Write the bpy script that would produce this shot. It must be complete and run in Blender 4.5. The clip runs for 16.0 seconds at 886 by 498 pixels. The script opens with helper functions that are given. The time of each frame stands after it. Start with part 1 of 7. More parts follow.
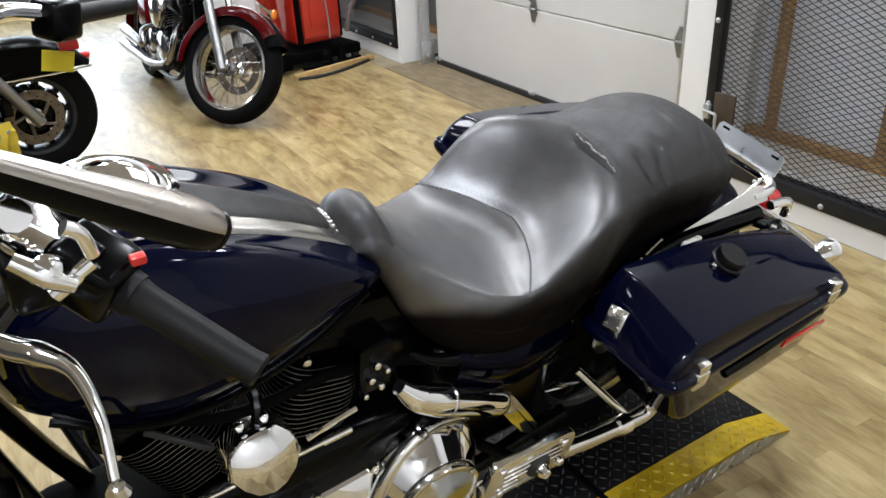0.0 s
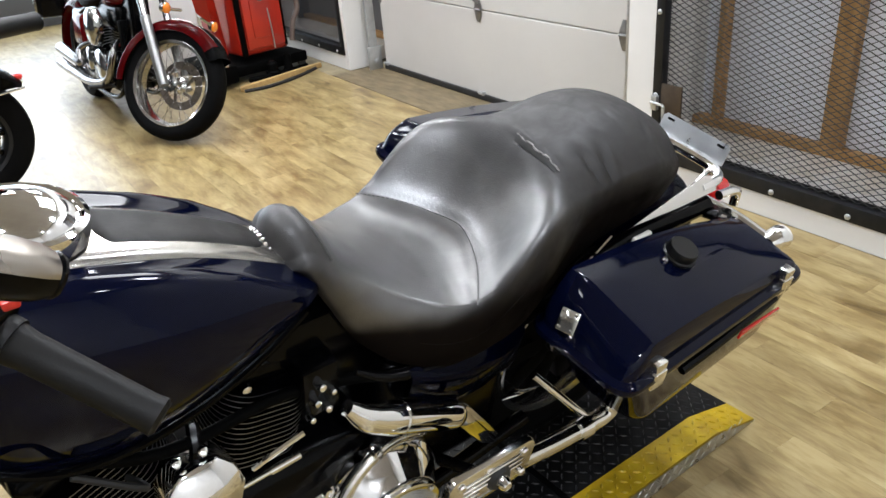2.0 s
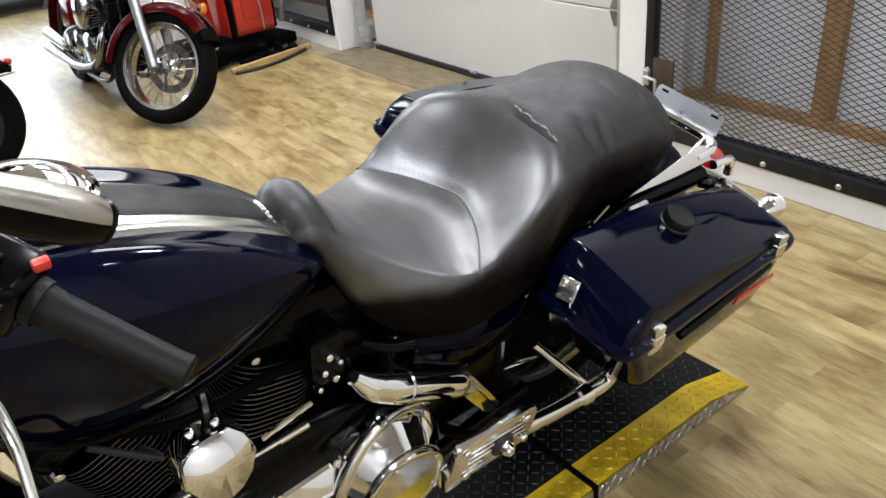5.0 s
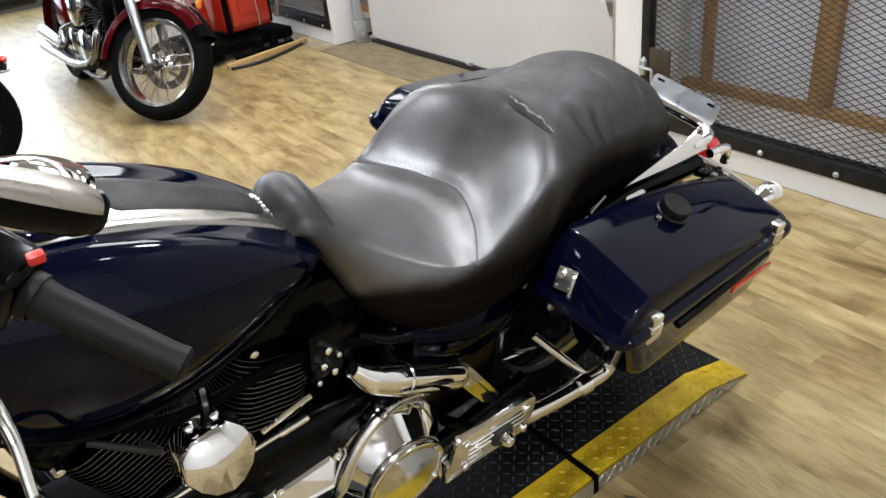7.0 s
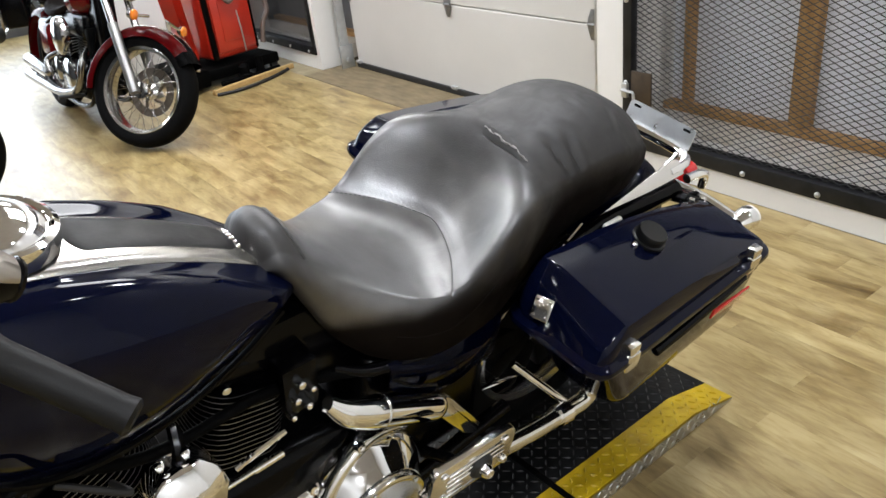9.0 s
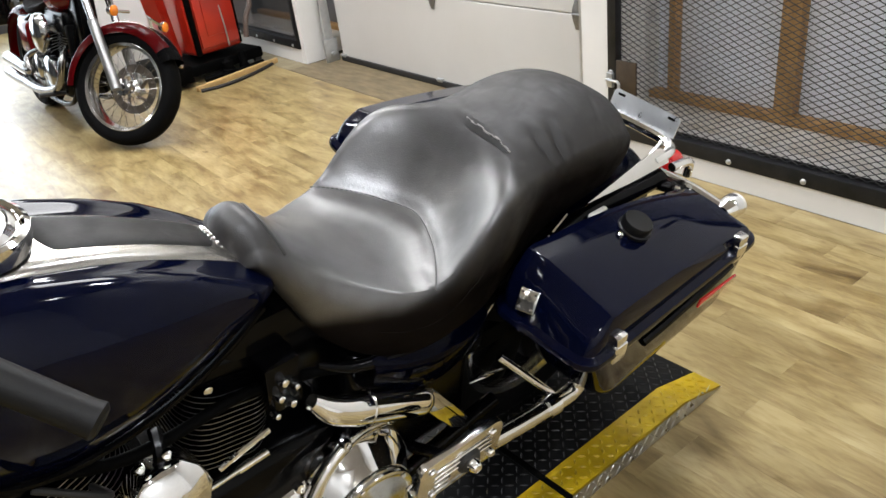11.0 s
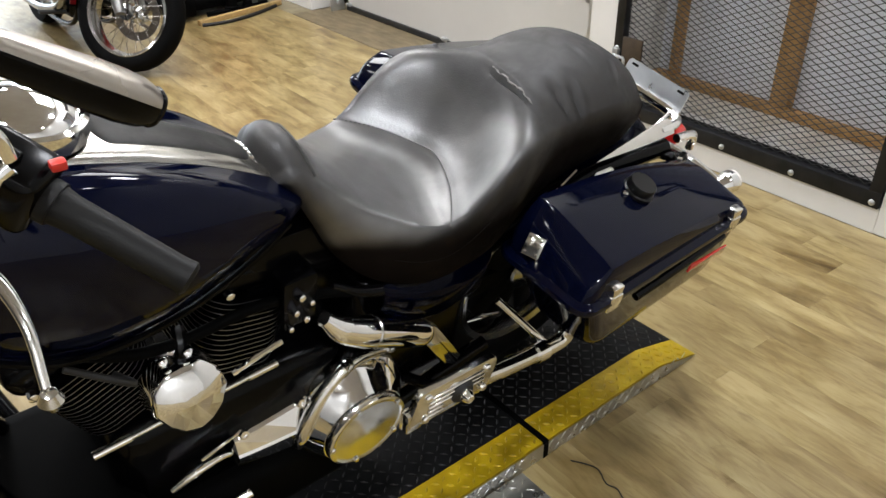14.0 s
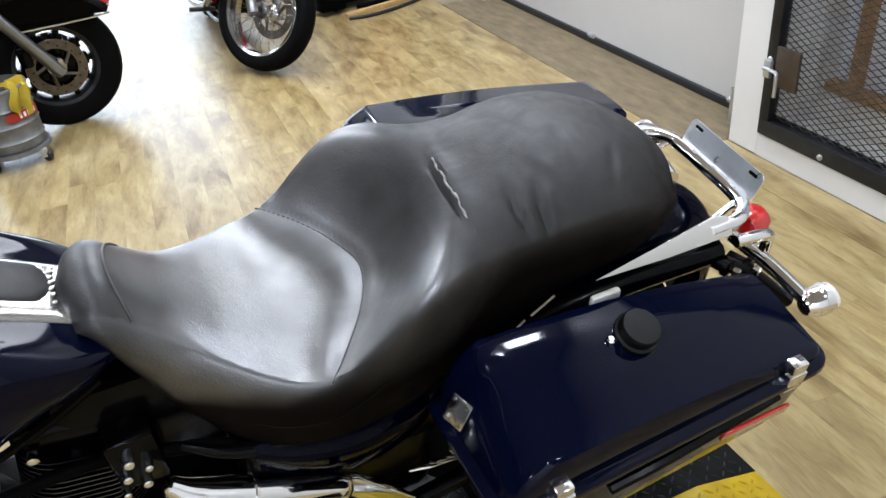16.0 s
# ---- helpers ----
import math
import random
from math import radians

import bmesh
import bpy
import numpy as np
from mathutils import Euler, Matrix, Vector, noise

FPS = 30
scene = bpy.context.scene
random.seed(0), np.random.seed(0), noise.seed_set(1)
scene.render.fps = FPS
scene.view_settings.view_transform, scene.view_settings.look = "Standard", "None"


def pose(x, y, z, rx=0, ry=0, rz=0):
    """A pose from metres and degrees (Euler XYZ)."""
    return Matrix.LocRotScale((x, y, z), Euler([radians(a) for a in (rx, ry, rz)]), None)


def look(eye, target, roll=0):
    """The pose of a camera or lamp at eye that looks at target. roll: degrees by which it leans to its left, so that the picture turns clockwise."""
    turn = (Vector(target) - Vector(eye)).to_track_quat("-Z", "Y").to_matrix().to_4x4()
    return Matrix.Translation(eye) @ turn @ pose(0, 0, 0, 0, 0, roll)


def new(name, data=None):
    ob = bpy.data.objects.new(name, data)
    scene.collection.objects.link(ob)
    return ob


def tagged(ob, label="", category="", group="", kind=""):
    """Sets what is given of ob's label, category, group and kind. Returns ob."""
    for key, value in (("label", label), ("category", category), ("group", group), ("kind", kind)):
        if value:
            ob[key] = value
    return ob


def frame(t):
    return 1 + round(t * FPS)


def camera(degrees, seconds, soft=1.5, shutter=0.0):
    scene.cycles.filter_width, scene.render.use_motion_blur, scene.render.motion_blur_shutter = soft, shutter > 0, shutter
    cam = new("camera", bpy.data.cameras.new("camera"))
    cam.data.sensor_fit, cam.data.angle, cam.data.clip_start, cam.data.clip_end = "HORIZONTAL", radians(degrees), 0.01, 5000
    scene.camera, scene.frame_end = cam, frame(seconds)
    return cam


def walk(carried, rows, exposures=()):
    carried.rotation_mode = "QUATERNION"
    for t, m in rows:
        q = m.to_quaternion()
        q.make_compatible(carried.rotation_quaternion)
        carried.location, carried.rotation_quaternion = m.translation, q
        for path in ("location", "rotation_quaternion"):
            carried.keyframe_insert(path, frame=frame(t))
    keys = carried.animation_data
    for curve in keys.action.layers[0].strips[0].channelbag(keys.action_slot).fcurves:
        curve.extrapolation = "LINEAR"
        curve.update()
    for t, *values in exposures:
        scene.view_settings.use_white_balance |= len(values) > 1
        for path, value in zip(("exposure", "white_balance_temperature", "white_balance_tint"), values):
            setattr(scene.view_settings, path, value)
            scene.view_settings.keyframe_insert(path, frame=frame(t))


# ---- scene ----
cam = camera(60.3, 16.0)
PATH = [
    (0, (0.239, 0.894, 1.446), (1.102, 2.443, 0.522), -3.0),
    (0.5, (0.281, 0.868, 1.462), (1.279, 2.374, 0.604), -4.5),
    (1, (0.304, 0.869, 1.45), (1.376, 2.302, 0.557), -3.9),
    (1.2, (0.308, 0.874, 1.455), (1.329, 2.317, 0.612), -5.1),
    (1.5, (0.314, 0.887, 1.441), (1.359, 2.346, 0.559), -5.3),
    (2, (0.296, 0.918, 1.429), (1.241, 2.421, 0.507), -5.0),
    (2.5, (0.29, 0.916, 1.435), (1.223, 2.432, 0.525), -5.7),
    (3, (0.279, 0.915, 1.438), (1.241, 2.387, 0.486), -5.1),
    (3.5, (0.266, 0.914, 1.433), (1.231, 2.382, 0.476), -4.3),
    (4, (0.271, 0.911, 1.429), (1.228, 2.38, 0.466), -4.8),
    (6.5, (0.259, 0.903, 1.421), (1.208, 2.377, 0.46), -6.3),
    (7, (0.268, 0.902, 1.421), (1.21, 2.369, 0.441), -6.5),
    (7.5, (0.284, 0.899, 1.432), (1.219, 2.398, 0.495), -7.8),
    (8, (0.292, 0.913, 1.419), (1.224, 2.377, 0.425), -6.9),
    (8.5, (0.292, 0.904, 1.433), (1.252, 2.384, 0.49), -6.5),
    (9, (0.301, 0.894, 1.432), (1.278, 2.367, 0.496), -6.9),
    (11.5, (0.318, 0.9, 1.422), (1.312, 2.348, 0.466), -7.7),
    (12, (0.314, 0.905, 1.426), (1.312, 2.355, 0.476), -8.3),
    (12.5, (0.314, 0.921, 1.417), (1.315, 2.346, 0.434), -8.0),
    (13, (0.316, 0.91, 1.417), (1.297, 2.371, 0.466), -8.9),
    (13.5, (0.228, 0.896, 1.438), (1.149, 2.393, 0.485), -6.7),
    (14, (0.21, 0.874, 1.416), (1.224, 2.254, 0.383), -0.9),
    (14.2, (0.258, 0.877, 1.424), (1.316, 2.266, 0.416), -2.4),
    (14.5, (0.314, 0.881, 1.431), (1.346, 2.284, 0.448), -3.2),
    (14.8, (0.445, 0.88, 1.452), (1.367, 2.355, 0.54), -4.3),
    (15, (0.526, 0.884, 1.455), (1.472, 2.407, 0.567), -2.1),
    (15.2, (0.587, 0.876, 1.467), (1.545, 2.41, 0.596), -2.7),
    (15.5, (0.639, 0.894, 1.445), (1.448, 2.444, 0.474), -6.2),
    (15.7, (0.703, 0.944, 1.427), (1.401, 2.515, 0.376), -5.8),
    (16, (0.828, 1.032, 1.43), (1.365, 2.634, 0.361), -6.4),
]
# the picture warms a little in the middle of the shot and cools again at its end
BALANCE = [(0, 0.27, 6100, 10), (0.6, 0.33, 6130, 10), (4, 0.36, 6170, 10), (9, 0.36, 6300, 10), (12.5, 0.33, 6420, 10), (13.4, 0.28, 6400, 10), (14.0, 0.20, 6420, 10), (14.4, 0.29, 6400, 10), (15, 0.37, 5970, 10), (16, 0.32, 5840, 10)]
walk(cam, [(t, look(eye, target, roll)) for t, eye, target, roll in PATH], BALANCE)

# ---- light ----
world = bpy.data.worlds.new("world")
scene.world = world
world.use_nodes = True
world.node_tree.nodes["Background"].inputs[0].default_value = (0.75, 0.85, 1.0, 1)
world.node_tree.nodes["Background"].inputs[1].default_value = 0.3

CEIL = 3.3


LAMP_SIZE = {(2.2, 4.1): (0.9, 1.5), (-0.1, 3.8): (0.5, 1.0), (2.4, 0.05): (0.18, 0.18), (2.0, 6.4): (0.5, 0.8), (0.75, 5.8): (0.7, 1.0), (-1.5, 6.2): (0.6, 1.2)}


def area_lamp(x, y, sx, sy, power, colour):
    data = bpy.data.lights.new("ceiling_lamp_light", "AREA")
    data.shape, data.size, data.size_y, data.energy, data.color = "RECTANGLE", sx, sy, power, colour
    ob = new("ceiling_lamp_light", data)
    ob.location = (x, y, CEIL - 0.09)
    return ob


LAMPS = [(x, y) for x in (-2.3, -0.1, 2.0) for y in (-1.2, 1.3, 3.8, 6.4, 8.8) if (x, y) not in ((2.0, -1.2), (2.0, 1.3), (2.0, 3.8), (-2.3, 6.4))] + [(2.4, 0.05), (2.45, 2.2), (2.2, 4.1), (0.75, 5.8), (-1.5, 6.2)]
POWER = {(2.2, 4.1): 31, (0.75, 5.8): 21, (2.45, 2.2): 30, (2.4, 0.05): 9, (-0.1, -1.2): 38, (-0.1, 1.3): 42, (-0.1, 3.8): 30, (-0.1, 6.4): 8, (2.0, 6.4): 34, (-1.5, 6.2): 11, (-0.1, 8.8): 14, (2.0, 8.8): 12, (-2.3, 8.8): 12, (-2.3, 1.3): 4, (-2.3, -1.2): 10, (-2.3, 3.8): 6}
for lx, ly in LAMPS:
    area_lamp(lx, ly, *LAMP_SIZE.get((lx, ly), (0.26, 0.26)), POWER.get((lx, ly), 24), (0.925, 0.95, 1.0))
# daylight from the shop front at the north end
day = bpy.data.lights.new("shop_front_daylight", "AREA")
day.shape, day.size, day.size_y, day.energy, day.color = "RECTANGLE", 4.8, 2.7, 118, (0.80, 0.90, 1.0)
day_ob = new("shop_front_daylight", day)
day_ob.matrix_basis = look((0.2, 10.9, 1.75), (0.2, 0, 1.5))


# ---- materials ----
def mat(name, colour, rough=0.5, metal=0.0, vary=0.0, scale=8.0, bump=0.0, bscale=60.0, coat=0.0, spec=0.5, stretch=(1, 1, 1), rvary=0.0, colour2=None, rand=0.0, detail=4.0):
    """Principled surface: two colours mixed by noise, roughness wear, fine bump, optional difference from piece to piece."""
    m = bpy.data.materials.new(name)
    m.use_nodes = True
    nt = m.node_tree
    n, l = nt.nodes, nt.links
    b = n["Principled BSDF"]
    b.inputs["Roughness"].default_value = rough
    b.inputs["Metallic"].default_value = metal
    b.inputs["Specular IOR Level"].default_value = spec
    b.inputs["Coat Weight"].default_value = coat
    b.inputs["Coat Roughness"].default_value = 0.03
    b.inputs["Base Color"].default_value = (*colour, 1)
    tc = n.new("ShaderNodeTexCoord")
    mp = n.new("ShaderNodeMapping")
    mp.inputs["Scale"].default_value = stretch
    l.new(tc.outputs["Object"], mp.inputs["Vector"])
    if vary > 0 or colour2:
        nz = n.new("ShaderNodeTexNoise")
        nz.inputs["Scale"].default_value, nz.inputs["Detail"].default_value, nz.inputs["Roughness"].default_value = scale, detail, 0.6
        l.new(mp.outputs[0], nz.inputs["Vector"])
        ramp = n.new("ShaderNodeValToRGB")
        c2 = colour2 or tuple(c * (1 - vary) for c in colour)
        c1 = colour if colour2 else tuple(min(1, c * (1 + vary)) for c in colour)
        ramp.color_ramp.elements[0].color, ramp.color_ramp.elements[1].color = (*c2, 1), (*c1, 1)
        ramp.color_ramp.elements[0].position, ramp.color_ramp.elements[1].position = 0.3, 0.7
        l.new(nz.outputs["Fac"], ramp.inputs[0])
        out = ramp.outputs[0]
        if rand > 0:
            oi = n.new("ShaderNodeObjectInfo")
            hs = n.new("ShaderNodeHueSaturation")
            mr = n.new("ShaderNodeMapRange")
            mr.inputs["To Min"].default_value, mr.inputs["To Max"].default_value = 1 - rand, 1 + rand
            l.new(oi.outputs["Random"], mr.inputs["Value"])
            l.new(mr.outputs[0], hs.inputs["Value"])
            l.new(out, hs.inputs["Color"])
            out = hs.outputs[0]
        l.new(out, b.inputs["Base Color"])
    if rvary > 0:
        n2 = n.new("ShaderNodeTexNoise")
        n2.inputs["Scale"].default_value, n2.inputs["Detail"].default_value = scale * 2.3, 5
        l.new(mp.outputs[0], n2.inputs["Vector"])
        m2 = n.new("ShaderNodeMapRange")
        m2.inputs["To Min"].default_value, m2.inputs["To Max"].default_value = max(0.02, rough - rvary), rough + rvary
        l.new(n2.outputs["Fac"], m2.inputs["Value"])
        l.new(m2.outputs[0], b.inputs["Roughness"])
    if bump > 0:
        n3 = n.new("ShaderNodeTexNoise")
        n3.inputs["Scale"].default_value, n3.inputs["Detail"].default_value = bscale, 3
        l.new(mp.outputs[0], n3.inputs["Vector"])
        bp = n.new("ShaderNodeBump")
        bp.inputs["Strength"].default_value, bp.inputs["Distance"].default_value = bump, 0.004
        l.new(n3.outputs["Fac"], bp.inputs["Height"])
        l.new(bp.outputs[0], b.inputs["Normal"])
    return m


def emitter(name, colour, strength):
    m = bpy.data.materials.new(name)
    m.use_nodes = True
    b = m.node_tree.nodes["Principled BSDF"]
    b.inputs["Base Color"].default_value = (*colour, 1)
    b.inputs["Emission Color"].default_value = (*colour, 1)
    b.inputs["Emission Strength"].default_value = strength
    return m


def plank_material():
    """Vinyl plank with wood figure: long grain, knots, pale and brown patches, each plank different."""
    m = bpy.data.materials.new("vinyl_plank")
    m.use_nodes = True
    n, l = m.node_tree.nodes, m.node_tree.links
    b = n["Principled BSDF"]
    tc, oi = n.new("ShaderNodeTexCoord"), n.new("ShaderNodeObjectInfo")
    add = n.new("ShaderNodeVectorMath")
    add.operation = "ADD"
    sc = n.new("ShaderNodeVectorMath")
    sc.operation = "SCALE"
    comb = n.new("ShaderNodeCombineXYZ")
    for i in range(3):
        l.new(oi.outputs["Random"], comb.inputs[i])
    l.new(comb.outputs[0], sc.inputs[0])
    sc.inputs["Scale"].default_value = 37.0
    l.new(tc.outputs["Object"], add.inputs[0])
    l.new(sc.outputs[0], add.inputs[1])

    def noise_at(scale, stretch, detail=4.0, dist=0.0):
        mp = n.new("ShaderNodeMapping")
        mp.inputs["Scale"].default_value = stretch
        l.new(add.outputs[0], mp.inputs["Vector"])
        z = n.new("ShaderNodeTexNoise")
        z.inputs["Scale"].default_value, z.inputs["Detail"].default_value, z.inputs["Distortion"].default_value = scale, detail, dist
        l.new(mp.outputs[0], z.inputs["Vector"])
        return z.outputs["Fac"]

    def ramp_of(fac, stops):
        r = n.new("ShaderNodeValToRGB")
        while len(r.color_ramp.elements) < len(stops):
            r.color_ramp.elements.new(0.5)
        for e, (p, c) in zip(r.color_ramp.elements, stops):
            e.position, e.color = p, (*c, 1)
        l.new(fac, r.inputs[0])
        return r.outputs[0]

    def mix(a, c, fac, mode="MIX"):
        x = n.new("ShaderNodeMix")
        x.data_type, x.blend_type = "RGBA", mode
        for sock, val in ((x.inputs[6], a), (x.inputs[7], c), (x.inputs[0], fac)):
            if isinstance(val, (int, float)):
                sock.default_value = val
            elif isinstance(val, tuple):
                sock.default_value = (*val, 1)
            else:
                l.new(val, sock)
        return x.outputs[2]

    base = ramp_of(noise_at(3.2, (3.2, 0.7, 1), 9, 0.9), [(0.22, (0.130, 0.086, 0.034)), (0.38, (0.246, 0.184, 0.080)), (0.55, (0.336, 0.266, 0.126)), (0.78, (0.425, 0.355, 0.190))])
    tint = ramp_of(oi.outputs["Random"], [(0.0, (0.93, 0.91, 0.88)), (0.25, (1.0, 0.98, 0.93)), (0.5, (0.95, 0.94, 0.92)), (0.75, (1.03, 1.01, 0.96)), (1.0, (0.97, 0.95, 0.91))])
    grain = ramp_of(noise_at(12.0, (5.0, 0.9, 1), 8, 1.2), [(0.3, (0.74, 0.69, 0.60)), (0.56, (1.0, 1.0, 1.0))])
    col = mix(mix(base, tint, 1.0, "MULTIPLY"), grain, 0.8, "MULTIPLY")
    knot = ramp_of(noise_at(6.5, (1.5, 0.8, 1), 4, 0.8), [(0.66, (1, 1, 1)), (0.78, (0.52, 0.45, 0.36))])
    col = mix(col, knot, 1.0, "MULTIPLY")
    blotch = ramp_of(noise_at(4.0, (2.0, 0.9, 1), 7, 0.9), [(0.30, (0.66, 0.59, 0.48)), (0.46, (0.97, 0.95, 0.92)), (0.68, (1.14, 1.14, 1.18))])
    col = mix(col, blotch, 1.0, "MULTIPLY")
    l.new(col, b.inputs["Base Color"])
    rr = n.new("ShaderNodeMapRange")
    rr.inputs["To Min"].default_value, rr.inputs["To Max"].default_value = 0.25, 0.41
    l.new(noise_at(9.0, (3, 0.6, 1), 4), rr.inputs["Value"])
    l.new(rr.outputs[0], b.inputs["Roughness"])
    bp = n.new("ShaderNodeBump")
    bp.inputs["Strength"].default_value, bp.inputs["Distance"].default_value = 0.18, 0.002
    l.new(noise_at(30.0, (6.0, 0.3, 1), 4), bp.inputs["Height"])
    l.new(bp.outputs[0], b.inputs["Normal"])
    return m


PLANK = plank_material()
SUBFLOOR = mat("floor_joint", (0.24, 0.20, 0.12), 0.8, vary=0.2)
WHITE_PAINT = mat("white_wall_paint", (0.70, 0.69, 0.665), 0.55, vary=0.03, scale=3, bump=0.06, bscale=90)
DOOR_WHITE = mat("white_door_panel", (0.53, 0.52, 0.495), 0.38, vary=0.03, scale=2, bump=0.05, bscale=140)
CEILING = mat("ceiling_board", (0.40, 0.375, 0.34), 0.8, vary=0.06, scale=2)
SOUTH_PAINT = mat("pale_wall_paint", (0.82, 0.81, 0.79), 0.6, vary=0.04, scale=2)
GREY_WALL = mat("grey_wall_paint", (0.085, 0.085, 0.088), 0.7, vary=0.06, scale=2)
KNOB = mat("black_knob_plastic", (0.004, 0.004, 0.004), 0.3, spec=0.3, vary=0.2, scale=40)
RUBBER = mat("black_rubber", (0.012, 0.012, 0.012), 0.62, vary=0.3, scale=20, bump=0.1, bscale=120)
SATIN_RUBBER = mat("grip_rubber", (0.0065, 0.0063, 0.006), 0.5, spec=0.22, vary=0.15, scale=30, bump=0.08, bscale=200)
BLACK = mat("black_enamel", (0.0012, 0.0012, 0.0015), 0.20, spec=0.12, vary=0.3, scale=15, rvary=0.08)
DARK = mat("matt_black_metal", (0.0014, 0.0014, 0.0014), 0.65, spec=0.04, vary=0.3, scale=20, bump=0.1)
STEEL_BLACK = mat("blackened_steel", (0.020, 0.0205, 0.022), 0.42, metal=0.6, vary=0.35, scale=12, bump=0.15, bscale=50, rvary=0.12)
MESH_STEEL = mat("expanded_metal", (0.09, 0.09, 0.092), 0.45, metal=0.7, vary=0.3, scale=20)
CHROME = mat("chrome", (0.92, 0.92, 0.92), 0.055, metal=1.0, rvary=0.03, scale=6)
POLISHED = mat("polished_aluminium", (0.80, 0.79, 0.76), 0.14, metal=1.0, rvary=0.06, scale=9)
STAINLESS = mat("worn_plate_aluminium", (0.88, 0.91, 0.95), 0.34, metal=0.85, vary=0.08, rvary=0.2, scale=16, bump=0.04, bscale=14)
AGED = mat("aged_chrome", (0.47, 0.47, 0.465), 0.15, metal=1.0, vary=0.2, rvary=0.06, scale=14)
SATIN_ALLOY = mat("satin_alloy", (0.27, 0.27, 0.265), 0.34, metal=0.95, vary=0.1, scale=14)
MIRROR_BACK = mat("dulled_mirror_chrome", (0.42, 0.385, 0.34), 0.28, metal=1.0, rvary=0.05, scale=9)
CONSOLE = mat("brushed_chrome", (0.66, 0.64, 0.60), 0.21, metal=1.0, rvary=0.04, scale=9)
DISC = mat("worn_brake_disc", (0.13, 0.11, 0.09), 0.42, metal=0.85, vary=0.3, scale=20)
GALV = mat("galvanised_steel", (0.52, 0.53, 0.53), 0.42, metal=0.85, vary=0.12, scale=18, rvary=0.1)
EXHAUST = mat("satin_exhaust_chrome", (0.27, 0.265, 0.26), 0.24, metal=1.0, vary=0.25, rvary=0.08, scale=12)
HINGE = mat("dull_hinge_steel", (0.24, 0.24, 0.235), 0.42, metal=0.85, vary=0.25, scale=25, rvary=0.1)
DULL_ZINC = mat("dull_zinc", (0.20, 0.205, 0.21), 0.5, metal=0.7, vary=0.25, scale=14, rvary=0.12)
BLUE = mat("dark_blue_paint", (0.0008, 0.0016, 0.0090), 0.06, coat=0.0, spec=0.18, vary=0.15, scale=40)
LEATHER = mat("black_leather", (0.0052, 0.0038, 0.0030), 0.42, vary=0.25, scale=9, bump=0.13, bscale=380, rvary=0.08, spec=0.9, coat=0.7)


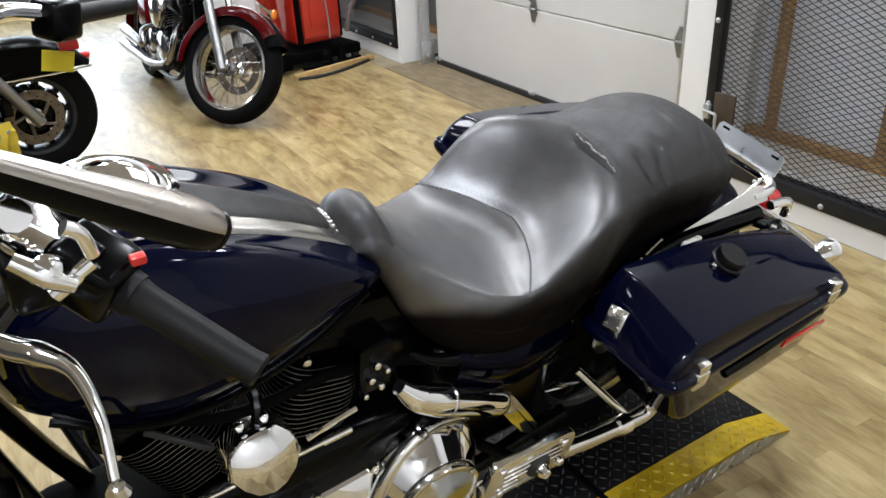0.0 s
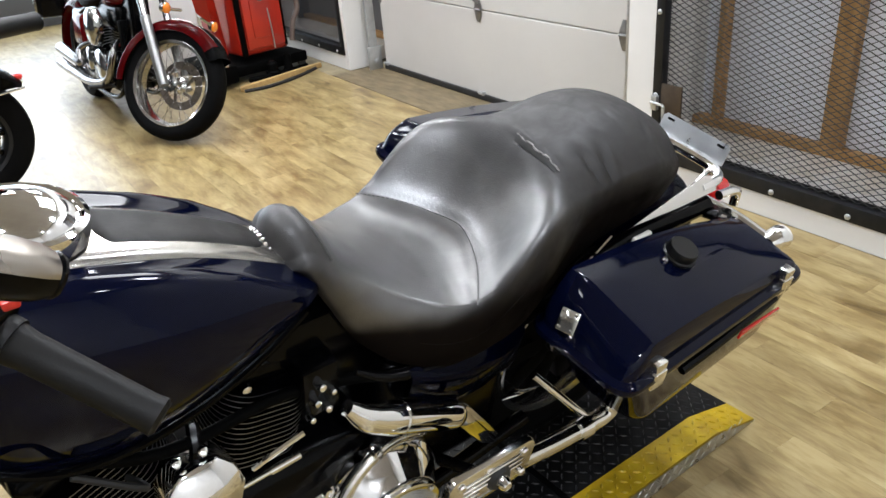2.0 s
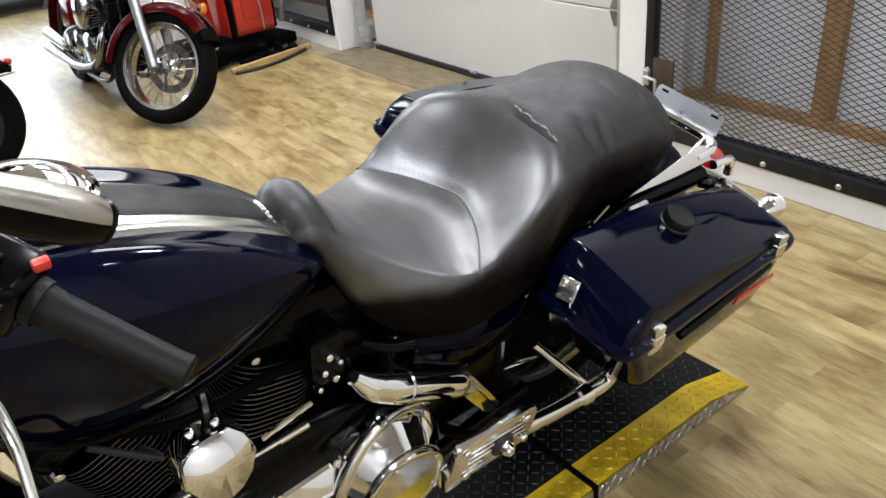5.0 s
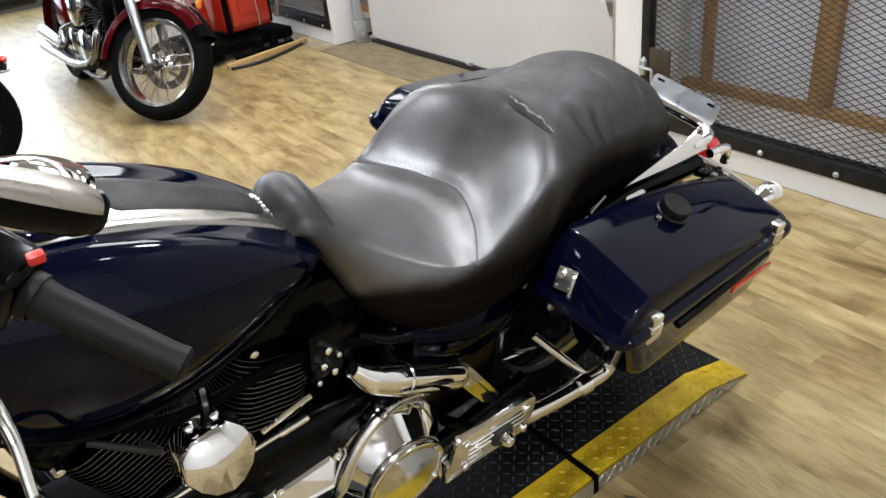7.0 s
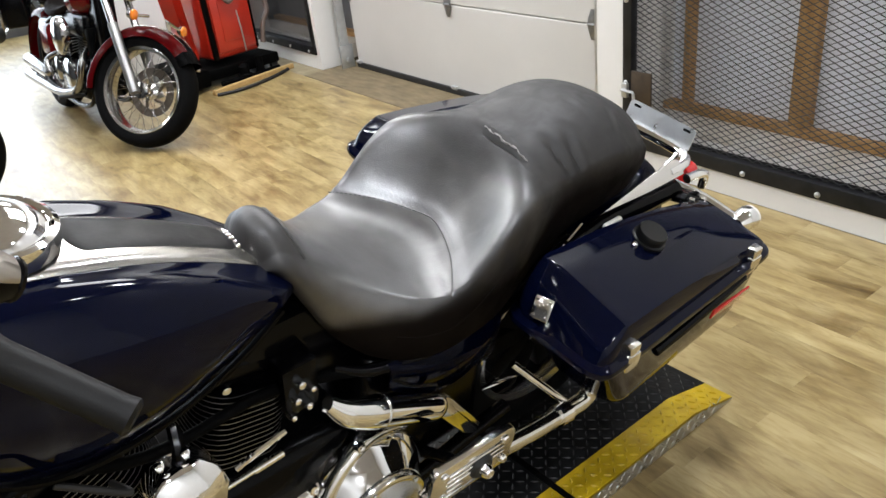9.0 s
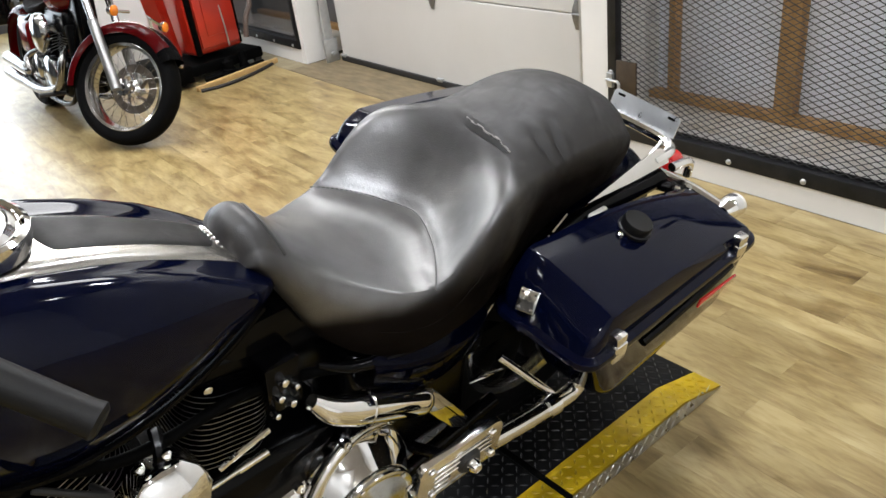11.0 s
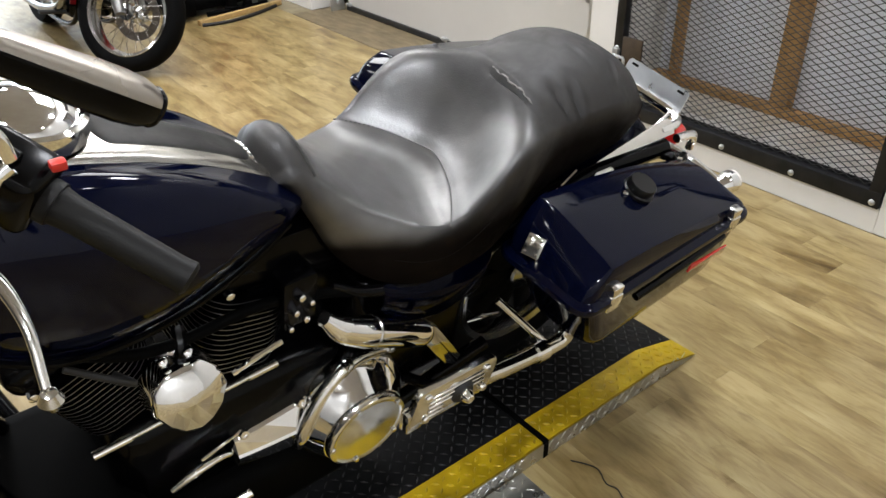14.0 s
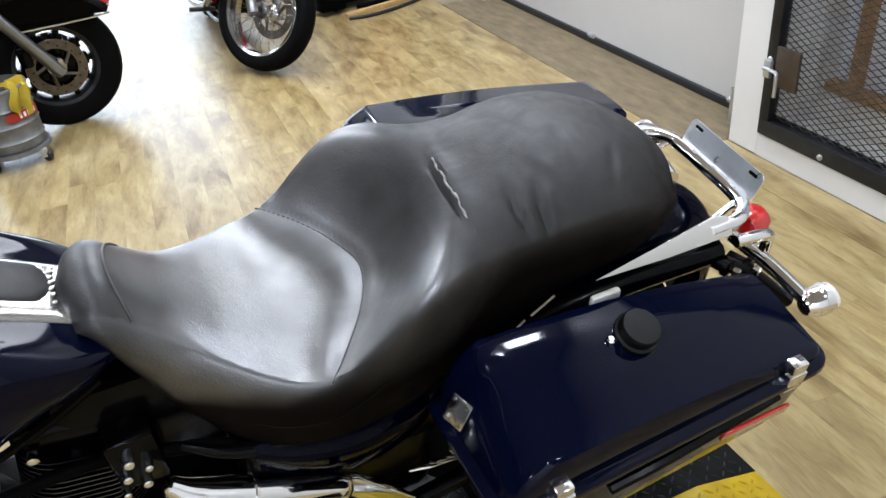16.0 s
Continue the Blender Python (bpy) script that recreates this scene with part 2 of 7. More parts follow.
def polish_and_shade(m):
    """Leather worn glossy where the rider sits, still matt on the passenger pad; skirts dimmed to imitate shade."""
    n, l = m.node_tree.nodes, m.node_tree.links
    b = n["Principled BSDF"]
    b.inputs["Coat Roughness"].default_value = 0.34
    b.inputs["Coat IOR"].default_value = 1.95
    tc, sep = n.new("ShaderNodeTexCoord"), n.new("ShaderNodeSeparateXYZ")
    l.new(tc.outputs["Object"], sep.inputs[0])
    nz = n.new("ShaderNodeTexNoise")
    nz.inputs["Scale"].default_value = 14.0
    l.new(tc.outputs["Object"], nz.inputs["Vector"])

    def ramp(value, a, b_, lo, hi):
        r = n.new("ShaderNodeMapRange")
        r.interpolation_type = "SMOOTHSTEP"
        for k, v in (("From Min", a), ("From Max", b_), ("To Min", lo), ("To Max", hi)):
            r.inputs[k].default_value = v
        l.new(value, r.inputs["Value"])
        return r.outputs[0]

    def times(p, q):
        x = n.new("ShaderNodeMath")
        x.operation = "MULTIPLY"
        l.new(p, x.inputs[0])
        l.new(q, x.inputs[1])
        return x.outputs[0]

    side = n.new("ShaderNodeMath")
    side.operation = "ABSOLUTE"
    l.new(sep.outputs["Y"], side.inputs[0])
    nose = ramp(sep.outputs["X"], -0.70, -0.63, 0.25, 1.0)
    # the Z and side ramps also take gloss off the skirts, as shade
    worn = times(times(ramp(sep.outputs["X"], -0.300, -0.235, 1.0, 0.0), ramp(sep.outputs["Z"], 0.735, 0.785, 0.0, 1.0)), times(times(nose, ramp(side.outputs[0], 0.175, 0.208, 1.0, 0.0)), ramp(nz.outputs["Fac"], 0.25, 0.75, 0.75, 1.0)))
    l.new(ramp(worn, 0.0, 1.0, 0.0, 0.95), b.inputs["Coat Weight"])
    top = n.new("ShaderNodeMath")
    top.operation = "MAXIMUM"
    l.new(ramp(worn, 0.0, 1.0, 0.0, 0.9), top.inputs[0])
    # reflection fades with height: shade of the seat sides is put in here
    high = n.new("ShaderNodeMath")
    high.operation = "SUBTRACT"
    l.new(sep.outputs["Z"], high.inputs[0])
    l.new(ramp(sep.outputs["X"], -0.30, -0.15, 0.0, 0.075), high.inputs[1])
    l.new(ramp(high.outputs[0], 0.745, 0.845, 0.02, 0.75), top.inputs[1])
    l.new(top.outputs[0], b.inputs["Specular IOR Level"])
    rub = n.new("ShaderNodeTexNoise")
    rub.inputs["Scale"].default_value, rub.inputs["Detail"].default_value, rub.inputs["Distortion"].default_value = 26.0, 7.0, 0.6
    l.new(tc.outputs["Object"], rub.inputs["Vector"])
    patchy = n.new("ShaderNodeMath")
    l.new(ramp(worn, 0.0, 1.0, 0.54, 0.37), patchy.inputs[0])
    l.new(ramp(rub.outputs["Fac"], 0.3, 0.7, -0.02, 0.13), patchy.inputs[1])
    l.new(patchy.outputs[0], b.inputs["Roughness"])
    # soft creases beneath the fine grain
    crease = n.new("ShaderNodeTexNoise")
    crease.inputs["Scale"].default_value, crease.inputs["Detail"].default_value, crease.inputs["Distortion"].default_value = 34.0, 5.0, 1.2
    l.new(tc.outputs["Object"], crease.inputs["Vector"])
    soft = n.new("ShaderNodeBump")
    soft.inputs["Strength"].default_value, soft.inputs["Distance"].default_value = 0.10, 0.004
    l.new(crease.outputs["Fac"], soft.inputs["Height"])
    for link in list(b.inputs["Normal"].links):
        l.new(soft.outputs[0], link.from_node.inputs["Normal"])
        l.new(link.from_socket, b.inputs["Coat Normal"])


polish_and_shade(LEATHER)
FRAYED = mat("frayed_leather_edge", (0.24, 0.23, 0.22), 0.7, vary=0.4, scale=120)
LATCH_BROWN = mat("rusty_latch_steel", (0.075, 0.052, 0.032), 0.55, metal=0.4, colour2=(0.04, 0.03, 0.022), scale=14, bump=0.2)
THREAD = mat("seam_piping", (0.05, 0.049, 0.047), 0.5, vary=0.2, scale=200)
TAN = mat("raw_timber", (0.52, 0.30, 0.11), 0.65, colour2=(0.34, 0.18, 0.06), scale=6, stretch=(5, 5, 0.6), bump=0.2, bscale=30)
PALE_TIMBER = mat("pale_timber", (0.50, 0.34, 0.14), 0.6, colour2=(0.38, 0.24, 0.09), scale=6, stretch=(5, 0.6, 5), bump=0.15, bscale=30)
PANEL_GREY = mat("grey_insulation_panel", (0.86, 0.88, 0.94), 0.5, vary=0.06, scale=3)
PANEL_DARK = mat("dark_grey_panel", (0.16, 0.155, 0.15), 0.6, vary=0.15, scale=4)
THRESHOLD = mat("stained_threshold_board", (0.20, 0.155, 0.085), 0.6, colour2=(0.10, 0.075, 0.04), scale=7, stretch=(3, 0.8, 1), bump=0.2, bscale=40, rvary=0.1)
SHELF = mat("worn_white_board", (0.82, 0.81, 0.78), 0.6, colour2=(0.58, 0.50, 0.38), scale=5, bump=0.1)
YELLOW = mat("yellow_safety_paint", (0.58, 0.41, 0.008), 0.38, colour2=(0.32, 0.205, 0.005), scale=9, bump=0.15, bscale=60, rvary=0.1)
TREAD_DARK = mat("worn_black_tread_plate", (0.004, 0.004, 0.0042), 0.5, spec=0.12, colour2=(0.009, 0.009, 0.0093), scale=12, bump=0.15, rvary=0.1)
LUG_DARK = mat("worn_tread_lug", (0.019, 0.0195, 0.0205), 0.42, metal=0.4, vary=0.3, scale=25)
TREAD_BRIGHT = mat("bright_tread_plate", (0.50, 0.50, 0.48), 0.3, metal=0.95, vary=0.15, scale=14, rvary=0.1)
RED_LENS = mat("red_lens", (0.55, 0.012, 0.012), 0.12, coat=1.0)
RED_PLASTIC = mat("red_plastic", (0.55, 0.03, 0.02), 0.35)
RED_PAINT = mat("red_paint", (0.085, 0.002, 0.003), 0.12, coat=0.0, spec=0.22, vary=0.1)
RED_BODY = mat("red_machine_paint", (0.40, 0.022, 0.009), 0.3, vary=0.12, scale=5, coat=0.4)
AMBER = mat("amber_lens", (0.75, 0.20, 0.01), 0.15, coat=1.0)
GLASSY = mat("headlamp_glass", (0.22, 0.23, 0.235), 0.08, coat=1.0)
TYRE = mat("tyre_rubber", (0.003, 0.003, 0.0032), 0.7, spec=0.05, vary=0.2, scale=12, bump=0.15, bscale=70)
FABRIC_YELLOW = mat("yellow_cloth", (0.60, 0.45, 0.03), 0.8, vary=0.2, scale=12, bump=0.3)
LAMP_GLOW = emitter("lamp_diffuser", (1.0, 0.96, 0.9), 6.0)


# ---- building helpers ----
def bm_mesh(name, bm, smooth=True):
    me = bpy.data.meshes.new(name)
    bmesh.ops.recalc_face_normals(bm, faces=bm.faces)
    bm.to_mesh(me)
    bm.free()
    if smooth:
        me.shade_smooth()
        me.set_sharp_from_angle(angle=radians(38))
    return me


def part(name, bm, material, parent=None, label="", smooth=True, m=None):
    """One mesh object under a thing or a part, in its own place."""
    me = bm_mesh(name, bm, smooth)
    me.materials.append(material)
    ob = new(name, me)
    if m is not None:
        ob.matrix_basis = m
    if parent is not None:
        ob.parent = parent
    if label:
        tagged(ob, label)
    return ob


def empty(name, m, label, category, group=""):
    ob = new(name)
    ob.empty_display_size = 0.1
    ob.matrix_basis = m
    return tagged(ob, label, category, group)


def box(bm, lo, hi, bevel=0.0, seg=2, m=None):
    """A box between two corners, its edges rounded."""
    r = bmesh.ops.create_cube(bm, size=1.0)
    vs = r["verts"]
    for v in vs:
        v.co = Vector([lo[i] + (v.co[i] + 0.5) * (hi[i] - lo[i]) for i in range(3)])
    if bevel > 0:
        es = list({e for v in vs for e in v.link_edges})
        r = bmesh.ops.bevel(bm, geom=es, offset=bevel, segments=seg, profile=0.5, affect="EDGES")
        vs = list({v for f in r["faces"] for v in f.verts} | {v for v in vs if v.is_valid})
    if m is not None:
        bmesh.ops.transform(bm, matrix=m, verts=vs)
    return bm


def boxed(lo, hi, bevel=0.0, seg=2, m=None):
    return box(bmesh.new(), lo, hi, bevel, seg, m)


def smooth_path(pts, n=8):
    """Catmull-Rom through the points."""
    pts = [Vector(p) for p in pts]
    if len(pts) < 3:
        return pts
    ext = [pts[0] * 2 - pts[1]] + pts + [pts[-1] * 2 - pts[-2]]
    out = []
    for i in range(1, len(ext) - 2):
        a, b, c, d = ext[i - 1:i + 3]
        for k in range(n):
            t = k / n
            out.append(0.5 * ((2 * b) + (c - a) * t + (2 * a - 5 * b + 4 * c - d) * t * t + (3 * b - a - 3 * c + d) * t ** 3))
    return out + [pts[-1]]


def tube(bm, pts, r, sides=12, n=8, cap=True, round_path=True, flat=1.0):
    """A round bar along a path; r may be a list, one radius a point of the smoothed path."""
    path = smooth_path(pts, n) if round_path else [Vector(p) for p in pts]
    radii = r if isinstance(r, (list, tuple)) else [r]
    k = len(path)
    rings = []
    ref = None
    for i, p in enumerate(path):
        d = (path[min(i + 1, k - 1)] - path[max(i - 1, 0)]).normalized()
        if ref is None:
            ref = d.orthogonal().normalized() if abs(d.z) > 0.9 else Vector((0, 0, 1))
        side = d.cross(ref).normalized()
        up = side.cross(d).normalized()
        ref = up
        f = i / max(1, k - 1) * (len(radii) - 1)
        j = min(int(f), len(radii) - 1)
        rad = radii[j] + (radii[min(j + 1, len(radii) - 1)] - radii[j]) * (f - j)
        rings.append([bm.verts.new(p + (side * math.cos(a) + up * math.sin(a) * flat) * rad) for a in (2 * math.pi * s / sides for s in range(sides))])
    for a, b in zip(rings, rings[1:]):
        for s in range(sides):
            bm.faces.new((a[s], a[(s + 1) % sides], b[(s + 1) % sides], b[s]))
    if cap:
        bm.faces.new(rings[0][::-1])
        bm.faces.new(rings[-1])
    return bm


def tubed(pts, r, sides=12, n=8, round_path=True, flat=1.0):
    return tube(bmesh.new(), pts, r, sides, n, True, round_path, flat)


def lathe(bm, profile, sides=32, m=None):
    """Turn (radius, height) pairs about z; m then places it."""
    rings = []
    vs = []
    for r, z in profile:
        if r < 1e-6:
            ring = [bm.verts.new((0, 0, z))]
        else:
            ring = [bm.verts.new((r * math.cos(2 * math.pi * s / sides), r * math.sin(2 * math.pi * s / sides), z)) for s in range(sides)]
        vs += ring
        rings.append(ring)
    for a, b in zip(rings, rings[1:]):
        for s in range(sides):
            t = (s + 1) % sides
            if len(a) == 1 and len(b) == 1:
                continue
            if len(a) == 1:
                bm.faces.new((a[0], b[t], b[s]))
            elif len(b) == 1:
                bm.faces.new((a[s], a[t], b[0]))
            else:
                bm.faces.new((a[s], a[t], b[t], b[s]))
    if m is not None:
        bmesh.ops.transform(bm, matrix=m, verts=vs)
    return bm


def turned(profile, sides=32, m=None):
    return lathe(bmesh.new(), profile, sides, m)


def grid(bm, rows, close_u=False, close_v=False):
    """Skin a table of points."""
    vs = [[bm.verts.new(p) for p in row] for row in rows]
    nr, nc = len(vs), len(vs[0])
    for i in range(nr if close_u else nr - 1):
        for j in range(nc if close_v else nc - 1):
            q = (vs[i][j], vs[(i + 1) % nr][j], vs[(i + 1) % nr][(j + 1) % nc], vs[i][(j + 1) % nc])
            if len(set(q)) == 4:
                bm.faces.new(q)
    return vs


def plate(bm, outline, thick, axis_m, bevel=0.0):
    """A flat plate from a 2D outline, drawn in the x y plane of axis_m and thickened along its z."""
    lo = [bm.verts.new(axis_m @ Vector((x, y, 0))) for x, y in outline]
    hi = [bm.verts.new(axis_m @ Vector((x, y, thick))) for x, y in outline]
    k = len(outline)
    faces = [bm.faces.new(lo[::-1]), bm.faces.new(hi)]
    for i in range(k):
        faces.append(bm.faces.new((lo[i], lo[(i + 1) % k], hi[(i + 1) % k], hi[i])))
    if bevel > 0:
        es = list({e for v in hi for e in v.link_edges if e.other_vert(v) in hi})
        bmesh.ops.bevel(bm, geom=es, offset=bevel, segments=2, profile=0.5, affect="EDGES")
    return bm


def aim(origin, z_axis, x_hint=(1, 0, 0)):
    """A frame at origin whose z looks along z_axis."""
    z = Vector(z_axis).normalized()
    x = Vector(x_hint)
    if abs(z.dot(x)) > 0.999 * x.length:
        x = Vector((0, 1, 0))
    x = (x - z * x.dot(z)).normalized()
    y = z.cross(x)
    m = Matrix.Identity(4)
    m.col[0][:3], m.col[1][:3], m.col[2][:3], m.col[3][:3] = x, y, z, origin
    return m


def curve_of(xs, ys):
    """A smooth function through knots."""
    xs, ys = np.array(xs, float), np.array(ys, float)
    d = np.gradient(ys, xs)

    def f(x):
        x = min(max(x, xs[0]), xs[-1])
        i = min(max(int(np.searchsorted(xs, x)) - 1, 0), len(xs) - 2)
        h = xs[i + 1] - xs[i]
        t = (x - xs[i]) / h
        return float((2 * t ** 3 - 3 * t ** 2 + 1) * ys[i] + (t ** 3 - 2 * t ** 2 + t) * h * d[i] + (-2 * t ** 3 + 3 * t ** 2) * ys[i + 1] + (t ** 3 - t ** 2) * h * d[i + 1])
    return f


def structure(name, bm, material, label="", smooth=False, parent=None):
    ob = part(name, bm, material, parent, label, smooth)
    return tagged(ob, kind="structure")
# ---- the room ----
WALL_X, DOOR_X = 2.905, 3.13
Y0, Y1, X0 = -1.95, 11.0, -5.0

structure("floor", boxed((X0, Y0, -0.12), (WALL_X + 0.95, Y1, -0.004)), SUBFLOOR, "pale oak vinyl plank floor with worn sheen")
structure("ceiling", boxed((X0, Y0, CEIL), (WALL_X + 0.95, Y1, CEIL + 0.15)), CEILING, "plain off-white ceiling")
# unseen south wall, added close and pale to bounce light into the chrome
structure("wall_south_unseen", boxed((X0 - 0.15, Y0 - 0.15, -0.1), (WALL_X + 0.95, Y0, CEIL)), SOUTH_PAINT, "plain painted wall")
structure("wall_north", boxed((X0 - 0.15, Y1, -0.1), (WALL_X + 0.95, Y1 + 0.15, CEIL)), GREY_WALL, "plain painted wall")
structure("window_1", boxed((-2.25, Y1 - 0.03, 0.35), (2.65, Y1 - 0.005, 3.15)), emitter("daylight_pane", (0.86, 0.93, 1.0), 1.0), "bright shop-front window")
structure("wall_west", boxed((X0 - 0.15, Y0, -0.1), (X0, Y1, CEIL)), GREY_WALL, "plain painted wall")
# the east wall, with two caged openings and the overhead door
CAGE_Y0, CAGE_Y1 = 1.885, 3.19
GATE_Y0, GATE_Y1 = 3.35, 6.17
WIN_Y0, WIN_Y1 = 6.22, 7.6
T = 0.26
wall = bmesh.new()
box(wall, (WALL_X, Y0, 0), (WALL_X + T, CAGE_Y0, CEIL), 0.004)
box(wall, (WALL_X, CAGE_Y0, 0), (WALL_X + T, CAGE_Y1, 0.095))
box(wall, (WALL_X, CAGE_Y0, 2.25), (WALL_X + T, CAGE_Y1, CEIL))
box(wall, (WALL_X, CAGE_Y1, 0), (WALL_X + T, GATE_Y0, CEIL), 0.004)
box(wall, (WALL_X, GATE_Y0, 2.5), (WALL_X + T, GATE_Y1, CEIL))
box(wall, (WALL_X, GATE_Y1, 0), (WALL_X + T, WIN_Y0, CEIL), 0.004)
box(wall, (WALL_X, WIN_Y0, 0), (WALL_X + T, WIN_Y1, 0.105))
box(wall, (WALL_X, WIN_Y0, 2.25), (WALL_X + T, WIN_Y1, CEIL))
box(wall, (WALL_X, WIN_Y1, 0), (WALL_X + T, Y1, CEIL), 0.004)
structure("wall_east", wall, WHITE_PAINT, "white painted wall with caged openings and an overhead door", False)


# overhead door: sections with hinges, bottom seal, tracks
def overhead_door():
    root = empty("overhead_door", pose(DOOR_X, 0, 0), "white sectional overhead garage door, closed", "garage door")
    tagged(root, kind="structure")
    y0, y1 = 3.56, 6.0
    for i in range(4):
        z0 = 0.028 + i * 0.535
        part("door_section", boxed((0, y0, z0), (0.045, y1, z0 + 0.531), 0.006), DOOR_WHITE, root, smooth=False)
    part("bottom_seal", boxed((-0.016, y0, 0.0), (0.05, y1, 0.040), 0.006), RUBBER, root, "black rubber bottom seal")
    for y in (y0 + 0.02, (y0 + y1) / 2, y1 - 0.02):
        for z in (0.563, 1.098, 1.633):
            bm = bmesh.new()
            plate(bm, [(-0.012, -0.075), (0.012, -0.075), (0.034, -0.02), (0.034, 0.02), (0.012, 0.075), (-0.012, 0.075), (-0.034, 0.02), (-0.034, -0.02)], 0.004, aim((-0.005, y, z), (-1, 0, 0), (0, 1, 0)), 0.001)
            tube(bm, [(-0.012, y - 0.03, z), (-0.012, y + 0.03, z)], 0.008, 8, round_path=False)
            part("hinge", bm, HINGE, root, "galvanised door hinge")
    for y in ((y0 + y1) / 2, y0 + 0.03, y1 - 0.03):
        bm = boxed((-0.018, y - 0.03, 0.03), (0.0, y + 0.03, 0.055), 0.004)
        tube(bm, [(-0.02, y - 0.022, 0.048), (-0.02, y + 0.022, 0.048)], 0.009, 8, round_path=False)
        part("bottom_bracket", bm, GALV, root, "galvanised bottom bracket")
    bm = bmesh.new()
    tube(bm, smooth_path([(-0.01, (y0 + y1) / 2, 0.60), (-0.06, (y0 + y1) / 2 + 0.01, 0.66), (-0.06, (y0 + y1) / 2 + 0.01, 0.76), (-0.01, (y0 + y1) / 2, 0.80)]), 0.007, 8, round_path=False)
    part("lift_handle", bm, HINGE, root, "dark steel lift handle")
    return root


overhead_door()


def door_track(y, s):
    root = empty("door_track", pose(DOOR_X - 0.06, y, 0), "galvanised steel door track on the jamb", "door track", "door tracks")
    bm = boxed((-0.03, -0.002, 0.1), (0.03, 0.002, 2.4))
    box(bm, (-0.032, 0, 0.1), (-0.028, 0.024 * s, 2.4))
    box(bm, (0.028, 0, 0.1), (0.032, 0.024 * s, 2.4))
    part("rail", bm, GALV, root)
    part("foot_bracket", boxed((-0.06, -0.022, 0.0), (0.05, -0.003, 0.17), 0.003), GALV, root)
    bm = turned([(0, 0), (0.02, 0), (0.02, 0.02), (0.008, 0.022), (0, 0.022)], 12, aim((0.0, -0.02 * s, 0.06), (0, -s, 0)))
    part("roller", bm, GALV, root)
    return root


door_track(6.06, 1)
door_track(3.49, -1)


# expanded metal cage doors in the openings
def cage_gate(name, y0, y1, z0, z1, label, latch=False):
    root = empty(name, pose(WALL_X, 0, 0), label, "mesh gate")
    f = 0.062
    for nm, lo, hi in (("bottom_rail", (-0.012, y0, z0), (0.03, y1, z0 + f)), ("top_rail", (-0.012, y0, z1 - f), (0.03, y1, z1)),
                       ("stile", (-0.012, y0, z0 + f), (0.03, y0 + f * 0.75, z1 - f)), ("stile", (-0.012, y1 - f * 0.75, z0 + f), (0.03, y1, z1 - f))):
        part(nm, boxed(lo, hi, 0.003), STEEL_BLACK, root)
    part("mesh_clamp", boxed((0.03, y0 + 0.03, z0 + 0.045), (0.036, y1 - 0.03, z0 + 0.075)), STEEL_BLACK, root)
    n = int((y1 - y0) / 0.318)
    for i in range(n + 1):
        y = y1 - 0.318 - i * 0.318
        if y > y0:
            part("bolt", turned([(0.012, 0), (0.0115, 0.004), (0.007, 0.008), (0, 0.009)], 12, aim((-0.012, y, z0 + f * 0.34), (-1, 0, 0))), GALV, root)
    for i in range(4):
        part("bolt", turned([(0.012, 0), (0.0115, 0.004), (0.007, 0.008), (0, 0.009)], 12, aim((-0.012, y1 - 0.02, z0 + 0.30 + i * 0.36), (-1, 0, 0))), GALV, root)
    # diamond mesh of slanted strands
    dy, dz, r = 0.051, 0.0240, 0.0023
    yy0, yy1, zz0, zz1 = y0 + 0.03, y1 - 0.03, z0 + 0.03, z1 - 0.03
    verts, faces = [], []

    def strand(a, b):
        d = (b - a)
        side = Vector((0, -d.z, d.y)).normalized() * r * 0.62
        dep = Vector((0.0016, 0, 0))
        k = len(verts)
        for p in (a, b):
            verts.extend([p + side - dep, p + side + dep, p - side + dep, p - side - dep])
        for i in range(4):
            j = (i + 1) % 4
            faces.append((k + i, k + j, k + 4 + j, k + 4 + i))

    ny, nz = int((yy1 - yy0) / dy), int((zz1 - zz0) / dz)
    for i in range(ny):
        for j in range(nz):
            y, z = yy0 + i * dy, zz0 + j * dz
            strand(Vector((0.02, y, z + dz / 2)), Vector((0.02, y + dy / 2, z)))
            strand(Vector((0.02, y + dy / 2, z)), Vector((0.02, y + dy, z + dz / 2)))
            strand(Vector((0.02, y, z + dz / 2)), Vector((0.02, y + dy / 2, z + dz)))
            strand(Vector((0.02, y + dy / 2, z + dz)), Vector((0.02, y + dy, z + dz / 2)))
    me = bpy.data.meshes.new("expanded_mesh")
    me.from_pydata([tuple(v) for v in verts], [], faces)
    me.materials.append(MESH_STEEL)
    ob = new("expanded_mesh", me)
    ob.parent = root
    tagged(ob, "dark expanded metal mesh", kind="stuff")
    if latch:
        part("latch_plate", boxed((-0.02, y1 - 0.165, z0 + 0.21), (-0.008, y1 - 0.055, z0 + 0.36), 0.002), LATCH_BROWN, root, "rusty brown steel latch plate")
        bm = boxed((-0.03, y1 - 0.04, z0 + 0.235), (-0.012, y1 - 0.008, z0 + 0.30), 0.002)
        tube(bm, [(-0.035, y1 - 0.012, z0 + 0.27), (-0.035, y1 - 0.075, z0 + 0.27), (-0.04, y1 - 0.088, z0 + 0.265), (-0.04, y1 - 0.09, z0 + 0.18)], 0.007, 8, round_path=False)
        part("slide_bolt", bm, GALV, root, "zinc slide bolt")
    return root


cage_gate("mesh_gate", CAGE_Y0 + 0.004, CAGE_Y1 - 0.004, 0.099, 2.24, "black steel framed gate of expanded metal mesh", True)
cage_gate("mesh_gate", WIN_Y0 + 0.004, WIN_Y1 - 0.004, 0.109, 2.24, "black steel framed gate of expanded metal mesh")


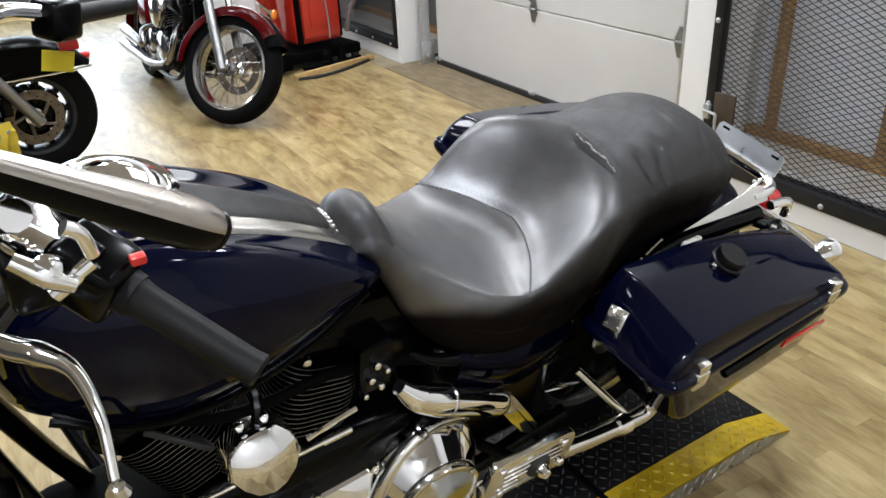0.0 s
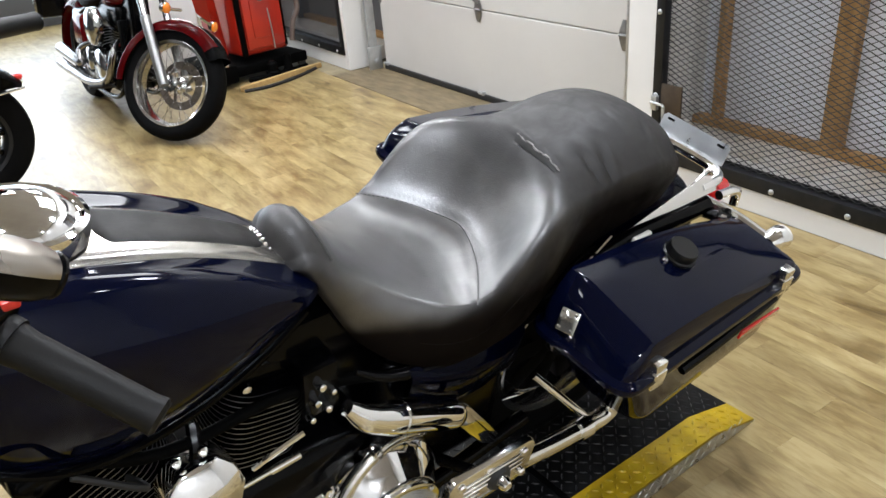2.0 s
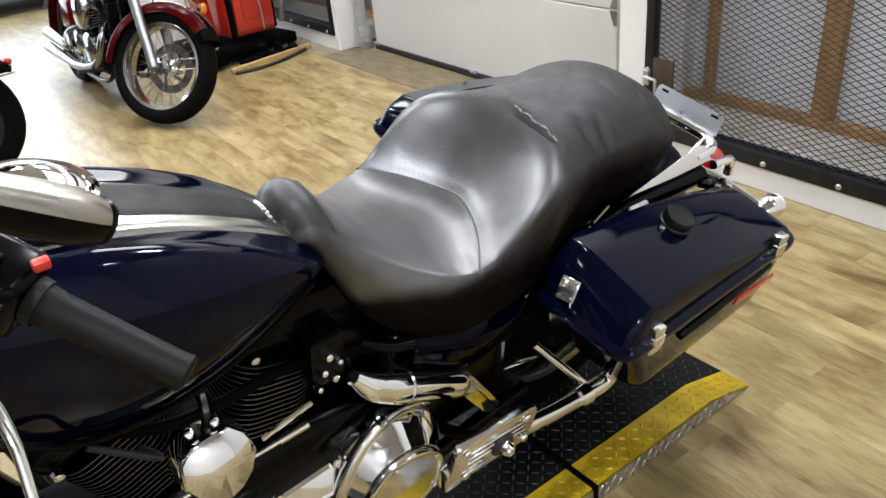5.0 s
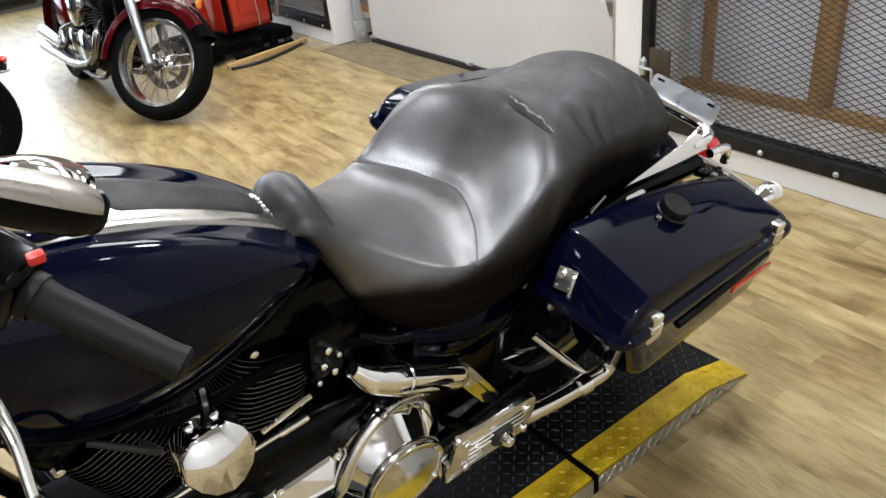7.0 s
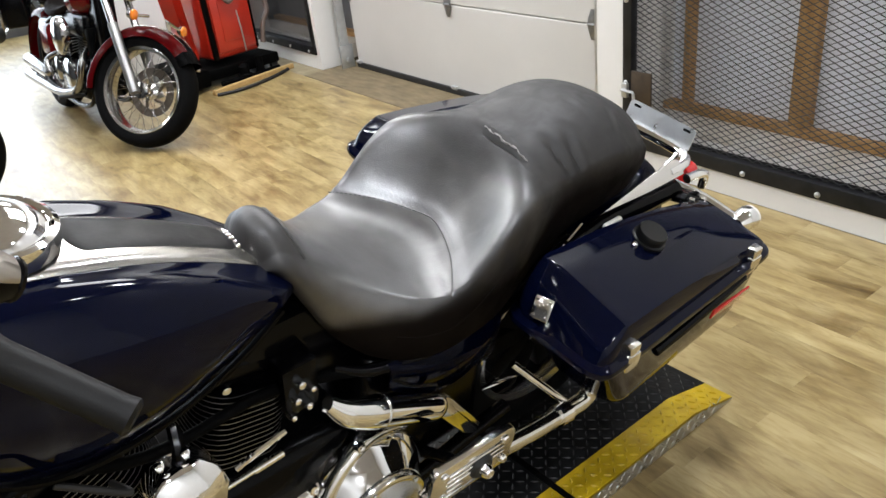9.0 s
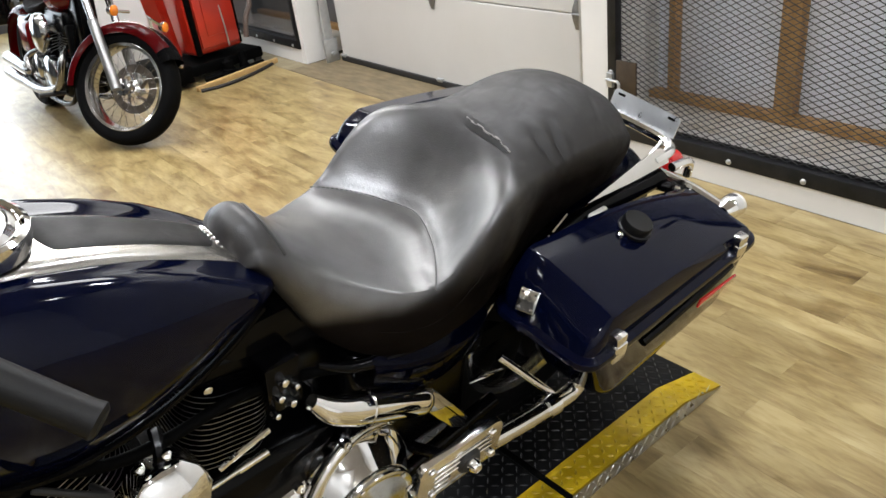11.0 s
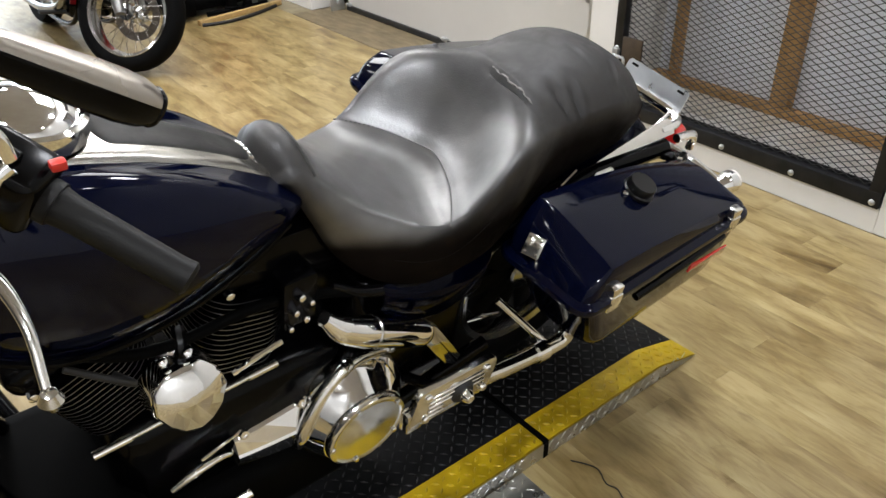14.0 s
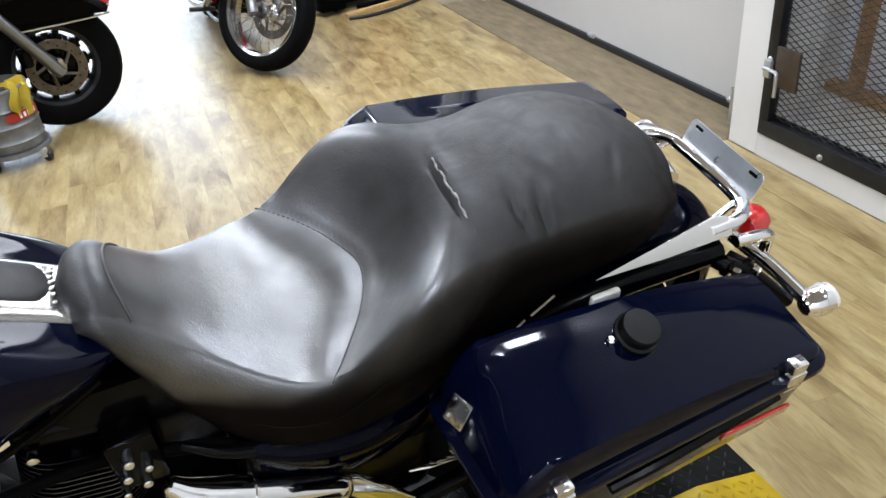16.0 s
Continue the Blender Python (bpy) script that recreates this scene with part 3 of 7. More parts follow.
# what stands behind the mesh: studs, a plate, shelf boards and a grey panel
def stud(y, x, w, z0, z1):
    ob = part("timber_stud", boxed((x, y, z0), (x + 0.06, y + w, z1), 0.003), TAN)
    return tagged(ob, "rough brown timber stud behind the mesh gate", "timber stud", "studs behind the mesh")


BACK = 3.36
for y0, y1 in ((CAGE_Y0 - 0.35, GATE_Y0 - 0.02), (WIN_Y0 + 0.0, WIN_Y1 + 0.3)):
    tagged(structure("alcove_panel", boxed((BACK + 0.062, y0, 0.0), (BACK + 0.10, y1, 2.4)), PANEL_GREY if y0 < 4 else PANEL_DARK, "pale grey panel at the back of the alcove" if y0 < 4 else "dark grey panel at the back of the alcove"), category="panel")
    tagged(structure("alcove_floor", boxed((WALL_X + T, y0, 0.02), (BACK + 0.062, y1, 0.125)), SHELF, "worn white board with brown stains"), category="board")
    tagged(part("bottom_plate", boxed((BACK - 0.01, y0, 0.126), (BACK + 0.058, y1, 0.165), 0.003), TAN), "brown timber plate along the alcove floor", "timber plate", "alcove plates")
for y, w in ((2.562, 0.088), (3.183, 0.034)):
    stud(y, BACK, w, 0.166, 2.4)
stud(6.9, BACK, 0.075, 0.166, 2.4)
structure("alcove_end", boxed((WALL_X + T + 0.002, GATE_Y0 - 0.03, 0), (BACK + 0.1, GATE_Y0 - 0.0, 2.5)), WHITE_PAINT, "white side of the alcove")
structure("alcove_end", boxed((WALL_X + T + 0.002, CAGE_Y0 - 0.4, 0), (BACK + 0.1, CAGE_Y0 - 0.36, 2.5)), WHITE_PAINT, "white side of the alcove")
structure("wall_outer", boxed((WALL_X + 0.75, Y0, -0.1), (WALL_X + 0.95, Y1, CEIL)), GREY_WALL, "grey outer wall")

# ceiling lamps
for lx, ly in LAMPS:
    root = empty("ceiling_lamp", pose(lx, ly, CEIL), "square white ceiling lamp, lit", "ceiling lamp", "ceiling lamps")
    sx, sy = LAMP_SIZE.get((lx, ly), (0.26, 0.26))
    part("housing", boxed((-sx / 2 - 0.04, -sy / 2 - 0.04, -0.06), (sx / 2 + 0.04, sy / 2 + 0.04, 0.0), 0.01), WHITE_PAINT, root)
    part("diffuser", boxed((-sx / 2 - 0.01, -sy / 2 - 0.01, -0.075), (sx / 2 + 0.01, sy / 2 + 0.01, -0.061), 0.005), LAMP_GLOW, root, "glowing diffuser")
# ---- the motorcycle lift platform ----
DECK_Z = 0.05
PLAT_YAW = 2.0


def tread(verts, faces, x0, x1, y0, y1, z_of, pitch=0.0245, ln=0.0225, wd=0.0056, hh=0.0026, face="top"):
    """Raised lugs of tread plate, in alternate directions."""
    ny, nx = int((y1 - y0) / pitch), int((x1 - x0) / pitch)
    for i in range(nx):
        for j in range(ny):
            cx, cy = x0 + (i + 0.5) * pitch, y0 + (j + 0.5) * pitch
            a = radians(45) if (i + j) % 2 else radians(-45)
            d, s = (math.cos(a), math.sin(a)), (-math.sin(a), math.cos(a))
            k = len(verts)
            for (p, q, up) in ((-1, 0, 0), (0, -1, 0), (1, 0, 0), (0, 1, 0), (-0.5, 0, 1), (0.5, 0, 1)):
                x, y = cx + d[0] * ln / 2 * p + s[0] * wd / 2 * q, cy + d[1] * ln / 2 * p + s[1] * wd / 2 * q
                if face == "top":
                    verts.append((x, y, z_of(x) + hh * up + 0.0002))
                else:
                    verts.append((x, z_of(x) - hh * up - 0.0002, y))
            faces += [(k, k + 1, k + 4), (k + 1, k + 5, k + 4), (k + 1, k + 2, k + 5), (k + 2, k + 3, k + 5), (k + 3, k + 4, k + 5), (k + 3, k, k + 4)]


def stuff_mesh(name, verts, faces, material, parent, label):
    me = bpy.data.meshes.new(name)
    me.from_pydata(verts, [], faces)
    me.materials.append(material)
    ob = new(name, me)
    ob.parent = parent
    return tagged(ob, label, kind="stuff")


def platform():
    root = empty("lift_platform", pose(1.82, 1.84, 0, 0, 0, PLAT_YAW), "low tread plate lift platform with yellow edges under the motorcycle", "lift platform")
    ramp = 0.17
    wid = 0.78
    yel = 0.085
    secs = ((-0.61, 0.0), (-3.0, -0.622))
    for x0, x1 in secs:
        rear = x1 == 0.0

        def top(x):
            return DECK_Z if not rear or x < -ramp else DECK_Z * max(0.0, -x / ramp) + 0.004 * (1 + x / ramp)
        cuts = [x0, -ramp, 0.0] if rear else [x0, x1]
        for nm, y0, y1, m_ in (("yellow_edge", 0.0, yel, YELLOW), ("deck", yel, wid - yel, TREAD_DARK), ("yellow_edge", wid - yel, wid, YELLOW)):
            bm = bmesh.new()
            grid(bm, [[(x, y0 + 0.0, 0.003) for x in cuts], [(x, y0, top(x)) for x in cuts], [(x, y1, top(x)) for x in cuts], [(x, y1, 0.003) for x in cuts]], True)
            part(nm, bm, m_, root, "painted yellow edge strip" if nm != "deck" else "worn black tread plate deck", smooth=False)
            v, f = [], []
            tall = {} if nm == "deck" else {"hh": 0.0042, "wd": 0.0075}
            tread(v, f, x0 if x0 > -1.9 else -1.9, x1 - (0.01 if rear else 0), y0 + 0.002, y1 - 0.002, top, **tall)
            stuff_mesh("tread_pattern", v, f, LUG_DARK if nm == "deck" else m_, root, "raised tread lugs")
        bm = bmesh.new()
        grid(bm, [[(x, -0.004, 0.001) for x in cuts], [(x, -0.004, max(0.002, top(x) - 0.003)) for x in cuts]])
        part("side_plate", bm, TREAD_BRIGHT, root, "bright tread plate side", smooth=False)
        v, f = [], []
        tread(v, f, max(x0, -1.9), x1 - 0.05, 0.003, DECK_Z - 0.003, lambda x: -0.004, 0.022, 0.024, 0.007, 0.002, "side")
        stuff_mesh("tread_pattern", v, f, TREAD_BRIGHT, root, "raised tread lugs")
    part("joint", boxed((-0.624, -0.006, 0.0), (-0.608, wid, DECK_Z + 0.004), 0.002), DARK, root, "black joint bar")
    part("front_skirt", boxed((-0.95, -0.11, 0.001), (-0.70, -0.008, 0.006), 0.001), TREAD_BRIGHT, root, "bright tread plate skirt on the floor")
    v, f = [], []
    tread(v, f, -0.945, -0.705, -0.105, -0.012, lambda x: 0.006, 0.03)
    stuff_mesh("tread_pattern", v, f, TREAD_BRIGHT, root, "raised tread lugs")
    return root


platform()

# ---- the blue touring motorcycle, leaning on its stand ----
# local frame: x to the rear, y to its right side, z up along the machine
LEAN_DEG, YAW_DEG = 14.0, 2.5
BIKE = Matrix.Translation((1.35, 2.20, DECK_Z)) @ Matrix.Rotation(radians(YAW_DEG), 4, "Z") @ Matrix.Rotation(radians(LEAN_DEG), 4, "X")
bike = empty("touring_motorcycle", BIKE, "dark blue touring motorcycle with black leather seat on a platform", "motorcycle")

# seat -------------------------------------------------------------
P_SEAT = curve_of([-0.74, -0.725, -0.705, -0.68, -0.655, -0.62, -0.57, -0.51, -0.45, -0.40, -0.36, -0.325, -0.295, -0.270, -0.250, -0.232, -0.212, -0.19, -0.14, -0.08, -0.02, 0.05, 0.11, 0.16, 0.195, 0.215],
                  [0.895, 0.925, 0.938, 0.934, 0.905, 0.864, 0.824, 0.793, 0.771, 0.764, 0.771, 0.795, 0.832, 0.870, 0.900, 0.922, 0.935, 0.937, 0.946, 0.955, 0.953, 0.936, 0.905, 0.868, 0.825, 0.775])
W_SEAT = curve_of([-0.74, -0.72, -0.69, -0.66, -0.62, -0.57, -0.52, -0.47, -0.42, -0.37, -0.31, -0.26, -0.21, -0.15, -0.06, 0.03, 0.10, 0.15, 0.185, 0.205, 0.215],
                  [0.030, 0.056, 0.070, 0.074, 0.085, 0.120, 0.155, 0.178, 0.190, 0.195, 0.192, 0.178, 0.160, 0.150, 0.152, 0.147, 0.128, 0.100, 0.066, 0.036, 0.012])
SK_W = curve_of([-0.74, -0.70, -0.66, -0.62, -0.57, -0.52, -0.46, -0.40, -0.33, -0.26, -0.20, -0.12, 0.0, 0.1, 0.16, 0.20, 0.215],
                [0.045, 0.085, 0.108, 0.130, 0.165, 0.190, 0.204, 0.204, 0.196, 0.178, 0.160, 0.148, 0.142, 0.128, 0.098, 0.055, 0.015])
SK_H = curve_of([-0.74, -0.71, -0.68, -0.65, -0.61, -0.56, -0.50, -0.42, -0.34, -0.27, -0.2, -0.1, 0.0, 0.1, 0.215],
                [0.885, 0.870, 0.810, 0.745, 0.695, 0.668, 0.660, 0.662, 0.668, 0.690, 0.712, 0.735, 0.745, 0.750, 0.752])
SHIFT = curve_of([-0.74, -0.64, -0.56, -0.48, -0.36, -0.27, -0.2, -0.12, 0.22], [0.0, 0.0, 0.05, 0.11, 0.13, 0.10, 0.03, 0.0, 0.0])
E_SEAT = curve_of([-0.74, -0.70, -0.66, -0.62, -0.57, -0.51, -0.46, -0.42, -0.38, -0.34, -0.30, -0.26, -0.21, -0.15, -0.08, -0.02, 0.05, 0.11, 0.16, 0.195, 0.215],
                  [0.880, 0.908, 0.878, 0.840, 0.806, 0.782, 0.776, 0.792, 0.828, 0.864, 0.888, 0.896, 0.890, 0.884, 0.892, 0.893, 0.880, 0.852, 0.822, 0.792, 0.768])


def seam_line(v):
    """Where the seam between cushion and back crosses the seat."""
    return -0.343 - 0.110 * (abs(v) / 0.19) ** 1.6


def crease(u, v):
    """Tear line, puckers, seam gutter and soft wrinkles of the leather."""
    d = -0.0030 * math.exp(-((u - seam_line(v)) / 0.0050) ** 2) + 0.0012 * math.exp(-((u - seam_line(v) - 0.012) / 0.007) ** 2)
    line = -0.2255 + 0.35 * (v + 0.06) ** 2
    w = math.exp(-((v + 0.045) / 0.075) ** 4)
    d -= 0.008 * math.exp(-((u - line) / 0.0034) ** 2) * w
    d += 0.0035 * math.exp(-((u - line - 0.011) / 0.007) ** 2) * w
    for k in range(9):
        vk = -0.115 + k * 0.0165
        d += 0.0026 * math.exp(-((v - vk) / 0.0044) ** 2) * math.exp(-((u - line - 0.020) / 0.016) ** 2) * w
    for uu, vv, a, ang in ((-0.146, -0.122, 0.0100, 0.2), (-0.112, -0.128, 0.0095, -0.1), (-0.095, -0.09, 0.0026, 0.5), (0.02, -0.10, 0.0026, -0.5), (-0.04, -0.05, 0.0016, 0.1)):
        p = (u - uu) * math.cos(ang) + (v - vv) * math.sin(ang)
        q = -(u - uu) * math.sin(ang) + (v - vv) * math.cos(ang)
        d -= a * math.exp(-(p / 0.0075) ** 2 - (q / 0.03) ** 2)
        d += a * 0.5 * math.exp(-((p - 0.014) / 0.008) ** 2 - (q / 0.028) ** 2)
    d += 0.0007 * noise.noise(Vector((u * 11, v * 11, 2.0))) + 0.0004 * noise.noise(Vector((u * 28, v * 28, 5.0)))
    for k in range(5):
        uk = -0.475 + 0.012 * k
        d += 0.0005 * math.exp(-((u - uk - 0.35 * (v + 0.16)) / 0.007) ** 2) * math.exp(-((v + 0.135 + 0.006 * k) / 0.035) ** 2) * (1 if k % 2 else -1)
    return d


def seat_top(u, v):
    """Height of the upholstery: the middle line and the edge line, blended across the width."""
    w = max(W_SEAT(u), 1e-4)
    s = abs(v) / 0.19
    e = min(1.0, abs(v) / w)
    mid = P_SEAT(min(u + 0.55 * SHIFT(u) * s * s, max(u, -0.215)))
    k = e ** 2.6
    return mid * (1 - k) + E_SEAT(u) * k + crease(u, v)


def seat():
    bm = bmesh.new()
    nu, nt, nw = 190, 46, 16
    rows = []
    for i in range(nu + 1):
        u = -0.74 + 0.955 * (0.5 - 0.5 * math.cos(math.pi * i / nu)) * 0.35 + 0.955 * 0.65 * i / nu
        w, sw, sh = W_SEAT(u), SK_W(u), SK_H(u)
        half = []
        for sgn in (-1, 1):
            side = []
            hs = seat_top(u, sgn * w)
            for k in range(nw + 1):
                t = k / nw
                # rounded shoulder, then the padded side wall
                a = Vector((w, hs))
                b = Vector((w + 0.022, hs - 0.010))
                c = Vector((max(sw, w) + 0.012, sh * 0.6 + hs * 0.4))
                d = Vector((sw - 0.006, sh))
                p = a * (1 - t) ** 3 + b * 3 * t * (1 - t) ** 2 + c * 3 * t * t * (1 - t) + d * t ** 3
                side.append((u, sgn * p.x, p.y))
            half.append(side)
        top = [(u, v, seat_top(u, v)) for v in (-w + 2 * w * k / nt for k in range(1, nt))]
        rows.append(half[0][::-1] + top + half[1])
    grid(bm, rows)
    bmesh.ops.contextual_create(bm, geom=[e for e in bm.edges if e.is_boundary and all(abs(v.co.x + 0.74) < 1e-5 for v in e.verts)])
    bmesh.ops.contextual_create(bm, geom=[e for e in bm.edges if e.is_boundary and all(abs(v.co.x - 0.215) < 1e-5 for v in e.verts)])
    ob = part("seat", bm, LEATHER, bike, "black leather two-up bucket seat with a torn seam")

    def on_top(u, v, lift):
        return Vector((u, v, seat_top(u, v) + lift))

    path = []
    for k in range(61):
        v = -0.190 + 0.380 * k / 60
        path.append(on_top(seam_line(v), v, 0.0004))
    part("seam", tubed(path, 0.0014, 6, round_path=False), THREAD, ob, "stitched seam across the seat")
    tear = random.Random(4)
    bm = bmesh.new()
    path = []
    for k in range(25):
        v = -0.112 + 0.118 * k / 24
        path.append(on_top(-0.2255 + 0.35 * (v + 0.06) ** 2 + 0.0048 + tear.uniform(-0.0012, 0.0012), v, 0.0010))
    tube(bm, path, [tear.uniform(0.0007, 0.0026) for k in range(25)], 6, round_path=False)
    part("torn_seam", bm, FRAYED, ob, "frayed grey edge of the torn seam")
    path = []
    for k in range(31):
        a = -1 + 2 * k / 30
        u = -0.672 + 0.012 * a * a
        path.append(on_top(u, a * W_SEAT(u) * 0.98, 0.0008))
    path += [Vector((-0.655, 0.082, 0.85)), Vector((-0.645, 0.1, 0.80))]
    part("seam", tubed(path, 0.0025, 6, round_path=False), THREAD, ob, "stitched seam behind the seat nose")
    for sgn in (-1, 1):
        path = [Vector((u, sgn * (max(SK_W(u), W_SEAT(u)) + 0.0085), SK_H(u) + (seat_top(u, sgn * W_SEAT(u)) - SK_H(u)) * f)) for u, f in ((-0.56, 0.50), (-0.52, 0.53), (-0.47, 0.58), (-0.42, 0.62), (-0.37, 0.62), (-0.32, 0.60))]
        part("seam", tubed(path, 0.0010, 6), LEATHER, ob, "side seam")
    return ob


seat_ob = seat()

# tank ---------------------------------------------------------------
T_TOP = curve_of([-1.26, -1.22, -1.15, -1.05, -0.95, -0.85, -0.76, -0.70], [0.90, 0.990, 1.036, 1.035, 1.005, 0.962, 0.911, 0.872])
T_W = curve_of([-1.26, -1.23, -1.17, -1.08, -0.98, -0.88, -0.79, -0.72, -0.675], [0.03, 0.09, 0.145, 0.170, 0.172, 0.160, 0.138, 0.112, 0.075])
T_BOT = curve_of([-1.26, -1.15, -1.05, -0.95, -0.85, -0.76, -0.675], [0.83, 0.785, 0.765, 0.768, 0.788, 0.812, 0.84])


def fuel_tank():
    bm = bmesh.new()
    rows = []
    for i in range(61):
        u = -1.26 + 0.585 * i / 60
        top, w, bot = T_TOP(u), T_W(u), T_BOT(u)
        row = []
        for k in range(41):
            a = -1 + 2 * k / 40
            ang = a * math.pi * 0.5
            y = w * math.copysign(abs(math.sin(ang)) ** 0.85, a)
            # crown, flank, and a rounded lower lip
            f = abs(a)
            if f < 0.62:
                z = top - (top - bot) * 0.26 * (f / 0.62) ** 3.5
                y = math.copysign(w * 0.96 * (f / 0.62) ** 0.92, a)
            else:
                g = (f - 0.62) / 0.38
                z = top - (top - bot) * (0.26 + 0.74 * g)
                y = math.copysign(w * (0.96 + 0.05 * math.sin(g * math.pi * 0.75) - 0.16 * g ** 3), a)
            z += 0.016 * math.exp(-((abs(y) - 0.112) / 0.024) ** 2) * min(1.0, max(0.0, (-0.70 - u) / 0.10)) * min(1.0, max(0.0, (u + 1.26) / 0.10))
            row.append((u, y, z))
        rows.append(row)
    grid(bm, rows, False, True)
    bmesh.ops.contextual_create(bm, geom=[e for e in bm.edges if e.is_boundary and all(v.co.x > -0.68 for v in e.verts)])
    bmesh.ops.contextual_create(bm, geom=[e for e in bm.edges if e.is_boundary and all(v.co.x < -1.25 for v in e.verts)])
    tank = part("fuel_tank", bm, BLUE, bike, "glossy dark blue fuel tank")
    bm = bmesh.new()
    tube(bm, [(u, -T_W(u) * 0.86, T_BOT(u) - 0.002) for u in (-1.2, -1.1, -1.0, -0.9, -0.8, -0.72)], 0.006, 8)
    part("tank_rail", bm, BLACK, tank)
    # chrome console along the top
    rows = []
    for i in range(31):
        u = -0.725 - 0.45 * i / 30
        hw = 0.060 + 0.028 * min(1, (i / 22) ** 1.3)
        z = T_TOP(u)
        row = []
        for k in range(17):
            a = -1 + 2 * k / 16
            row.append((u, a * hw, z + 0.009 - 0.004 * a * a - 0.018 * abs(a) ** 9 - (0.006 if abs(a) > 0.99 else 0)))
        rows.append(row)
    bm = bmesh.new()
    grid(bm, rows)
    bmesh.ops.solidify(bm, geom=bm.faces[:], thickness=0.012)
    console = part("console", bm, CONSOLE, tank, "chrome tank console")
    bm = bmesh.new()
    tube(bm, [(u, -(0.064 + 0.028 * min(1, ((-0.725 - u) / 0.33) ** 1.3 if u < -0.725 else 0)), T_TOP(u) - 0.012) for u in (-0.726, -0.78, -0.85, -0.95, -1.05, -1.15)], 0.005, 8)
    part("console_edge", bm, POLISHED, console)
    bm = bmesh.new()
    tube(bm, [(u, -(0.072 + 0.028 * min(1, ((-0.725 - u) / 0.33) ** 1.3 if u < -0.725 else 0)), T_TOP(u) - 0.016) for u in (-0.726, -0.78, -0.85, -0.95, -1.05, -1.15)], 0.006, 8)
    part("console_gasket", bm, RUBBER, console, "black rubber edge under the console")
    rows = []
    for i in range(41):
        f = i / 40
        u = -0.742 - 0.225 * f
        hw = (0.044 + 0.012 * f) * min(1, (min(f, 1 - f) * 14 + 0.15)) ** 0.35
        z = T_TOP(u) + 0.0092
        row = []
        for k in range(17):
            a = -1 + 2 * k / 16
            row.append((u, 0.006 + a * hw, z + 0.004 * (1 - abs(a) ** 4) * min(1, min(f, 1 - f) * 16 + 0.05) - 0.016 * abs(a) ** 6))
        rows.append(row)
    bm = bmesh.new()
    grid(bm, rows)
    bmesh.ops.solidify(bm, geom=bm.faces[:], thickness=0.006)
    part("console_pad", bm, LEATHER, console, "black leather console insert")
    bm = bmesh.new()
    for k in range(9):
        v = -0.042 + 0.0105 * k
        lathe(bm, [(0.0042, 0), (0.0038, 0.003), (0, 0.0045)], 8, aim((-0.7395, v + 0.006, T_TOP(-0.74) + 0.009 - 0.02 * abs(v / 0.05) ** 3), (0, 0, 1)))
    part("studs", bm, CHROME, console, "row of chrome studs")
    m = aim((-1.045, 0.0, T_TOP(-1.045) + 0.008), (0.18, 0.0, 1))
    part("gauge_bezel", turned([(0.078, 0), (0.080, 0.018), (0.078, 0.027), (0.072, 0.030), (0.067, 0.027), (0.066, 0.02)], 40, m), CHROME, console, "chrome gauge bezel")
    part("gauge_dome", turned([(0.067, 0.021), (0.064, 0.030), (0.052, 0.039), (0.034, 0.046), (0.016, 0.049), (0, 0.05)], 40, m), CHROME, console, "domed reflective gauge glass")
    return tank


fuel_tank()


# saddlebags -----------------------------------------------------------
LID_IN = curve_of([-0.33, -0.27, -0.07, 0.10, 0.278, 0.30], [0.788, 0.785, 0.770, 0.740, 0.692, 0.685])
LID_OUT = curve_of([-0.33, -0.24, -0.07, 0.10, 0.28, 0.30], [0.746, 0.743, 0.729, 0.705, 0.673, 0.669])


def lid_top(u, v):
    """Height of the lid: it falls to the rear and to the outside."""
    f = (v - 0.25) / 0.14
    return LID_IN(u) * (1 - f) + LID_OUT(u) * f - 0.012 * max(0.0, 0.25 - v) / 0.05


def round_quad(corners, r, edge=7, bend=6):
    """A four-sided outline with rounded corners, as a list of points."""
    out = []
    for k in range(4):
        p, a, c = (Vector(corners[k]), Vector(corners[k - 1]), Vector(corners[(k + 1) % 4]))
        da, dc = (a - p).normalized(), (c - p).normalized()
        q0, q1 = p + da * r, p + dc * r
        for j in range(bend + 1):
            t = j / bend
            out.append(q0 * (1 - t) ** 2 + p * 2 * t * (1 - t) + q1 * t * t)
        nxt = c - dc * r
        for j in range(1, edge):
            out.append(q1 + (nxt - q1) * j / edge)
    return out


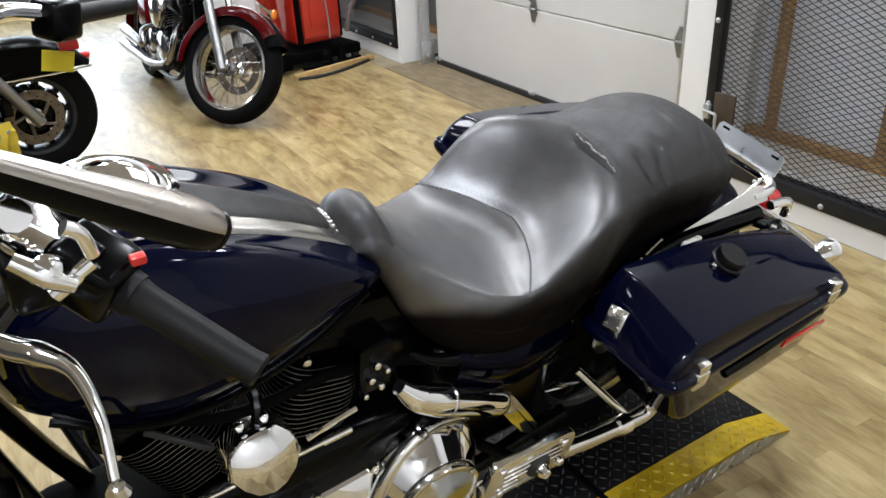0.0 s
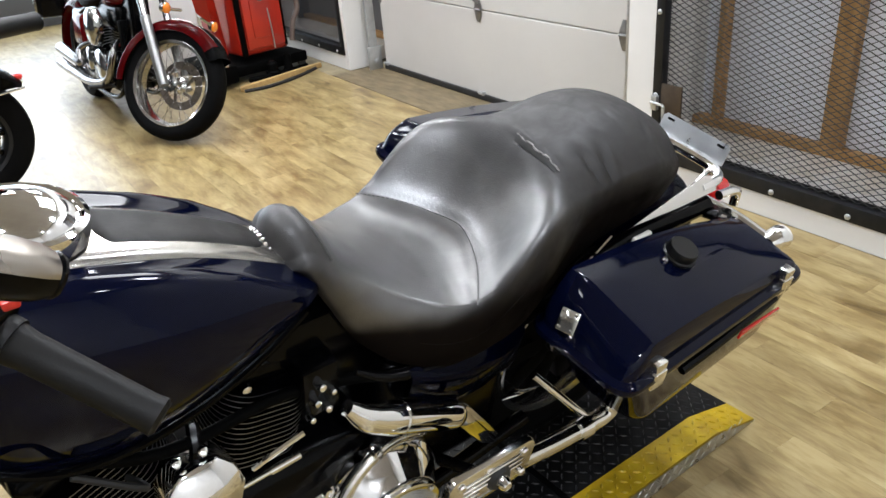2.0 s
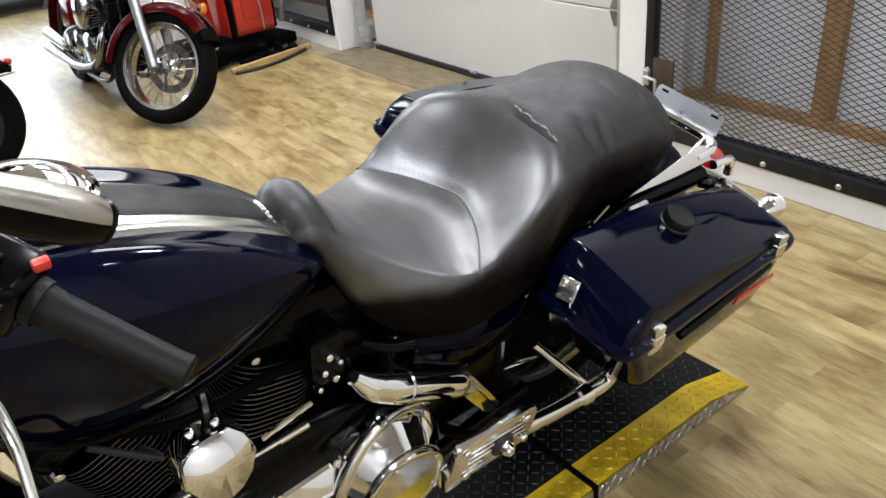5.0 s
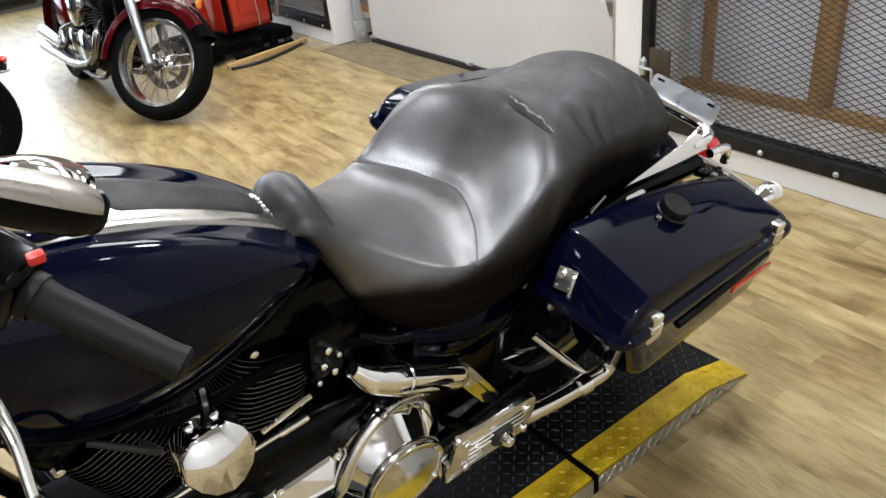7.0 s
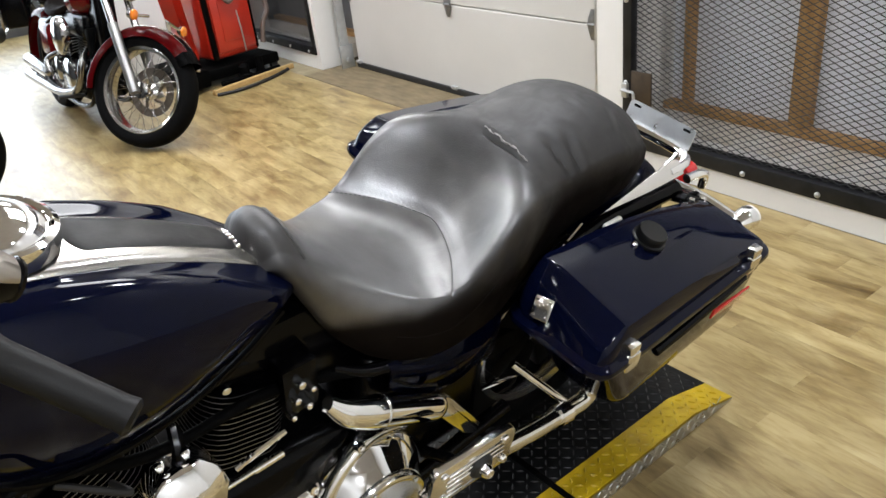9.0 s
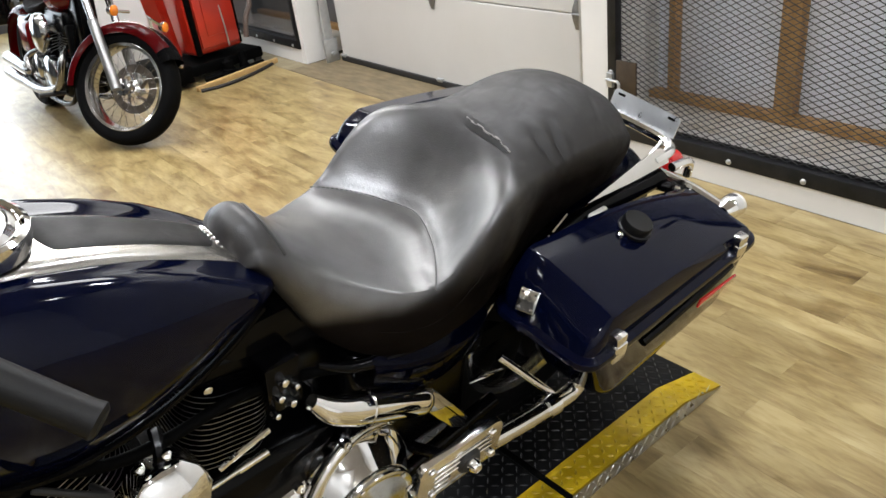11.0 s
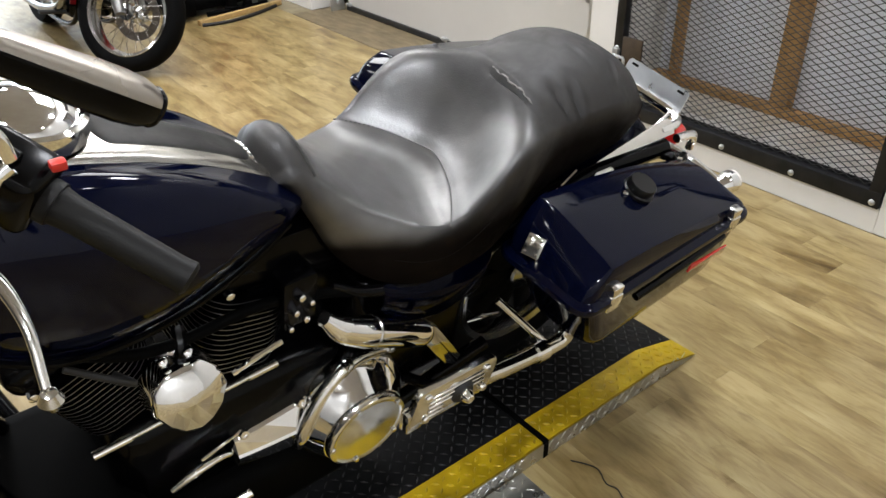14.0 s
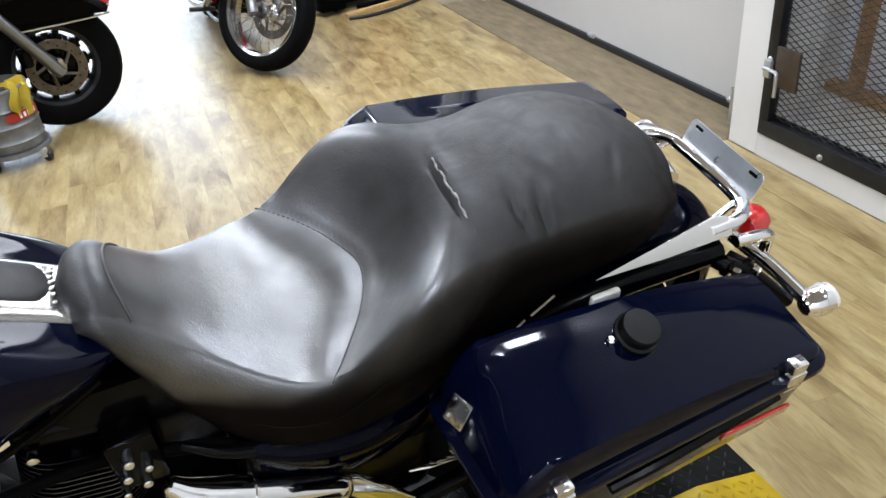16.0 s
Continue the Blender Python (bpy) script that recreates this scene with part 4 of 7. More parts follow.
def saddlebag(sg):
    """sg -1 for the left bag, +1 for the right."""
    def quad(f_in, f_out, v_front, v_rear, rear, inner=0.195):
        return [(f_in, inner), (f_out, v_front), (rear, v_rear), (rear - 0.004, inner)]

    def rim_z(u):
        return 0.668 - 0.025 * u

    toe = 0.045
    # body: a nearly upright outer face that turns in below
    bm = bmesh.new()
    rows = []
    for h, f, vo, re_, r in ((0.415, -0.12, 0.25, 0.19, 0.05), (0.424, -0.155, 0.33, 0.215, 0.05), (0.440, -0.172, 0.365, 0.235, 0.05), (0.465, -0.186, 0.387, 0.250, 0.045), (0.50, -0.203, 0.399, 0.258, 0.04), (0.56, -0.235, 0.407, 0.264, 0.035), (0.61, -0.262, 0.411, 0.268, 0.035), (0.652, -0.288, 0.414, 0.270, 0.035)):
        rows.append([(p.x, sg * p.y, h - 0.025 * p.x) for p in round_quad(quad(f, f + 0.01, vo, vo - toe * 0.6, re_), r)])
    vs = grid(bm, rows, False, True)
    bm.faces.new(vs[0])
    body = part("saddlebag", bm, BLUE, bike, "dark blue hard saddlebag")
    # lid: rolled rim, gutter, sloping walls and a top that falls to the rear
    bm = bmesh.new()
    rows = []
    for o, dz, r in ((-0.014, -0.016, 0.036), (-0.004, -0.015, 0.042), (0.002, -0.011, 0.046), (0.004, -0.004, 0.048), (0.002, 0.003, 0.046), (-0.004, 0.007, 0.042), (-0.009, 0.0075, 0.038), (-0.012, 0.009, 0.034)):
        rows.append([(p.x, sg * p.y, rim_z(p.x) + dz) for p in round_quad(quad(-0.326 - o, -0.312 - o, 0.426 + o, 0.394 + o, 0.282 + o, 0.195 - o), r)])
    top_q = quad(-0.262, -0.238, 0.4005, 0.372, 0.268, 0.212)
    low_q = quad(-0.313, -0.299, 0.413, 0.381, 0.270, 0.2)
    for t in (0.2, 0.4, 0.6, 0.8, 0.94, 0.985, 1.0):
        swell = math.sin(math.pi * t)
        cq = [Vector(a_) * (1 - t) + Vector(b_) * t for a_, b_ in zip(low_q, top_q)]
        cq = [cq[0] + Vector((-0.010, 0)) * swell, cq[1] + Vector((-0.010, 0.003)) * swell, cq[2] + Vector((0.002, 0.003)) * swell, cq[3]]
        row = []
        for p in round_quad(cq, 0.032 - 0.018 * t):
            z0 = rim_z(p.x) + 0.010
            row.append((p.x, sg * p.y, max(z0 + 0.002 * t, z0 + (lid_top(p.x, p.y) - z0) * min(0.996, t + 0.03 * swell))))
        rows.append(row)
    for o, r in ((0.007, 0.018), (0.018, 0.016), (0.045, 0.012), (0.075, 0.006)):
        q = quad(-0.262 + o * 1.3, -0.238 + o * 1.3, 0.4005 - o, 0.372 - o, 0.268 - o * 2.2, 0.212 + o)
        rows.append([(p.x, sg * p.y, max(rim_z(p.x) + 0.012, lid_top(p.x, p.y))) for p in round_quad(q, r)])
    vs = grid(bm, rows, False, True)
    bmesh.ops.contextual_create(bm, geom=[e for e in bm.edges if e.is_boundary and e.verts[0] in vs[-1] and e.verts[1] in vs[-1]])
    lid = part("lid", bm, BLUE, body, "glossy dark blue saddlebag lid")
    for uu in ((-0.224, 0.195) if sg < 0 else (-0.224,)):
        v = sg * (0.430 - 0.054 * (uu + 0.31))
        bm = bmesh.new()
        box(bm, (-0.017, -0.004, -0.024), (0.017, 0.010, 0.014), 0.003, 2, aim((uu, v - sg * 0.004, 0.671), (0, 0, 1), (1, 0, 0)))
        box(bm, (-0.014, -0.010, -0.004), (0.014, 0.012, 0.022), 0.004, 2, aim((uu, v - sg * 0.012, 0.684), (0, 0, 1), (1, 0, 0)))
        part("latch", bm, POLISHED, body, "bright metal lid latch")
    bm = bmesh.new()
    va, vb = 0.410, 0.394
    tube(bm, [(-0.14, sg * (va + 0.006), 0.632), (-0.05, sg * (va + 0.004), 0.638), (0.11, sg * (vb + 0.008), 0.639), (0.17, sg * (vb + 0.004), 0.645)], 0.009, 8, flat=0.9)
    part("lid_handle", bm, BLACK, body, "black pull under the lid")
    bm = boxed((0.115, -0.003, -0.012), (0.245, 0.003, 0.012), 0.002)
    part("reflector", bm, RED_LENS, body, "red side reflector", m=Matrix.Translation((-0.03, sg * 0.3985, 0.585)) @ Matrix.Rotation(sg * radians(-6), 4, "X"))
    if sg < 0:
        bm = turned([(0.0, 0.0), (0.034, 0.0), (0.034, 0.006), (0.030, 0.008), (0.030, 0.022), (0.028, 0.025), (0, 0.026)], 32, aim((-0.026, sg * 0.275, 0.7545), (0.11, sg * 0.25, 1)))
        part("lid_knob", bm, KNOB, lid, "round black rubber cap")
        part("knob_screw", turned([(0.007, 0), (0.007, 0.008), (0.004, 0.011), (0, 0.011)], 12, aim((-0.071, sg * 0.276, 0.7590), (0.09, 0, 1))), CHROME, lid, "chrome screw")
    m = Matrix.Translation((-0.3035, sg * 0.267, 0.722)) @ Matrix.Rotation(-sg * radians(20), 4, "Z") @ Matrix.Rotation(radians(-56), 4, "Y")
    bm = boxed((-0.021, -0.018, 0.0), (0.021, 0.018, 0.0035), 0.0015)
    for dx in (-0.015, 0.015):
        for dy in (-0.012, 0.012):
            lathe(bm, [(0.0032, 0.0035), (0.003, 0.005), (0, 0.0055)], 8, Matrix.Translation((dx, dy, 0)))
    part("badge_plate", bm, POLISHED, lid, "small riveted metal plate", m=m)
    if sg > 0:
        body.matrix_basis = Matrix.Translation((0.055, 0.012, 0.018))
    return body


saddlebag(-1)
saddlebag(1)

# rear rack, plate bracket, fender, lamps --------------------------------
bm = bmesh.new()
tube(bm, [(0.22, -0.140, 0.742), (0.28, -0.136, 0.742), (0.314, -0.112, 0.738), (0.326, -0.07, 0.738), (0.326, 0.06, 0.738), (0.318, 0.10, 0.740), (0.285, 0.130, 0.742), (0.22, 0.140, 0.742)], 0.0125, 12)
rack = part("rear_rack", bm, CHROME, bike, "chrome rear rail")
for sg in (-1, 1):
    bm = bmesh.new()
    plate(bm, [(-0.02, 0.0), (0.10, 0.016), (0.235, 0.034), (0.255, 0.028), (0.26, 0.010), (0.255, -0.006), (0.12, -0.005)], 0.006, Matrix.Translation((0, sg * 0.150, 0.737)) @ aim((0, 0, 0), (0, sg * 0.72, 0.69), (1, 0, 0)) @ Matrix.Diagonal((1, -sg * 1.0, 1, 1)), 0.002)
    part("rail_side", bm, POLISHED, rack, "flared chrome side rail")
    bm = bmesh.new()
    tube(bm, [(0.26, sg * 0.165, 0.725), (0.31, sg * 0.168, 0.722), (0.345, sg * 0.160, 0.700), (0.352, sg * 0.158, 0.665)], 0.011, 10)
    part("lower_rail", bm, CHROME, rack)
    for uu, zz in ((0.235, 0.690), (0.285, 0.672)):
        part("bumper_bolt", turned([(0, -0.03), (0.012, -0.03), (0.012, 0.0), (0.016, 0.002), (0.016, 0.012), (0.006, 0.014), (0.006, 0.024), (0, 0.025)], 12, aim((uu, sg * 0.178, zz), (0.3, sg, 0.1))), BLACK, rack, "black bolt with chrome nut")
        part("bumper_nut", turned([(0.0085, 0.0), (0.0085, 0.01), (0, 0.012)], 8, aim((uu + 0.006, sg * 0.197, zz + 0.002), (0.3, sg, 0.1))), CHROME, rack)
pm = aim((0.330, -0.015, 0.742), (1, 0, -0.33), (0, 1, 0))
bm = bmesh.new()
plate(bm, [(-0.095, 0.004), (0.095, 0.004), (0.095, 0.046), (0.088, 0.053), (-0.088, 0.053), (-0.095, 0.046)], 0.003, pm)
plate_ob = part("plate_bracket", bm, STAINLESS, rack, "bare polished number plate bracket")
for x in (-0.072, 0.072):
    part("plate_slot", boxed((x - 0.010, 0.040, -0.0012), (x + 0.010, 0.046, 0.0042), 0.001, 1, pm), DARK, plate_ob, "dark mounting slot")
for x in (-0.07, 0.04):
    part("bracket_clamp", tubed([(0.322, x, 0.738), (0.342, x, 0.740)], 0.014, 10, round_path=False), CHROME, plate_ob)
# fender: a blended arch, rounded across
F_LINE = smooth_path([(-0.05, 0, 0.715), (0.06, 0, 0.728), (0.16, 0, 0.726), (0.25, 0, 0.712), (0.315, 0, 0.682), (0.352, 0, 0.61), (0.36, 0, 0.47), (0.35, 0, 0.38)], 4)
bm = bmesh.new()
rows = []
for i, p in enumerate(F_LINE):
    d = (F_LINE[min(i + 1, len(F_LINE) - 1)] - F_LINE[max(i - 1, 0)]).normalized()
    out = Vector((-d.z, 0, d.x)) * -1 if d.x < 0 else Vector((-d.z, 0, d.x))
    rows.append([tuple(p + Vector((0, 0.112 * math.sin(k * 1.45), 0)) - out * 0.095 * (1 - math.cos(k * 1.45))) for k in (-1, -0.88, -0.75, -0.6, -0.45, -0.3, -0.15, 0, 0.15, 0.3, 0.45, 0.6, 0.75, 0.88, 1)])
grid(bm, rows)
bmesh.ops.solidify(bm, geom=bm.faces[:], thickness=0.005)
part("rear_fender", bm, BLUE, bike, "dark blue rear fender")
part("fender_bolt", turned([(0.011, 0), (0.011, 0.006), (0.006, 0.012), (0, 0.013)], 12, aim((0.225, 0.0, 0.7165), (0.2, 0, 1))), CHROME, bike, "chrome fender bolt")
for sg in (-1, 1):
    part("fender_bracket", tubed([(0.235, sg * 0.105, 0.700), (0.275, sg * 0.100, 0.722), (0.314, sg * 0.095, 0.735)], 0.0065, 10), CHROME, bike, "chrome rack bracket")
tail = part("tail_lamp", turned([(0.0, 0.05), (0.02, 0.049), (0.038, 0.042), (0.047, 0.025), (0.05, 0.0), (0.045, -0.02), (0, -0.03)], 24, aim((0.392, -0.078, 0.648), (1, 0, 0.1)) @ Matrix.Diagonal((0.54, 0.70, 0.66, 1))), RED_LENS, bike, "red tail lamp lens")
for sg in (-1, 1):
    bm = tubed([(0.345, sg * 0.09, 0.64), (0.370, sg * 0.17, 0.625), (0.385, sg * 0.245, 0.608)], 0.014, 10)
    stalk = part("signal_bar", bm, CHROME, bike, "chrome turn signal bar")
    part("turn_signal", turned([(0, -0.040), (0.015, -0.035), (0.026, -0.018), (0.029, 0.0), (0.029, 0.012), (0, 0.012)], 20, aim((0.402, sg * 0.264, 0.612), (1, 0, 0.1))), CHROME, stalk, "chrome bullet turn signal")
    part("signal_lens", turned([(0.028, 0.0122), (0.027, 0.020), (0.017, 0.028), (0, 0.030)], 20, aim((0.402, sg * 0.264, 0.612), (1, 0, 0.1))), mat("clear_signal_lens", (0.75, 0.72, 0.68), 0.1, coat=1.0) if sg < 0 else bpy.data.materials["clear_signal_lens"], stalk, "clear signal lens")
# engine, primary drive, controls -------------------------------------------
FIN_EDGE = mat("machined_fin_edge", (0.20, 0.20, 0.20), 0.36, metal=0.9, vary=0.2, scale=30)


def fin_mesh(lx, ly, th):
    """A rounded cooling fin, dark faces and a bright machined rim."""
    bm = bmesh.new()
    out = []
    for cx, cy, a0 in ((1, 1, 0), (-1, 1, 90), (-1, -1, 180), (1, -1, 270)):
        for k in range(7):
            a = radians(a0 + 15 * k)
            out.append((cx * (lx - 0.055) + 0.055 * math.cos(a), cy * (ly - 0.055) + 0.055 * math.sin(a)))
    plate(bm, out, th, Matrix.Translation((0, 0, -th / 2)))
    me = bm_mesh("cooling_fin", bm, False)
    me.materials.append(BLACK)
    me.materials.append(FIN_EDGE)
    for p in me.polygons:
        if abs(p.normal.z) < 0.5:
            p.material_index = 1
    return me


engine = part("engine_case", boxed((-1.06, -0.125, 0.24), (-0.60, 0.125, 0.50), 0.05, 4), BLACK, bike, "black engine case")
FIN = fin_mesh(0.085, 0.100, 0.0020)
for bu, tilt in ((-0.800, 13), (-1.035, -24)):
    cm = Matrix.Translation((bu, 0, 0.60)) @ Matrix.Rotation(radians(tilt), 4, "Y")
    bm = turned([(0, -0.13), (0.07, -0.13), (0.07, 0.09), (0, 0.09)], 24, cm)
    cyl = part("cylinder", bm, BLACK, bike, "black finned cylinder")
    for k in range(15):
        f = new("cooling_fin", FIN)
        f.matrix_basis = cm @ Matrix.Translation((0, 0, -0.075 + 0.0115 * k))
        f.parent = cyl
    part("rocker_box", boxed((-0.085, -0.090, 0.095), (0.085, 0.090, 0.15), 0.02, 3, cm), BLACK, cyl, "black rocker cover")
    for s in (-1, 1):
        for t_ in (-1, 1):
            part("head_bolt", turned([(0.008, 0), (0.008, 0.012), (0.003, 0.015), (0, 0.015)], 8, cm @ aim((s * 0.06, t_ * 0.098, 0.115), (0, t_, 0))), CHROME, cyl)
    if tilt < 0:
        part("spark_lead", tubed([cm @ Vector((0.03, -0.10, 0.04)), cm @ Vector((0.05, -0.15, 0.06)), cm @ Vector((0.0, -0.12, 0.14))], 0.006, 8), RUBBER, cyl)

# horn with a faceted chrome cover
hm = aim((-0.938, -0.150, 0.602), (0.05, -1, 0.24), (1, 0, 0))
bm = bmesh.new()
out = [(0.0, 0.062), (0.032, 0.058), (0.055, 0.037), (0.062, 0.002), (0.050, -0.036), (0.028, -0.056), (0.004, -0.063), (-0.024, -0.055), (-0.046, -0.032), (-0.063, 0.0), (-0.055, 0.037), (-0.032, 0.058)]


def horn_z(x, y, f):
    """A domed upper half over two flat lower panes that meet on an upright ridge."""
    if y > 0:
        return 0.040 - 3.2 * (x * f) ** 2 - 0.24 * y * f - 3.0 * (y * f) ** 2
    return 0.040 - 3.2 * (x * f) ** 2 - (0.16 + 1.2 * abs(x) * f) * abs(y) * f


rings = [[hm @ Vector((x, y, -0.03)) for x, y in out], [hm @ Vector((x, y, horn_z(x, y, 1) - 0.010)) for x, y in out]]
for f, dz in ((0.985, -0.005), (0.955, -0.0015), (0.92, 0.0), (0.5, 0.0), (0.02, 0.0)):
    rings.append([hm @ Vector((x * f, y * f, horn_z(x, y, f) + dz)) for x, y in out])
vs = grid(bm, rings, False, True)
bm.faces.new(vs[-1])
horn = part("horn_cover", bm, CHROME, bike, "faceted chrome horn cover", smooth=False)
for p in horn.data.polygons:
    p.use_smooth = (hm.inverted() @ p.center).y > 0.003
part("horn_body", turned([(0, -0.06), (0.05, -0.06), (0.054, -0.03), (0.05, -0.012), (0, -0.01)], 24, hm), BLACK, horn)
part("horn_bracket", tubed([(-0.938, -0.12, 0.64), (-0.93, -0.13, 0.672), (-0.92, -0.10, 0.70)], 0.011, 8), BLACK, horn)
for x in (-0.028, 0.012):
    part("acorn_nut", turned([(0.009, 0), (0.009, 0.006), (0.007, 0.012), (0, 0.016)], 10, aim((-0.935 + x, -0.135, 0.672), (0, -0.6, 1))), CHROME, horn)

# low black masses ahead of and below the engine
# front block is invented: its black stands for the dark void there
part("dark_filler_block", boxed((-1.30, -0.19, 0.14), (-1.02, 0.17, 0.36), 0.05, 3), DARK, bike, "added black block for the dark ahead of the engine")
part("oil_pan", boxed((-1.06, -0.17, 0.10), (-0.46, 0.17, 0.27), 0.04, 3), DARK, bike, "black oil pan")
rider_board = part("rider_footboard", boxed((-1.16, -0.36, 0.205), (-0.84, -0.20, 0.225), 0.009, 2), DARK, bike, "black rider footboard")
part("board_pad", boxed((-1.15, -0.35, 0.2252), (-0.85, -0.21, 0.235), 0.004, 2), RUBBER, rider_board, "ribbed rubber pad")
part("board_bracket", tubed([(-1.02, -0.15, 0.20), (-1.02, -0.24, 0.205)], 0.014, 8, round_path=False), BLACK, rider_board)

# shift rod
rod = part("shift_rod", tubed([(-1.09, -0.142, 0.535), (-0.77, -0.142, 0.556)], 0.0048, 10, round_path=False), CHROME, bike, "chrome shift rod")
for u0, u1 in ((-1.09, -1.03), (-0.825, -0.77)):
    za = lambda u: 0.535 + (u + 1.09) / 0.32 * 0.021
    part("rod_end", tubed([(u0, -0.142, za(u0)), (u1, -0.142, za(u1))], 0.0075, 10, round_path=False), CHROME, rod)
part("breather_tube", tubed([(-0.855, -0.15, 0.592), (-0.82, -0.155, 0.612), (-0.765, -0.15, 0.618)], 0.0055, 8), CHROME, bike, "bent chrome tube")


# primary cover: a round rear housing, a bevelled front arm and a cast rib round them
pm = aim((-0.613, -0.130, 0.326), (0, -1, 0.02), (1, 0, 0))
primary = part("primary_cover", turned([(0.134, -0.03), (0.134, 0.018), (0.131, 0.026), (0.124, 0.036), (0.116, 0.049), (0.107, 0.062), (0.099, 0.073), (0.094, 0.081), (0.060, 0.083), (0, 0.083)], 64, pm), CHROME, bike, "polished chrome primary cover")
derby = part("derby_cover", turned([(0.0925, 0.080), (0.0925, 0.092), (0.090, 0.097), (0.085, 0.099), (0.080, 0.097), (0.076, 0.0965), (0.045, 0.099), (0, 0.100)], 64, pm), POLISHED, primary, "round polished derby cover")
for k in range(5):
    a = 2 * math.pi * k / 5 + 0.65
    part("cover_bolt", turned([(0.0065, 0.095), (0.0065, 0.1005), (0.005, 0.102), (0, 0.102)], 10, pm @ Matrix.Translation((0.083 * math.cos(a), 0.083 * math.sin(a), 0))), CHROME, derby)
bm = bmesh.new()
rows = []
for u, mid, up, low, out in ((-0.868, 0.362, 0.020, 0.022, 0.020), (-0.862, 0.364, 0.036, 0.040, 0.030), (-0.80, 0.366, 0.040, 0.050, 0.037), (-0.735, 0.368, 0.046, 0.056, 0.042), (-0.66, 0.372, 0.056, 0.064, 0.046)):
    v0 = -0.138
    rows.append([(u, -0.09, mid + up), (u, v0 - 0.006, mid + up), (u, v0 - 0.013, mid + up - 0.004), (u, v0 - out + 0.004, mid + 0.005), (u, v0 - out, mid), (u, v0 - out + 0.001, mid - 0.008), (u, v0 - out + 0.008, mid - low + 0.006), (u, v0 - out + 0.014, mid - low), (u, -0.09, mid - low)])
vs = grid(bm, rows)
bm.faces.new(vs[0])
bmesh.ops.recalc_face_normals(bm, faces=bm.faces[:])
part("primary_arm", bm, CHROME, primary, "bevelled chrome front arm of the cover", smooth=False)
bm = bmesh.new()
tube(bm, [(-0.742, -0.176, 0.318), (-0.738, -0.180, 0.352), (-0.718, -0.176, 0.398), (-0.682, -0.168, 0.440), (-0.630, -0.160, 0.470), (-0.572, -0.152, 0.466), (-0.515, -0.146, 0.440)], [0.010, 0.015, 0.015, 0.014, 0.014, 0.011, 0.007], 14)
part("cover_rib", bm, POLISHED, primary, "cast polished rib round the cover")
for u, v, h in ((-0.843, -0.148, 0.405), (-0.726, -0.152, 0.420), (-0.632, -0.168, 0.484), (-0.520, -0.152, 0.452)):
    part("cover_bolt", turned([(0.010, -0.012), (0.010, 0.006), (0.008, 0.009), (0.005, 0.009), (0.0045, 0.005), (0, 0.005)], 12, aim((u, v, h), (0, -0.9, 0.45))), CHROME, primary)
# shift linkage ahead of the cover
link = part("shift_linkage", tubed([(-0.985, -0.150, 0.345), (-0.945, -0.152, 0.366), (-0.890, -0.150, 0.372), (-0.862, -0.148, 0.360)], [0.006, 0.010, 0.007, 0.005], 10), CHROME, bike, "chrome shift linkage")
part("link_rod", tubed([(-0.925, -0.148, 0.388), (-0.845, -0.144, 0.412)], 0.0035, 8, round_path=False), CHROME, link)
part("shift_lever", tubed([(-0.965, -0.215, 0.300), (-0.865, -0.215, 0.318)], [0.008, 0.010], 10, round_path=False), CHROME, link, "chrome shift lever")

# gearbox, frame, battery side: dark masses behind
part("gearbox", boxed((-0.66, -0.11, 0.22), (-0.26, 0.11, 0.47), 0.04, 3), BLACK, bike, "black gearbox")
part("oil_box", boxed((-0.60, -0.135, 0.44), (-0.24, 0.135, 0.64), 0.04, 3), BLACK, bike, "black side box")
frame_ = part("frame_tube", tubed([(-1.22, -0.10, 0.86), (-1.0, -0.12, 0.70), (-0.78, -0.11, 0.68), (-0.66, -0.12, 0.655), (-0.55, -0.13, 0.62), (-0.30, -0.14, 0.60), (-0.05, -0.14, 0.66)], 0.010, 12), DARK, bike, "black frame tube")
part("frame_tube", tubed([(-1.20, 0.10, 0.86), (-1.0, 0.12, 0.70), (-0.66, 0.14, 0.665), (-0.30, 0.15, 0.60), (-0.05, 0.14, 0.66)], 0.016, 12), BLACK, bike, "black frame tube")
for s in (-1, 1):
    part("down_tube", tubed([(-1.30, s * 0.06, 0.80), (-1.20, s * 0.12, 0.40), (-1.10, s * 0.13, 0.22), (-0.6, s * 0.13, 0.19), (-0.2, s * 0.13, 0.25)], 0.019, 12), BLACK, bike, "black frame tube")
part("neck_bracket", boxed((-0.752, -0.135, 0.62), (-0.685, -0.085, 0.73), 0.008), BLACK, bike, "black bracket")
for u, h, r in ((-0.715, 0.672, 0.009), (-0.725, 0.640, 0.008), (-0.695, 0.650, 0.007), (-0.705, 0.615, 0.0085), (-0.735, 0.605, 0.007)):
    part("acorn_nut", turned([(r, 0), (r, 0.008), (r * 0.75, 0.016), (0, 0.02)], 10, aim((u - 0.012, -0.136, h + 0.028), (0.1, -1, 0.2))), CHROME, bike, "chrome acorn nut")

part("battery_tray", boxed((-0.80, -0.088, 0.60), (-0.56, 0.088, 0.79), 0.02, 2), BLACK, bike, "black tray under the seat nose")

